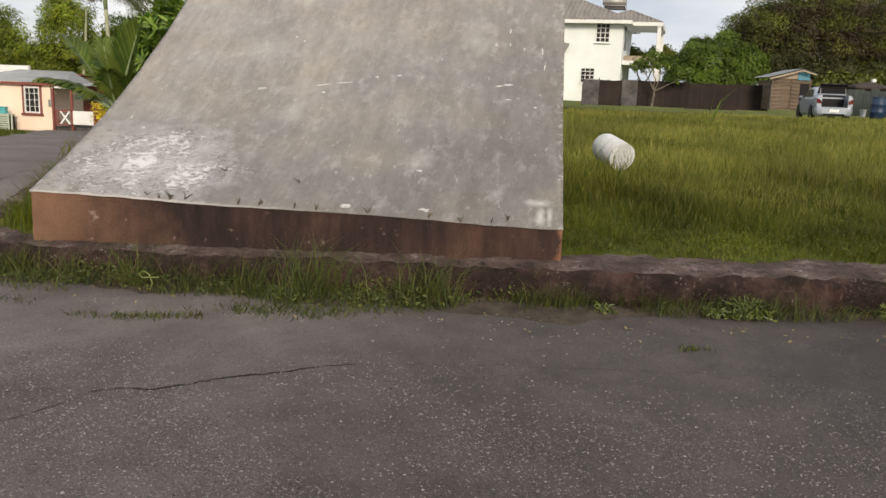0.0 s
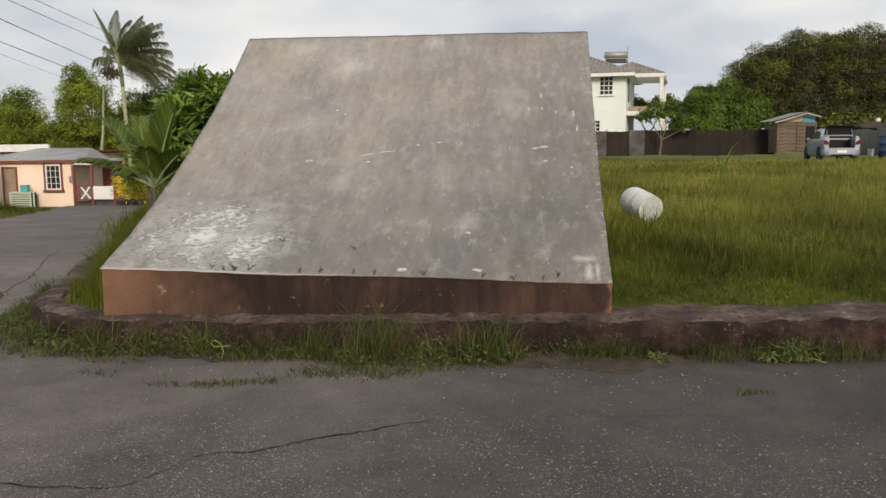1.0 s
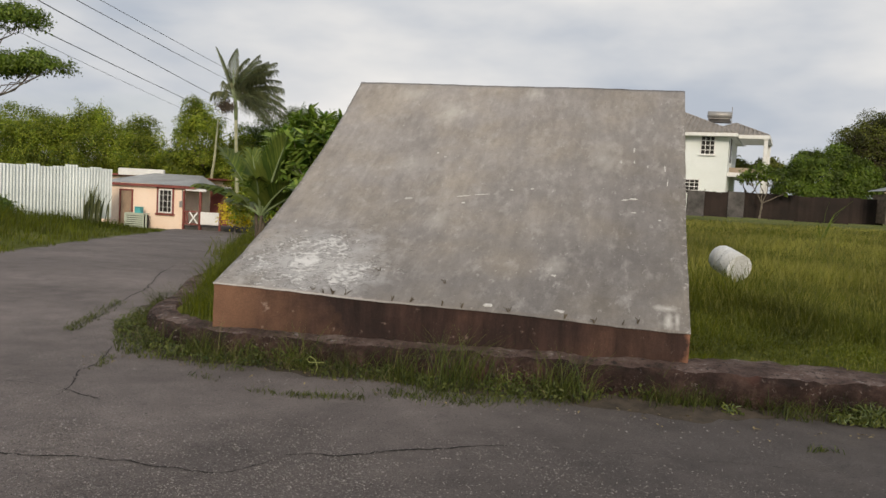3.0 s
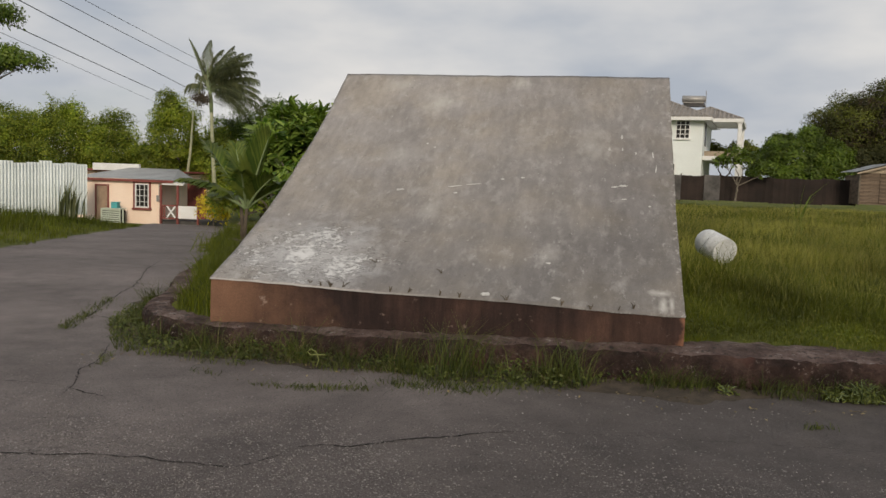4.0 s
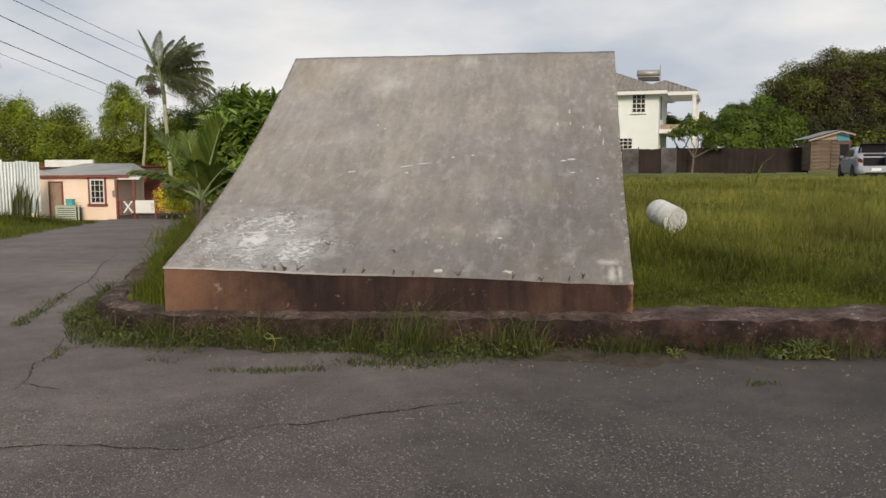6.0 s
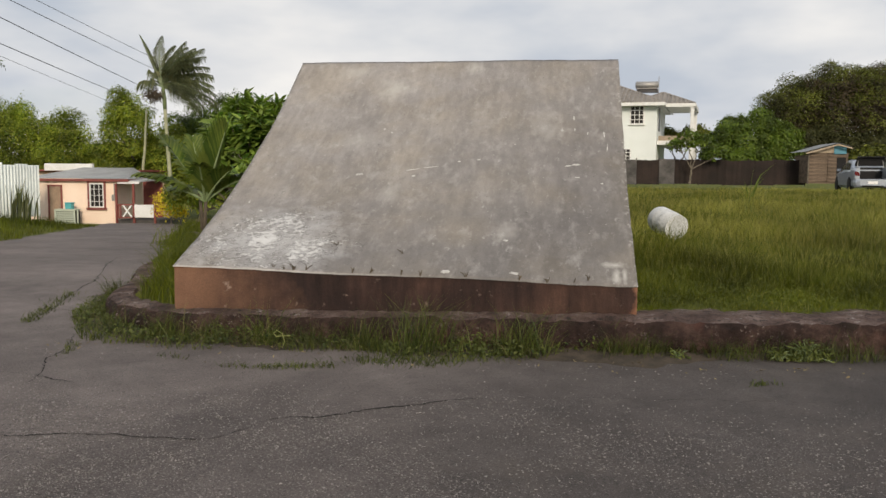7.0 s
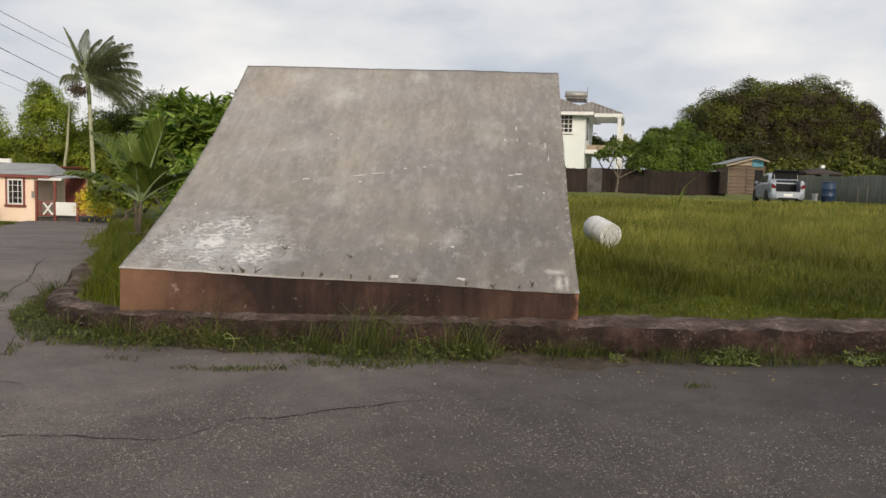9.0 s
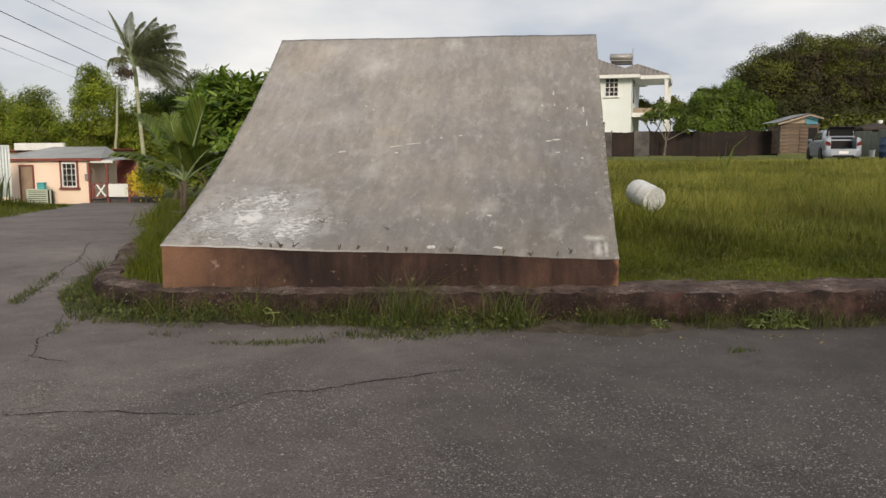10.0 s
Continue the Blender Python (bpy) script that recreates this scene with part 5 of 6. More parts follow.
def build_rear_house():
    h = thing("low_house", "low house roof with a white parapet behind another roof", "house", (0.4, 38.4, -1.52))
    part("wall", Geo().box((-28.0, 2.2, 1.35), (8.0, 4.2, 2.9)), M_PINK, h)
    part("roof", Geo().box((-28.0, 2.2, 2.9), (8.6, 5.0, 0.12), cut=0.02), M_MAROON, h)
    part("parapet", Geo().box((-28.2, -0.3, 3.1), (3.1, 0.2, 0.42), cut=0.015), M_WHITETRIM, h)


build_rear_house()


def build_crate():
    c = thing("slatted_crate", "pale green slatted crate standing against the house wall", "crate", (-24.25, 32.4, -1.45))
    part("box", Geo().box((0, 0.02, 0.42), (1.02, 0.5, 0.72)), M_DARKTRIM, c)
    slat = mesh_of("slat", Geo().box((0, 0, 0), (1.06, 0.03, 0.075), cut=0.006), M_GREENWHITE)
    for j in range(7):
        part("slat", slat, None, c).location = (0, -0.25, 0.12 + 0.108 * j)
    up = mesh_of("upright", Geo().box((0, 0, 0.4), (0.07, 0.05, 0.84)), M_GREENWHITE)
    for x in (-0.54, 0.54, 0.72):
        part("upright", up, None, c).location = (x, -0.27, 0)
    part("lid", Geo().box((0, 0, 0.83), (1.14, 0.6, 0.05), cut=0.01), M_GREENWHITE, c)
    b = thing("teal_container", "small teal plastic container on the slatted crate", "container", (-24.15, 32.4, -0.59))
    part("body", Geo().box((0, 0, 0.15), (0.36, 0.3, 0.3), cut=0.02), M_TEAL, b)
    part("lid", Geo().box((0.02, 0, 0.315), (0.39, 0.33, 0.04), cut=0.008), M_TEAL, b)


build_crate()


# ---- overhead cables ----
CABLES = [((-25.3, 26, 7.93), (-42.8, 77.8, 7.9), 0.022), ((-22.7, 26, 7.98), (-36.6, 69.9, 7.95), 0.02), ((-20.7, 26, 8.0), (-30.0, 58, 8.6), 0.014), ((-20.2, 26, 8.3), (-28.8, 58, 8.9), 0.012), ((-25.9, 26, 7.6), (-42.0, 72, 7.2), 0.011)]
for a, b, r in CABLES:
    a, b = Vector(a), Vector(b)
    a = a - (b - a) * 0.62
    g = Geo().tube([a.lerp(b, t) + Vector((0, 0, -1.0 * 4 * t * (1 - t) * 0.12)) for t in np.linspace(0, 1, 24)], r, 5)
    tagged(part("overhead_cable", g, M_CABLE), "thin black overhead cable across the sky", "cable", "overhead cables")


# ---- trees and bushes ----
def limb(g, rng, start, end, r0, r1, bend=0.12, n=7):
    a, b = Vector(start), Vector(end)
    ln = (b - a).length
    pts = [a.lerp(b, t) + Vector(rng.normal(0, bend * ln * 0.25, 3)) * math.sin(math.pi * t) for t in np.linspace(0, 1, n)]
    g.tube(pts, [r0 + (r1 - r0) * t for t in np.linspace(0, 1, n)], 7)
    return pts


def tree(name, label, base, lobes, leaves, size, mat, seed, clump=0.0, clump_n=0, trunk_r=0.25, width=0.45, shell=0.5, extra=None, category="tree", fill=0.86, shoots=0, inner=None):
    """A tree or bush: forked trunk and limbs reaching into the lobes, and a crown of single leaves."""
    rng = np.random.default_rng(seed)
    t = thing(name, label, category, base)
    b = np.array(base)
    g = Geo()
    mid = np.mean([l[:3] for l in lobes], 0)
    fork = Vector(np.array([0, 0, 0.0]) + (mid - b) * np.array([0.25, 0.25, 0.35]))
    limb(g, rng, (0, 0, -0.15), fork, trunk_r, trunk_r * 0.75)
    for l in lobes:
        to = np.array(l[:3]) - b
        pts = limb(g, rng, fork, to + [0, 0, -0.1 * l[5]], trunk_r * 0.55, trunk_r * 0.2)
        for _ in range(4):
            d = unit(rng.normal(0, 1, 3))
            d[2] = abs(d[2]) * 0.8
            limb(g, rng, pts[4], to + d * np.array(l[3:]) * 0.85, trunk_r * 0.22, trunk_r * 0.05)
    part("trunk", g, M_BARK, t)
    blobs = np.array(lobes, float)
    if clump_n:
        blobs = clumps(rng, blobs, clump_n, clump)
    p, d = crown_points(rng, blobs, leaves, shell)
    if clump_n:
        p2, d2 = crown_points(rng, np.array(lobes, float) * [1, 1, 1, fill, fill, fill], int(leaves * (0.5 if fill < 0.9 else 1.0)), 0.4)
        # brownish inner leaves, darkened to paint shade between the outer clumps
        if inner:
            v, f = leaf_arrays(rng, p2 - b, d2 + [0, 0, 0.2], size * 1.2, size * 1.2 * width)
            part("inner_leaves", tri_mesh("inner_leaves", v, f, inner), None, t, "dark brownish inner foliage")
        else:
            p, d = np.concatenate([p, p2]), np.concatenate([d, d2])
        low = p[:, 2] > b[2] + 0.1
        p, d = p[low], d[low]
    p = p + rng.normal(0, 0.45 * size, p.shape) * [1, 1, 1.3]
    v, f = leaf_arrays(rng, p - b, d + [0, 0, 0.35], size, size * width)
    if shoots:
        s, ds = crown_points(rng, np.array(lobes, float) * [1, 1, 1, 0.84, 0.84, 0.84], shoots * 3, 0.1)
        s = s[ds[:, 2] > 0.25][:shoots]
        k = 26
        up = rng.uniform(0.5, 1.2, (len(s), 1)) * unit(rng.normal(0, 0.28, (len(s), 3)) + [0, 0, 1.0])
        along = np.repeat(rng.random((1, k, 1)), len(s), 0) ** 0.8
        q = (s[:, None] + up[:, None] * along).reshape(-1, 3) + rng.normal(0, 0.11, (len(s) * k, 3))
        v2, f2 = leaf_arrays(rng, q - b, rng.normal(0, 1, q.shape) + [0, 0, 0.6], size, size * width)
        v, f = joined((v, f), (v2, f2))
    part("crown", tri_mesh("crown", v, f, mat), None, t)
    if extra:
        m2, n2, s2 = extra
        p, d = crown_points(rng, blobs, n2, 0.15)
        v, f = leaf_arrays(rng, p - b, d + [0, 0, 0.5], s2, s2 * width)
        part("young_leaves", tri_mesh("young_leaves", v, f, m2), None, t, "brighter young leaves")
    return t


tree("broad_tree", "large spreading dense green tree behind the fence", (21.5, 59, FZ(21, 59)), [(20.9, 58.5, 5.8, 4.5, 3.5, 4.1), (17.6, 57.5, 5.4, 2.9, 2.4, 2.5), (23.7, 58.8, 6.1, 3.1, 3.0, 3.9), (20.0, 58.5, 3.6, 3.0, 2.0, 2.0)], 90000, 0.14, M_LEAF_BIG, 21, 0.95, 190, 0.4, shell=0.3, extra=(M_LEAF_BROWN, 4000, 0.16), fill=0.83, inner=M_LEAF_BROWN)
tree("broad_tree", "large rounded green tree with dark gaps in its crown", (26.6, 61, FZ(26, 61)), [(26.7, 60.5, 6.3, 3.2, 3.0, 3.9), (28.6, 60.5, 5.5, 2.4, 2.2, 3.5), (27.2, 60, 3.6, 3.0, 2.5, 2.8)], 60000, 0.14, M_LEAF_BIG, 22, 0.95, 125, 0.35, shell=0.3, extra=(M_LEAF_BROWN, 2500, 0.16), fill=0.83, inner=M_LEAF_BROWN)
# low lobes kept apart as a bush, canopy shade painted into their leaves
tree("understorey_bush", "bushes under the spreading crown, shade put into their leaf colour", (20.5, 56.5, FZ(20, 56)), [(19.0, 56.5, 3.3, 3.0, 1.8, 2.1), (23.0, 56.6, 2.7, 3.4, 1.8, 1.8), (26.0, 57.2, 2.4, 2.4, 1.6, 1.6)], 26000, 0.16, M_LEAF_SHADE, 29, 0.7, 60, 0.15, category="bush", fill=0.9)
tree("dark_tree", "thin dark brownish tree beside a larger crown", (29.6, 61, FZ(29, 61)), [(30.3, 60.5, 6.6, 1.4, 1.4, 1.9), (30.6, 60.5, 4.0, 1.8, 1.6, 2.0), (31.6, 60.5, 4.6, 1.2, 1.2, 1.2)], 16000, 0.17, M_LEAF_BROWN, 23, 0.6, 40, 0.25)
tree("leafy_bush", "bright green large-leaved bush behind the dark fence", (14.0, 55, FZ(14, 55)), [(13.9, 54.5, 3.7, 2.6, 2.0, 2.1), (16.4, 54.5, 3.4, 1.8, 1.6, 1.8), (11.9, 55, 3.0, 1.2, 1.2, 1.5), (14.5, 53.5, 2.4, 2.8, 1.0, 1.2)], 36000, 0.17, M_LEAF_BUSH, 24, 0.7, 48, 0.2, 0.55, shell=0.35, category="bush")
tree("slender_tree", "thin open-crowned tree beyond the grey fence", (36.5, 68, FZ(36, 68)), [(36.6, 68, 6.0, 1.7, 1.5, 1.5), (37.8, 68, 4.6, 1.6, 1.5, 1.2)], 3200, 0.3, M_LEAF_BIG, 25, 0.55, 26, 0.2)
tree("low_bush", "low green bush behind the grey fence", (33.5, 55, FZ(33, 55)), [(27.5, 55, 2.3, 3.2, 1.6, 1.6), (23.0, 54, 2.0, 3.0, 1.4, 1.3), (31.5, 55, 2.6, 2.4, 1.8, 1.3), (35.5, 55, 3.0, 2.6, 1.8, 1.8), (39.5, 54, 3.2, 2.6, 1.8, 2.2)], 8000, 0.32, M_LEAF_BIG, 26, 0.5, 110, 0.1, category="bush", fill=0.95)
tree("far_bush", "dark bushes in the distance under the balcony", (11.4, 72, FZ(11, 72)), [(10.6, 72, 4.3, 1.6, 1.2, 1.3), (12.8, 72, 4.5, 1.5, 1.2, 1.2)], 3500, 0.32, M_LEAF_BIG, 27, 0.5, 24, 0.15, category="bush")
tree("young_tree", "small young tree in front of the dark fence", (8.95, 46.2, FZ(9, 46)), [(8.2, 46.2, 3.2, 0.7, 0.6, 0.4), (9.5, 46.2, 3.3, 0.9, 0.6, 0.45), (10.6, 46.2, 2.6, 0.6, 0.5, 0.3), (8.9, 46.2, 3.7, 0.6, 0.5, 0.35)], 900, 0.26, M_LEAF_BUSH, 28, 0, 0, 0.07)

tree("hedgerow_tree", "dense green roadside tree with pale yellowish tips", (-40, 41, -1.3), [(-40, 40.5, 2.3, 3.6, 2.2, 3.1), (-44.5, 39, 2.5, 3.2, 2.2, 3.3), (-36.4, 40, 2.2, 2.8, 2, 3.0), (-40, 40.5, 0.6, 7, 1.2, 1.9)], 50000, 0.14, M_LEAF_HEDGE, 31, 0.75, 120, 0.25, shell=0.35, extra=(M_LEAF_BUSH, 9000, 0.17), fill=0.96, shoots=110)
tree("hedgerow_tree", "dense green roadside tree behind the metal fence", (-32.5, 41, -1.3), [(-33.2, 40.5, 2.4, 2.8, 2, 3.2), (-30.2, 41, 2.0, 2.4, 2, 3.0), (-31, 41.5, 0.4, 5, 1.0, 2.2)], 40000, 0.14, M_LEAF_HEDGE, 32, 0.75, 95, 0.2, shell=0.35, extra=(M_LEAF_BUSH, 8000, 0.17), fill=0.96, shoots=110)
tree("roadside_tree", "green roadside tree with an uneven crown", (-25.5, 42, -1.3), [(-25.9, 41.5, 3.4, 1.9, 1.6, 2.8), (-27.2, 41.5, 1.4, 1.8, 1.6, 2.2), (-23.2, 42, 1.8, 2.0, 1.6, 2.4), (-24, 42.5, 0.4, 4, 1.0, 2.6)], 40000, 0.14, M_LEAF_HEDGE, 33, 0.65, 95, 0.18, shell=0.35, extra=(M_LEAF_BUSH, 8000, 0.16), fill=0.96, shoots=90)
tree("roadside_tree", "dark green tree behind the tall palm", (-18.5, 44, -1.2), [(-20.3, 44, 3.3, 2.0, 2, 2.9), (-18.0, 44, 3.2, 2.3, 2, 2.7), (-22.6, 44, 2.8, 1.6, 1.6, 2.9), (-16.0, 44, 3.3, 2.6, 2, 2.6), (-20.5, 43, 1.6, 2.4, 2, 2.4), (-12.5, 42, 2.6, 3.0, 2, 2.8)], 50000, 0.15, M_LEAF_BUSH, 34, 0.7, 120, 0.12, shell=0.35, fill=0.95, shoots=60)
tree("roadside_hedge", "thick green hedge behind the houses", (-22, 46, -1.3), [(-27, 46.5, 1.2, 3.5, 1.2, 3.0), (-21.5, 46.5, 1.4, 3.5, 1.2, 3.2), (-16, 46, 1.4, 3.5, 1.2, 3.2), (-11, 44.5, 1.2, 3.2, 1.2, 3.0)], 16000, 0.24, M_LEAF_HEDGE, 40, 0.6, 70, 0.12, category="hedge", fill=0.96, shoots=100)
tree("roadside_bush", "low green bush along the bend of the road", (-16.3, 30.5, -1.05), [(-16.6, 30.5, -0.1, 1.3, 1.1, 1.0), (-14.6, 29.5, 0.3, 1.7, 1.2, 1.3), (-12.4, 28.5, 0.7, 1.8, 1.3, 1.6)], 7000, 0.2, M_LEAF_HEDGE, 35, 0.45, 40, 0.1, category="bush")
tree("croton_bush", "bright yellow-leaved croton bush beside the porch", (-18.3, 31.9, -1.2), [(-18.45, 31.9, -0.4, 0.72, 0.55, 0.85), (-17.9, 31.9, -0.6, 0.6, 0.5, 0.65)], 1500, 0.2, M_LEAF_YELLOW, 36, 0, 0, 0.04, 0.3, category="bush")
tree("corner_tree", "feathery tree with flat spreading boughs overhead", (-19.1, 12.0, -0.4), [(-13.8, 12.0, 4.15, 1.1, 0.9, 0.25), (-15.3, 12.0, 4.1, 1.2, 1.0, 0.4), (-15.1, 12.2, 5.4, 1.3, 1.0, 0.35), (-16.5, 12, 3.3, 1.0, 0.9, 0.5), (-17.7, 12, 5.0, 1.8, 1.4, 0.8), (-19.4, 12, 4.0, 1.6, 1.4, 1.0)], 26000, 0.10, M_LEAF_BUSH, 37, 0.34, 90, 0.09, fill=0.95)


def build_dead_trunk():
    g = Geo()
    limb(g, np.random.default_rng(2), (0, 0, 0), (0.45, 0, 4.6), 0.11, 0.07, 0.05)
    limb(g, np.random.default_rng(4), (0.45, 0, 4.6), (0.55, 0, 6.4), 0.07, 0.045, 0.05)
    ob = part("dead_tree", g, M_PALMTRUNK)
    ob.location = (-24.4, 40, -1.35)
    tagged(ob, "bare pale dead trunk among the roadside trees", "dead tree")


build_dead_trunk()


# ---- palms and the long-leaved shrub ----
def frond(rng, start, way, length, arch, leaflet, width, droop, n=34, fold=0.0, wind=0.0, vee=0.5):
    """A feather leaf: the points of its rib and the leaflets along both sides, as arrays."""
    way = np.array(way, float)
    flat = unit(np.array([way[0], way[1], 0.0]) + 1e-6)
    t = np.linspace(0, 1, n)
    rib = np.array(start)[None] + np.outer(t * length, way) - np.outer(arch * length * t**2, [0, 0, 1]) + np.outer(wind * length * t**2, [1, 0, 0])
    tang = unit(np.gradient(rib, axis=0))
    side = unit(np.cross(tang, [0, 0, 1.0]))
    up = np.cross(side, tang)
    vs, fs, k = [], [], 0
    for i in range(int(n * 0.18), n):
        s = math.sin(math.pi * min(1.0, 0.16 + 0.84 * t[i])) ** 0.6 + 0.12
        for sg in (-1, 1):
            ln = leaflet * s * rng.uniform(0.85, 1.12)
            d = unit(side[i] * sg * (1 - 0.45 * t[i]) * (1 - 0.4 * fold) + tang[i] * (0.42 + 0.5 * t[i] + fold) + up[i] * vee * 0.5)
            a = rib[i]
            m = a + d * ln * 0.5
            e = a + d * ln + np.array([wind * 0.35 * ln, 0, -droop * ln * rng.uniform(0.6, 1.3)])
            w = tang[i] * width * 0.5
            vs += [a - w * 0.5, a + w * 0.5, m + w, m - w, e]
            fs += [(k, k + 1, k + 2), (k, k + 2, k + 3), (k + 3, k + 2, k + 4)]
            k += 5
    return rib, np.array(vs), np.array(fs)


def build_tall_palm():
    rng = np.random.default_rng(41)
    base = (-21.6, 38.2, -1.3)
    p = thing("tall_palm", "tall palm with a ragged crown blown by wind", "palm tree", base)
    g = Geo().tube([(0.25, 0, -0.2), (0.1, 0, 2.5), (-0.05, 0, 5.2), (-0.1, 0, 6.3)], [0.15, 0.12, 0.10, 0.10], 12)
    part("trunk", g, M_PALMTRUNK, p, smooth=True)
    part("crownshaft", Geo().tube([(-0.1, 0, 6.25), (-0.13, 0, 6.85), (-0.2, 0, 7.6)], [0.105, 0.125, 0.08], 12), M_SHAFT, p, smooth=True)
    top = (-0.2, 0, 7.5)
    # angle of each frond over the level, seen along the road; the wind bends them all to one side
    for deg, ln, arch, wind in ((118, 3.3, 0.0, -0.02), (104, 3.3, 0.12, 0.22), (96, 3.2, 0.10, 0.34), (88, 3.3, 0.16, 0.36), (80, 3.2, 0.20, 0.30), (72, 3.3, 0.24, 0.30), (64, 3.1, 0.30, 0.30), (56, 3.2, 0.34, 0.24), (47, 3.1, 0.40, 0.20), (38, 3.0, 0.42, 0.16),
                                (28, 3.0, 0.46, 0.12), (18, 3.0, 0.46, 0.10), (8, 2.9, 0.42, 0.10), (-4, 2.8, 0.36, 0.06), (-14, 2.4, 0.32, 0.0), (128, 2.3, 0.42, 0.30), (140, 1.9, 0.40, 0.22), (152, 1.6, 0.36, 0.12), (92, 2.7, 0.28, 0.42), (60, 2.6, 0.40, 0.34), (34, 2.5, 0.5, 0.2), (100, 3.1, 0.2, 0.4), (84, 3.0, 0.25, 0.4), (68, 3.2, 0.3, 0.36), (50, 3.0, 0.42, 0.3), (22, 2.8, 0.55, 0.2), (2, 2.6, 0.5, 0.1)):
        e = radians(deg + rng.normal(0, 3))
        deep = rng.normal(0, 0.38)
        way = tuple(unit(np.array([math.cos(e), deep * (0.3 if deg == 118 else 1.0), math.sin(e)])))
        stiff = deg == 118
        rib, v, f = frond(rng, top, way, ln, arch, 0.40 if stiff else 0.70, 0.07 if stiff else 0.040, 0.1 if stiff else 1.05, 78, wind=wind)
        fr = part("frond", tri_mesh("frond", v, f, M_FROND_DARK), None, p)
        part("rib", Geo().tube(rib[::3], [0.045 * (1 - k / 27) + 0.008 for k in range(len(rib[::3]))], 5), M_SHAFT, fr)
    pts = unit(rng.normal(0, 1, (220, 3))) * rng.uniform(0.2, 1.0, (220, 1)) * [0.7, 0.6, 0.45] + [-0.65, -0.2, 7.0]
    v, f = leaf_arrays(rng, pts, np.tile([0, -1.0, 0.2], (220, 1)), 0.45, 0.05, 0.8)
    part("seed_cluster", tri_mesh("seed_cluster", v, f, M_DEAD), None, p, "brown hanging seed stalks")


build_tall_palm()


def build_small_palm():
    rng = np.random.default_rng(43)
    base = (-4.88, 6.75, 0.22)
    p = thing("small_palm", "young feather palm growing at the kerb", "palm", base)
    g = Geo()
    for x, y, lx, ly in ((0, 0, 0.06, 0), (-0.05, 0.04, -0.06, 0.05)):
        g.tube([(x, y, -0.1), (x + lx * 0.4, y + ly, 0.4), (x + lx, y + ly, 0.85)], [0.04, 0.034, 0.026], 8)
    part("stem", g, M_DEAD, p, smooth=True)
    # way, length, arch, leaflet, its width and droop, fold towards the tip
    data = [((0.34, -0.15, 1.0), 1.42, 0.02, 0.62, 0.085, 0.02, 0.55), ((-0.62, 0.1, 0.95), 1.75, 0.20, 0.56, 0.07, 0.35, 0.1), ((-0.95, -0.2, 0.62), 1.45, 0.24, 0.46, 0.06, 0.45, 0.1), ((-0.35, 0.3, 1.0), 1.5, 0.16, 0.5, 0.06, 0.3, 0.2),
            ((0.8, 0.2, 0.75), 1.3, 0.3, 0.42, 0.06, 0.3, 0.1), ((0.1, -0.5, 0.9), 1.1, 0.3, 0.36, 0.055, 0.4, 0.1), ((0.6, -0.3, 0.8), 1.0, 0.2, 0.4, 0.06, 0.2, 0.3), ((-0.8, 0.5, 0.35), 1.2, 0.2, 0.4, 0.055, 0.4, 0.1)]
    for way, ln, arch, leaflet, wd, droop, fold in data:
        rib, v, f = frond(rng, (0.04, 0, 0.7), unit(np.array(way)), ln, arch, leaflet, wd, droop, 40, fold=fold, wind=0.04, vee=0.9)
        fr = part("frond", tri_mesh("frond", v, f, M_FROND), None, p)
        part("rib", Geo().tube(rib[::4], [0.024 * (1 - i / 11) + 0.004 for i in range(len(rib[::4]))], 6), M_SHAFT, fr)
    n = 240
    v, f = blades(rng, rng.normal(0, 0.28, n), rng.normal(0, 0.25, n), np.full(n, -0.08), 0.42, 0.014, 0.8)
    clump = thing("grass_clump", "tall bright green grass clump round the young palm", "grass", (-5.3, 6.95, 0.2))
    part("grass_leaves", tri_mesh("grass_leaves", v, f, M_GRASS), None, clump)
    heap = thing("dead_fronds", "heap of dead dark palm fronds at the kerb", "plant litter", (-4.72, 6.15, 0.16))
    for k in range(5):
        rib, v, f = frond(rng, (rng.normal(0, 0.12), rng.normal(0, 0.12), 0.06 + 0.035 * k), unit(np.array([rng.normal(0, 1), rng.normal(0, 1), 0.25])), 0.75, 0.25, 0.26, 0.045, 0.15, 26)
        fr = part("dead_frond", tri_mesh("dead_frond", v, f, M_DEAD), None, heap)
        part("rib", Geo().tube(rib[::4], [0.025 * (1 - i / 8) + 0.005 for i in range(len(rib[::4]))], 6), M_DEAD, fr)


build_small_palm()


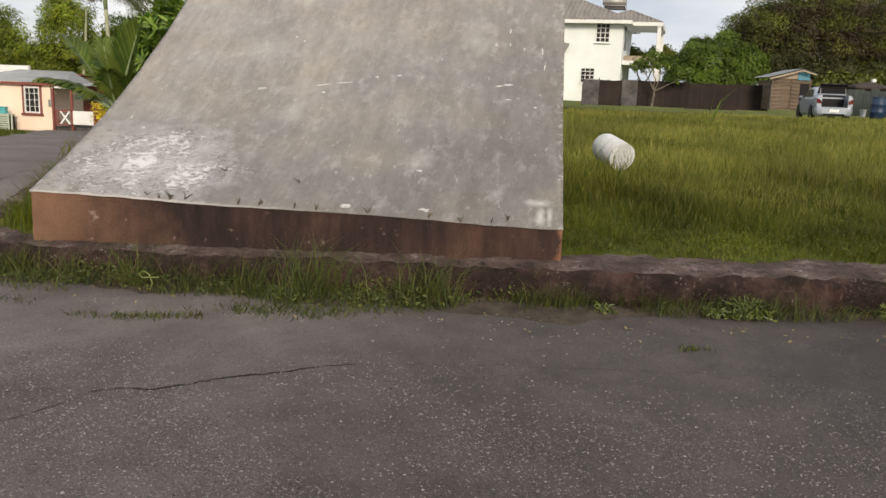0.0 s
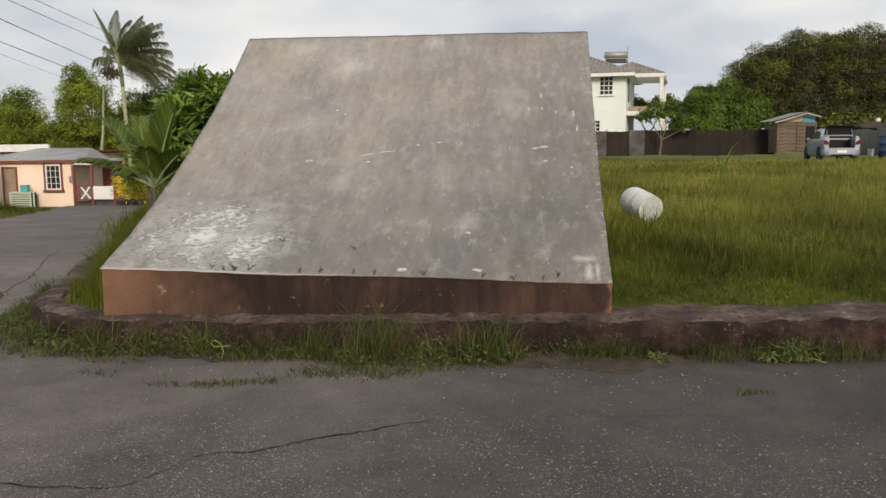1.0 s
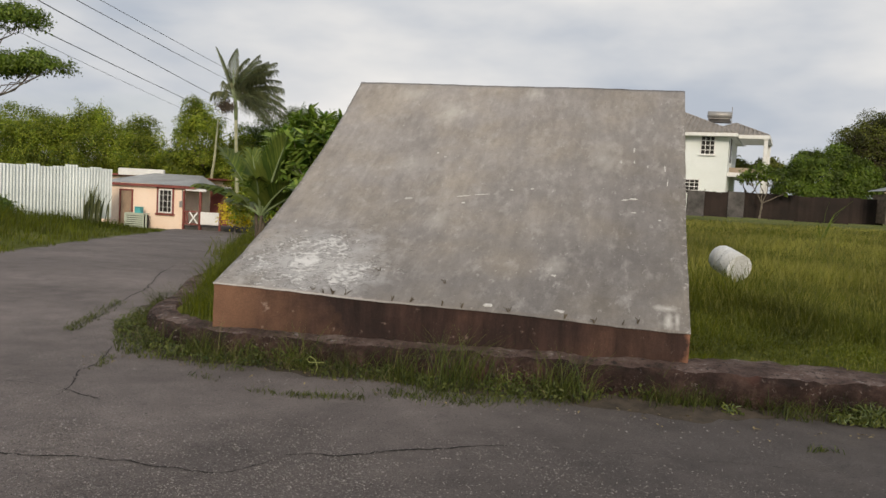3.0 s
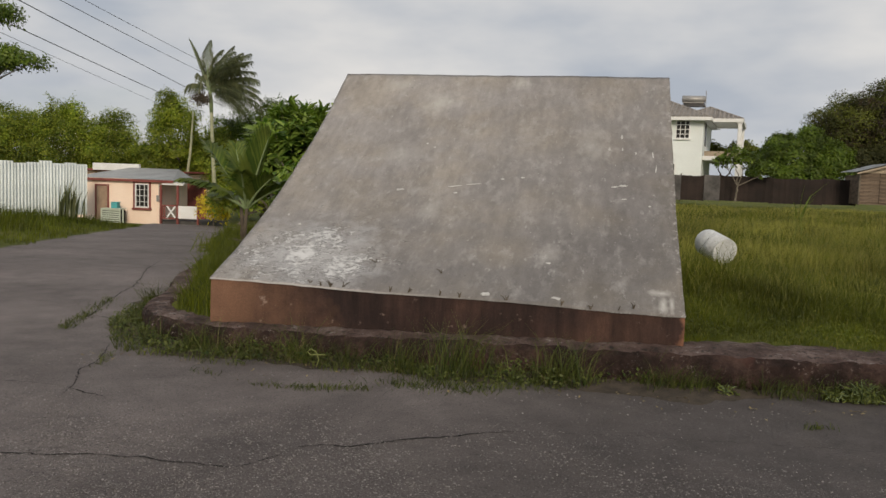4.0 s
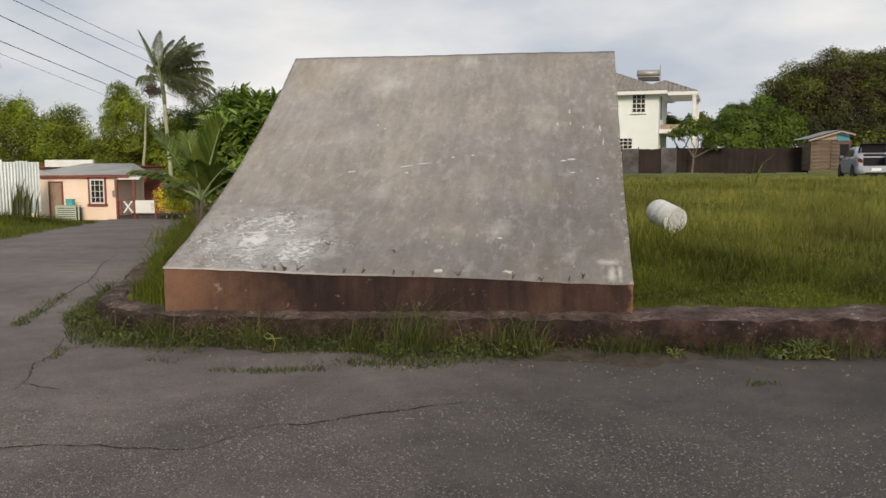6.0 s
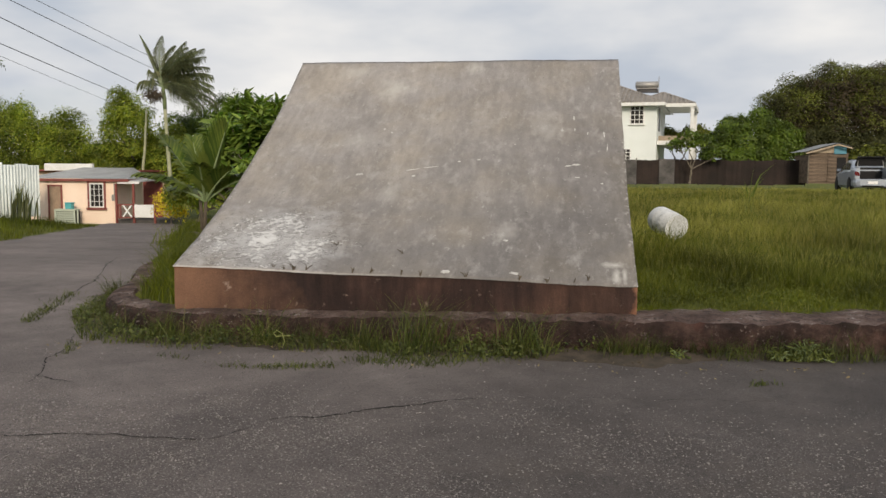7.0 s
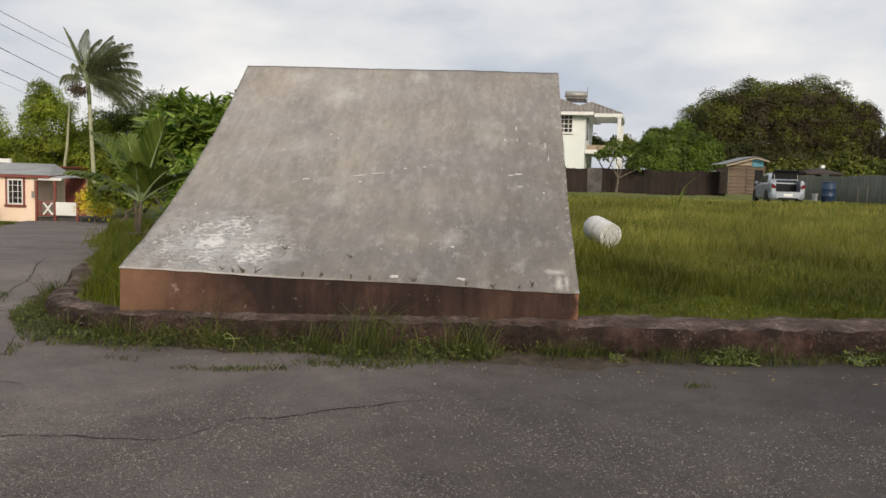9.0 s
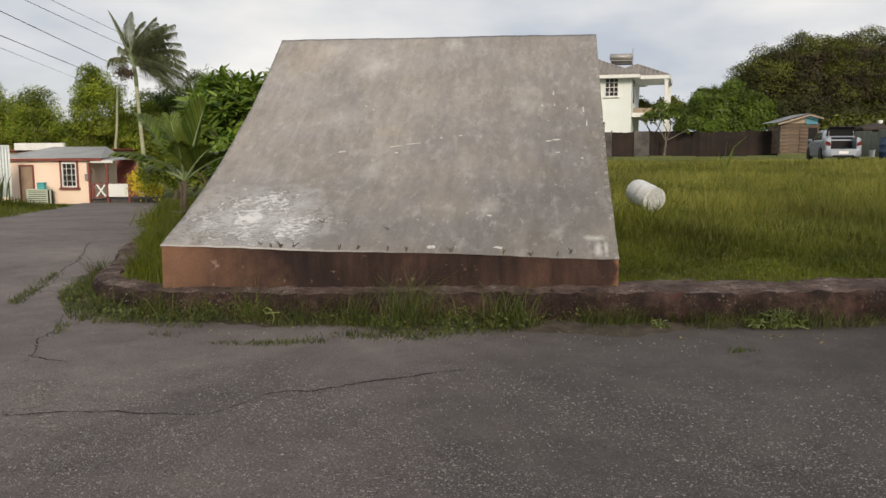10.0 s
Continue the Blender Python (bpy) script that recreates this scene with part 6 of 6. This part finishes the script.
def build_long_leaf_shrub(base, lobes, seed, rosettes, label):
    """A shrub whose stems end in whorls of long glossy leaves."""
    rng = np.random.default_rng(seed)
    t = thing("long_leaved_shrub", label, "shrub", base)
    b = np.array(base)
    g = Geo()
    p, d = crown_points(rng, lobes, rosettes, 0.45)
    for i in range(0, rosettes, 5):
        limb(g, rng, rng.normal(0, 0.25, 3) * [1, 1, 0] + [0, 0, -0.1], p[i] - b, 0.045, 0.015, 0.15, 5)
    part("woody_base", g, M_BARK, t)
    k = 11
    axis = unit(d + [0, 0, 0.9])
    c = np.repeat(p - b, k, 0)
    ax = np.repeat(axis, k, 0)
    r = unit(np.cross(ax, rng.normal(0, 1, (rosettes * k, 3))))
    way = unit(r + ax * rng.uniform(-0.1, 1.1, (rosettes * k, 1)))
    side = unit(np.cross(way, ax))
    ln = rng.uniform(0.26, 0.46, (rosettes * k, 1))
    wd = ln * 0.10
    nor = np.cross(side, way)
    q1, q2, tip = c + way * ln * 0.35, c + way * ln * 0.72 - [0, 0, 0.015], c + way * ln - [0, 0, 0.05]
    v = np.stack([c, q1 + side * wd + nor * 0.01, q1 - side * wd + nor * 0.01, q2 + side * wd, q2 - side * wd, tip], 1).reshape(-1, 3)
    o = np.arange(rosettes * k)[:, None] * 6
    f = np.concatenate([o + [0, 1, 2], o + [2, 1, 3], o + [2, 3, 4], o + [4, 3, 5]])
    part("leaves", tri_mesh("leaves", v, f, M_LEAF_SHRUB), None, t)


build_long_leaf_shrub((-6.2, 13.2, 0.1), [(-6.3, 13.0, 1.65, 1.4, 1.3, 1.5), (-4.7, 13.6, 1.9, 1.7, 1.4, 1.55), (-7.2, 14.2, 1.5, 1.0, 1.0, 1.6), (-3.0, 13.4, 1.7, 1.6, 1.3, 1.5)], 51, 2100, "tall shrub with whorls of long glossy leaves")
build_long_leaf_shrub((-5.0, 10.8, 0.15), [(-5.3, 10.8, 0.8, 0.8, 0.8, 0.8), (-4.4, 11.0, 0.9, 0.9, 0.8, 0.9)], 52, 260, "low long-leaved shrub near the road edge")


# ---- grass, weeds and litter ----
def strew(rng, n, x0, x1, y0, y1, keep, z_of):
    x, y = rng.uniform(x0, x1, n), rng.uniform(y0, y1, n)
    k = keep(x, y)
    x, y = x[k], y[k]
    return x, y, z_of(x, y)


def tufted(x, y, scale, seed):
    """A smooth patchy value between 0 and 1 over the plan."""
    s = seed * 1.7
    v = np.sin(x * scale + s) * np.cos(y * scale * 1.1 + s * 2) + 0.6 * np.sin(x * scale * 2.3 + y * scale * 1.9 + s * 3) + 0.4 * np.sin(x * scale * 5.1 - y * scale * 4.3 + s)
    return np.clip(0.5 + 0.28 * v, 0, 1)


def field_grass():
    rng = np.random.default_rng(61)
    green, dry = [], []
    bands = [(0.2, 3.0, 4600, 0.17, 0.0055), (3.0, 7.0, 1900, 0.20, 0.0065), (7.0, 13.0, 900, 0.22, 0.009), (13.0, 24.0, 380, 0.18, 0.014), (24.0, 46.9, 160, 0.15, 0.026)]
    for y0, y1, per, h, w in bands:
        x0, x1 = (-1.5 if y0 < 3.9 else -4.0), 0.75 * (y1 + 8) + 4
        n = int(per * (x1 - x0) * (y1 - y0))
        def keep(x, y):
            d = signed(KERB, x, y)
            inside = (np.abs(x) < 2.0) & (y < 3.8)
            near_edge = 0.37 + 0.13 * ease(x, 2.0, 2.5) + 0.07 * np.sin(x * 3.1) + 0.05 * np.sin(x * 8.7)
            return (d > near_edge) & ~inside & (rng.random(len(x)) < 0.35 + 0.75 * tufted(x, y, 1.3, 1)) & (x > 0.02 * y)
        x, y, z = strew(rng, n, x0, x1, y0, y1, keep, field_z)
        hh = h * (0.45 + 0.95 * tufted(x, y, 0.8, 2)) * (0.55 + 0.9 * tufted(x, y, 3.2, 31)) * (0.4 + 0.6 * ease(y, 0.3, 2.2)) * (1 - 0.35 * ease(y, 24, 34))
        # straw blades take a larger share farther back, painting the far field brighter
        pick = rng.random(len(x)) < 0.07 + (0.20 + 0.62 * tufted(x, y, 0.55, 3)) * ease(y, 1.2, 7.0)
        green.append(blades(rng, x[~pick], y[~pick], z[~pick] - 0.02, hh[~pick], w, 0.7, (0.03, 0.0)))
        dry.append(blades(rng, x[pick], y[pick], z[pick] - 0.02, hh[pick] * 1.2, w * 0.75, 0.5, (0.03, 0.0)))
    # taller tufts round the drum
    n = 260
    x, y = 2.85 + rng.normal(0, 0.30, n), 4.12 + rng.normal(0, 0.10, n)
    green.append(blades(rng, x, y, field_z(x, y) - 0.02, 0.42 * rng.uniform(0.5, 1.1, n), 0.006, 0.7, (0.03, 0.0)))
    x, y, z = strew(rng, 24000, 1.9, 9.5, 0.25, 3.4, lambda x, y: (signed(KERB, x, y) > 0.56) & ~((x < 2.05) & (y < 3.8)) & (rng.random(len(x)) < tufted(x, y, 2.2, 21) * (1.15 - ease(y, 1.2, 3.4))), field_z)
    p = np.column_stack([x, y, z + 0.02 + 0.09 * rng.random(len(x))])
    green.append(leaf_arrays(rng, p, np.tile([0, -0.2, 1.0], (len(p), 1)), 0.028, 0.013))
    ob = new("field_grass", tri_mesh("field_grass", *joined(*green), M_GRASS))
    tagged(ob, "long green grass over the open field", "grass", kind="stuff")
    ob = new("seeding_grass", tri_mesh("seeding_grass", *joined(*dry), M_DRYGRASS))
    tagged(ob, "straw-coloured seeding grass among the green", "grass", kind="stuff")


field_grass()


def verge_grass():
    rng = np.random.default_rng(62)
    out = []
    # corner plot between kerb and ramp
    x, y, z = strew(rng, 40000, -7.5, -1.9, -0.1, 9.0, lambda x, y: (signed(KERB, x, y) > 0.3) & ~((np.abs(x) < 2.03) & (y < 3.8)) & (x < -1.9 + 0.0 * y) & (signed(KERB, x, y) < 3.2), field_z)
    out.append(blades(rng, x, y, z - 0.02, 0.27 * (0.5 + tufted(x, y, 1.6, 4)), 0.008, 0.8))
    # far verge under the metal fence
    x, y, z = strew(rng, 30000, -27, -8.0, 2.0, 34.0, lambda x, y: (signed(EDGE, x, y) < 0.05 + 0.25 * np.sin(y * 2.1)) & (signed(EDGE, x, y) > -7) & (y < 32.2), verge_z)
    dd = -signed(EDGE, x, y)
    out.append(blades(rng, x, y, z - 0.03, (0.16 + 0.3 * ease(dd, 0.3, 2.5)) * (1 - 0.7 * ease(y, 24, 28)) * (0.5 + tufted(x, y, 0.9, 5)), 0.022, 0.4))
    # beside the bend
    x, y, z = strew(rng, 16000, -14, -3, 8, 30, lambda x, y: (signed(KERB, x, y) > 0.0) & (signed(KERB, x, y) < 2.5), field_z)
    out.append(blades(rng, x, y, z - 0.03, 0.3 * (0.5 + tufted(x, y, 1.1, 6)), 0.02, 0.4))
    ob = new("verge_grass", tri_mesh("verge_grass", *joined(*out), M_GRASS))
    tagged(ob, "rough green grass on the road verges", "grass", kind="stuff")


verge_grass()


def kerb_weeds():
    rng = np.random.default_rng(63)
    out, tall, straw = [], [], []
    def along(n, a, b, front, back, hug=1.0):
        """Places along the foot of the kerb between two stretches of x, at a distance before its face."""
        i = rng.uniform(0, len(KERB) - 1.001, n * 8)
        p = KERB[i.astype(int)] + (KERB[i.astype(int) + 1] - KERB[i.astype(int)]) * (i % 1)[:, None]
        d = unit(KERB[i.astype(int) + 1] - KERB[i.astype(int)])
        off = front + (back - front) * rng.random(len(i)) ** hug
        q = p - np.stack([d[:, 1], -d[:, 0]], 1) * off[:, None]
        limit = 0.40 + 0.10 * np.sin(p[:, 0] * 2.3) + 0.06 * np.sin(p[:, 0] * 7.1) - 0.24 * ease(p[:, 0], 0.7, 1.5)
        ok_ = (p[:, 0] > a) & (p[:, 0] < b) & (p[:, 1] < 4) & (off < limit)
        return q[ok_][:n]
    q = along(8500, -3.6, 2.3, 0.0, 0.52, 1.25)
    t = tufted(q[:, 0], q[:, 1], 3.0, 7)
    k = rng.random(len(q)) < 0.1 + 1.0 * t
    q, t = q[k], t[k]
    out.append(blades(rng, q[:, 0], q[:, 1], road_z(*q.T) - 0.01, 0.03 + 0.11 * t**1.5, 0.007, 0.9))
    mat_q = along(7000, -3.5, 2.2, 0.0, 0.42, 1.3)
    tt = tufted(mat_q[:, 0], mat_q[:, 1], 2.6, 12)
    mat_q, tt = mat_q[tt > 0.3], tt[tt > 0.3]
    pz = np.column_stack([mat_q, road_z(*mat_q.T) + 0.02 + rng.random(len(mat_q)) * 0.15 * tt])
    out.append(leaf_arrays(rng, pz, np.tile([0, -0.3, 1.0], (len(pz), 1)), 0.035, 0.016))
    q = along(11000, -3.7, 2.2, 0.0, 0.24)
    t = tufted(q[:, 0], q[:, 1], 2.1, 17) * tufted(q[:, 0], q[:, 1], 6.5, 29) * 1.6
    k = rng.random(len(q)) < 0.12 + 0.9 * t
    q, t = q[k], np.clip(t[k], 0, 1)
    dead = rng.random(len(q)) < 0.22
    high = (0.07 + 0.20 * t - 0.04 * ease(q[:, 0], 0.5, 1.8)) * rng.choice([0.6, 0.9, 1.25], len(q))
    out.append(blades(rng, q[~dead, 0], q[~dead, 1], road_z(*q[~dead].T), high[~dead], 0.0055, 1.1))
    straw.append(blades(rng, q[dead, 0], q[dead, 1], road_z(*q[dead].T), high[dead] * 0.8, 0.005, 1.8))
    q = along(8000, 1.7, 6.5, 0.0, 0.17, 1.4)
    k = rng.random(len(q)) < 0.22 + tufted(q[:, 0], q[:, 1], 2.4, 9) ** 1.5
    out.append(blades(rng, q[k, 0], q[k, 1], road_z(*q[k].T), 0.08 + 0.16 * tufted(q[k, 0], q[k, 1], 3.1, 23) * (1 - 0.4 * ease(q[k, 0], 2.6, 4.0)), 0.005, 1.2))
    # taller tufts against the kerb
    for cx, cy, n, h in ((0.25, -0.42, 130, 0.42), (0.45, -0.4, 70, 0.36), (-0.15, -0.36, 60, 0.3), (1.05, -0.34, 80, 0.34), (1.2, -0.36, 50, 0.36), (-1.05, -0.3, 40, 0.34), (1.85, -0.3, 30, 0.22), (-2.0, -0.28, 50, 0.28), (-2.55, -0.12, 50, 0.26), (3.62, -0.18, 40, 0.22), (2.1, -0.28, 40, 0.18)):
        x, y = cx + rng.normal(0, 0.09, n), cy + rng.normal(0, 0.05, n)
        tall.append(blades(rng, x, y, road_z(x, y), h, 0.0055, 0.75))
    # seams of weeds in the asphalt
    for a, b, n, w in (((-1.12, -1.12), (-0.92, -1.13), 60, 0.03), ((-0.85, -1.14), (-0.28, -1.0), 330, 0.04), ((-0.18, -0.78), (0.6, -0.72), 700, 0.09), ((0.55, -0.66), (0.95, -0.4), 300, 0.07),
                       ((-3.68, 0.2), (-4.02, 1.1), 360, 0.05), ((-4.05, 1.2), (-4.4, 2.05), 200, 0.05), ((-2.66, -0.58), (-2.5, -1.0), 80, 0.03), ((2.73, -1.02), (2.95, -0.96), 60, 0.03), ((-1.75, -0.9), (-1.5, -0.92), 40, 0.04), ((-2.95, -2.1), (-2.8, -1.95), 50, 0.04)):
        n = int(n * 0.65)
        s = rng.random(n)
        x = a[0] + (b[0] - a[0]) * s + rng.normal(0, w, n)
        y = a[1] + (b[1] - a[1]) * s + rng.normal(0, w, n)
        out.append(blades(rng, x, y, road_z(x, y), 0.04, 0.007, 1.4))
    # thin dry stalks standing before the front wall
    n = 90
    x = rng.uniform(-1.9, 2.1, n)
    x = x[rng.random(n) < 0.25 + 0.75 * tufted(x, 0 * x, 2.8, 15)]
    y = -0.24 + rng.normal(0, 0.05, len(x))
    straw.append(blades(rng, x, y, road_z(x, y), 0.36, 0.004, 0.35))
    ob = new("dry_stalks", tri_mesh("dry_stalks", *joined(*straw), M_STRAW))
    tagged(ob, "thin dry grass stalks standing along the kerb", "grass", kind="stuff")
    ob = new("kerb_weeds", tri_mesh("kerb_weeds", *joined(*out), M_WEED))
    tagged(ob, "matted weeds and grass along the kerb foot", "weeds", kind="stuff")
    ob = new("tall_weeds", tri_mesh("tall_weeds", *joined(*tall), M_WEED))
    tagged(ob, "taller grass tufts against the kerb", "weeds", kind="stuff")


kerb_weeds()


def broadleaf_weed(at, r, n, seed):
    rng = np.random.default_rng(seed)
    w = thing("broadleaf_weed", "leafy green weed sprouting at the kerb foot", "weed", at, group="weeds at the kerb")
    d = unit(rng.normal(0, 1, (n, 3)))
    d[:, 2] = np.abs(d[:, 2])
    p = d * rng.uniform(0.4, 1.0, (n, 1)) * [r, r * 0.55, r * 0.8]
    v, f = leaf_arrays(rng, p, d + [0, -0.3, 0.6], 0.042, 0.012)
    part("leaves", tri_mesh("leaves", v, f, M_BROADWEED), None, w)
    g = Geo()
    for i in range(0, n, 9):
        g.tube([(0, 0, -0.02), tuple(p[i] * 0.6 + [0, 0, 0.02]), tuple(p[i])], [0.005, 0.004, 0.002], 5)
    part("stalk", g, M_SHAFT, w)


broadleaf_weed((3.34, -0.19, 0.02), 0.22, 360, 71)
broadleaf_weed((3.13, -0.21, 0.02), 0.14, 130, 75)
broadleaf_weed((4.42, -0.06, 0.03), 0.2, 130, 72)
broadleaf_weed((5.3, 0.05, 0.03), 0.16, 90, 73)
broadleaf_weed((2.35, -0.26, 0.01), 0.12, 70, 74)


def deck_sprigs():
    """Small dead sprigs rooted along the foot of the deck."""
    rng = np.random.default_rng(64)
    spots = [(-1.12, 0.12), (-1.02, 0.06), (-0.95, 0.08), (-0.9, 0.03), (-0.86, 0.1), (-0.35, 0.04), (-0.28, 0.07), (0.0, 0.03), (0.22, 0.04), (0.62, 0.02), (1.05, 0.06), (1.08, 0.03), (1.32, 0.02), (1.55, 0.05), (1.62, 0.12), (-0.02, 0.35), (-0.62, 0.45)]
    for x, y in spots:
        y = y * 0.45 + rng.normal(0, 0.008) if y < 0.2 else y
        x = x + rng.normal(0, 0.03)
        g = Geo()
        z = deck_z(x, y)
        for _ in range(rng.integers(2, 4)):
            e = Vector((x + rng.normal(0, 0.025), y + rng.normal(0, 0.02), z + rng.uniform(0.01, 0.045)))
            g.tube([(x, y, z - 0.01), tuple(Vector((x, y, z)).lerp(e, 0.5) + Vector((0.006, 0, 0.004))), tuple(e)], [0.005, 0.004, 0.002], 5)
        ob = part("dead_sprig", g, M_DEAD)
        tagged(ob, "small dry sprig growing from the concrete edge", "weed", "sprigs on the ramp")
    g = Geo().tube([(0, 0, 0), (0.02, 0, 0.06), (0.0, 0, 0.12), (-0.045, 0, 0.145), (-0.075, 0, 0.12), (-0.05, 0, 0.095), (0.0, 0, 0.1), (0.07, 0, 0.105)], 0.0045, 6)
    ob = part("looped_stem", g, M_STEM, smooth=True)
    ob.location = (-0.83, -0.56, 0.03)
    tagged(ob, "pale yellow-green looped stem among kerb weeds", "weed")
    # tall cane shoots standing out of the field grass
    for x, y, h in ((7.1, 20.0, 1.05), (5.2, 11.0, 0.62), (9.4, 13.2, 0.5)):
        n = 6
        v, f = blades(rng, x + rng.normal(0, 0.06, n), y + rng.normal(0, 0.06, n), np.full(n, FZ(x, y)), h, 0.035 if h > 1 else 0.018, 0.6)
        ob = new("cane_shoot", tri_mesh("cane_shoot", v, f, M_LEAF_BUSH))
        tagged(ob, "tall pale green cane shoot above the grass", "plant", "cane shoots")
    # dark upright canes by the end of the metal fence
    n = 60
    v, f = blades(rng, -24.2 + rng.normal(0, 0.25, n), 28.6 + rng.normal(0, 0.25, n), np.full(n, -1.0), 1.7, 0.09, 0.18)
    ob = new("cane_clump", tri_mesh("cane_clump", v, f, M_FROND_DARK))
    tagged(ob, "dark upright cane clump by the metal fence", "plant")


deck_sprigs()
tree("verge_bush", "small round bush on the verge by the fence", (-23.6, 22.0, -0.85), [(-23.6, 22, -0.35, 0.9, 0.7, 0.6)], 900, 0.16, M_LEAF_BUSH, 38, 0.3, 10, 0.04, category="bush")
tree("verge_bush", "small leafy bush on the verge by the fence", (-21.5, 15.5, -0.6), [(-21.5, 15.5, 0.1, 0.9, 0.7, 0.8)], 900, 0.16, M_LEAF_BUSH, 39, 0.3, 10, 0.04, category="bush")


def litter():
    rng = np.random.default_rng(65)
    # stones set in the worn tar, thick in some patches and sparse in others
    n = 130000
    x, y = rng.uniform(-3.6, 4.6, n), -1.15 - 3.5 * rng.random(n) ** 0.8
    thick = (0.08 + 1.1 * tufted(x, y, 1.3, 41) * tufted(x, y, 4.1, 43) * 1.5) * ease(-y, 1.1, 2.6) * (1 - 0.45 * ease(x, 0.0, 2.5))
    keep = rng.random(n) < thick
    x, y = x[keep], y[keep]
    r = 0.0022 + 0.0046 * rng.random(len(x)) ** 1.8
    # looser ones in the gutter
    m = 300
    x = np.concatenate([x, rng.uniform(-3.2, 2.7, m)])
    y = np.concatenate([y, -0.62 - np.abs(rng.normal(0, 0.28, m))])
    r = np.concatenate([r, rng.uniform(0.003, 0.009, m)])
    eight = np.array([[1, 0, 0], [-1, 0, 0], [0, 1, 0], [0, -1, 0], [0, 0, 1], [0, 0, -1]], float)
    v = unit(rng.normal(0, 1, (len(x), 6, 3)) + eight * 2.2) * rng.uniform(0.7, 1.25, (len(x), 6, 1)) * r[:, None, None] * [1.3, 1.0, 0.8]
    v = (v + np.stack([x, y, road_z(x, y) + r * 0.25], 1)[:, None]).reshape(-1, 3)
    side = np.array([(0, 2, 4), (2, 1, 4), (1, 3, 4), (3, 0, 4), (2, 0, 5), (1, 2, 5), (3, 1, 5), (0, 3, 5)])
    g_v, g_f = v, (np.arange(len(x))[:, None, None] * 6 + side[None]).reshape(-1, 3)
    ob = new("stone_chips", tri_mesh("stone_chips", g_v, g_f, M_STONE))
    tagged(ob, "pale stone chips set in the worn road surface", "gravel", kind="stuff")
    n = 150
    p = np.stack([rng.uniform(-2.9, 4.8, n), -0.45 - np.abs(rng.normal(0, 0.22, n)), np.zeros(n)], 1)
    p[:, 2] = road_z(p[:, 0], p[:, 1]) + 0.012
    v, f = leaf_arrays(rng, p, np.tile([0, 0, 1.6], (n, 1)), 0.036, 0.016, 0.0)
    ob = new("fallen_leaves", tri_mesh("fallen_leaves", v, f, M_LITTER))
    tagged(ob, "dry yellowish fallen leaves along the gutter", "leaves", kind="stuff")


litter()


def soil_strip():
    """Soil and rotted leaves gathered along the foot of the kerb."""
    g = Geo()
    line = KERB[(KERB[:, 0] > -3.9) & (KERB[:, 0] < 7) & (KERB[:, 1] < 3.2)]
    line = smooth_line(line[::2], 0.06)
    d = unit(np.gradient(line, axis=0))
    m = 9
    for i, p in enumerate(line):
        wide = (0.46 if p[0] < 2.2 else 0.46 - 0.3 * float(ease(p[0], 2.0, 3.0))) * (0.75 + 0.5 * noise.noise(Vector((p[0] * 1.7, p[1] * 1.7, 0))) + 0.25 * noise.noise(Vector((p[0] * 6, p[1] * 6, 3))))
        for j in range(m):
            u = j / (m - 1)
            q = p - np.array([d[i][1], -d[i][0]]) * (wide * u - 0.03)
            z = float(road_z(*q)) + 0.045 * (1 - u) ** 1.4 + 0.008 * noise.noise(Vector((q[0] * 14, q[1] * 14, 0))) * (1 - u) - 0.004 * u + 0.002
            g.v.append((q[0], q[1], z))
    g.f += [(i * m + j, i * m + j + 1, (i + 1) * m + j + 1, (i + 1) * m + j) for i in range(len(line) - 1) for j in range(m - 1)]
    ob = part("gutter_soil", g, M_SOIL, smooth=True)
    tagged(ob, "dark soil and rotted leaves along the gutter", "soil", kind="stuff")


soil_strip()
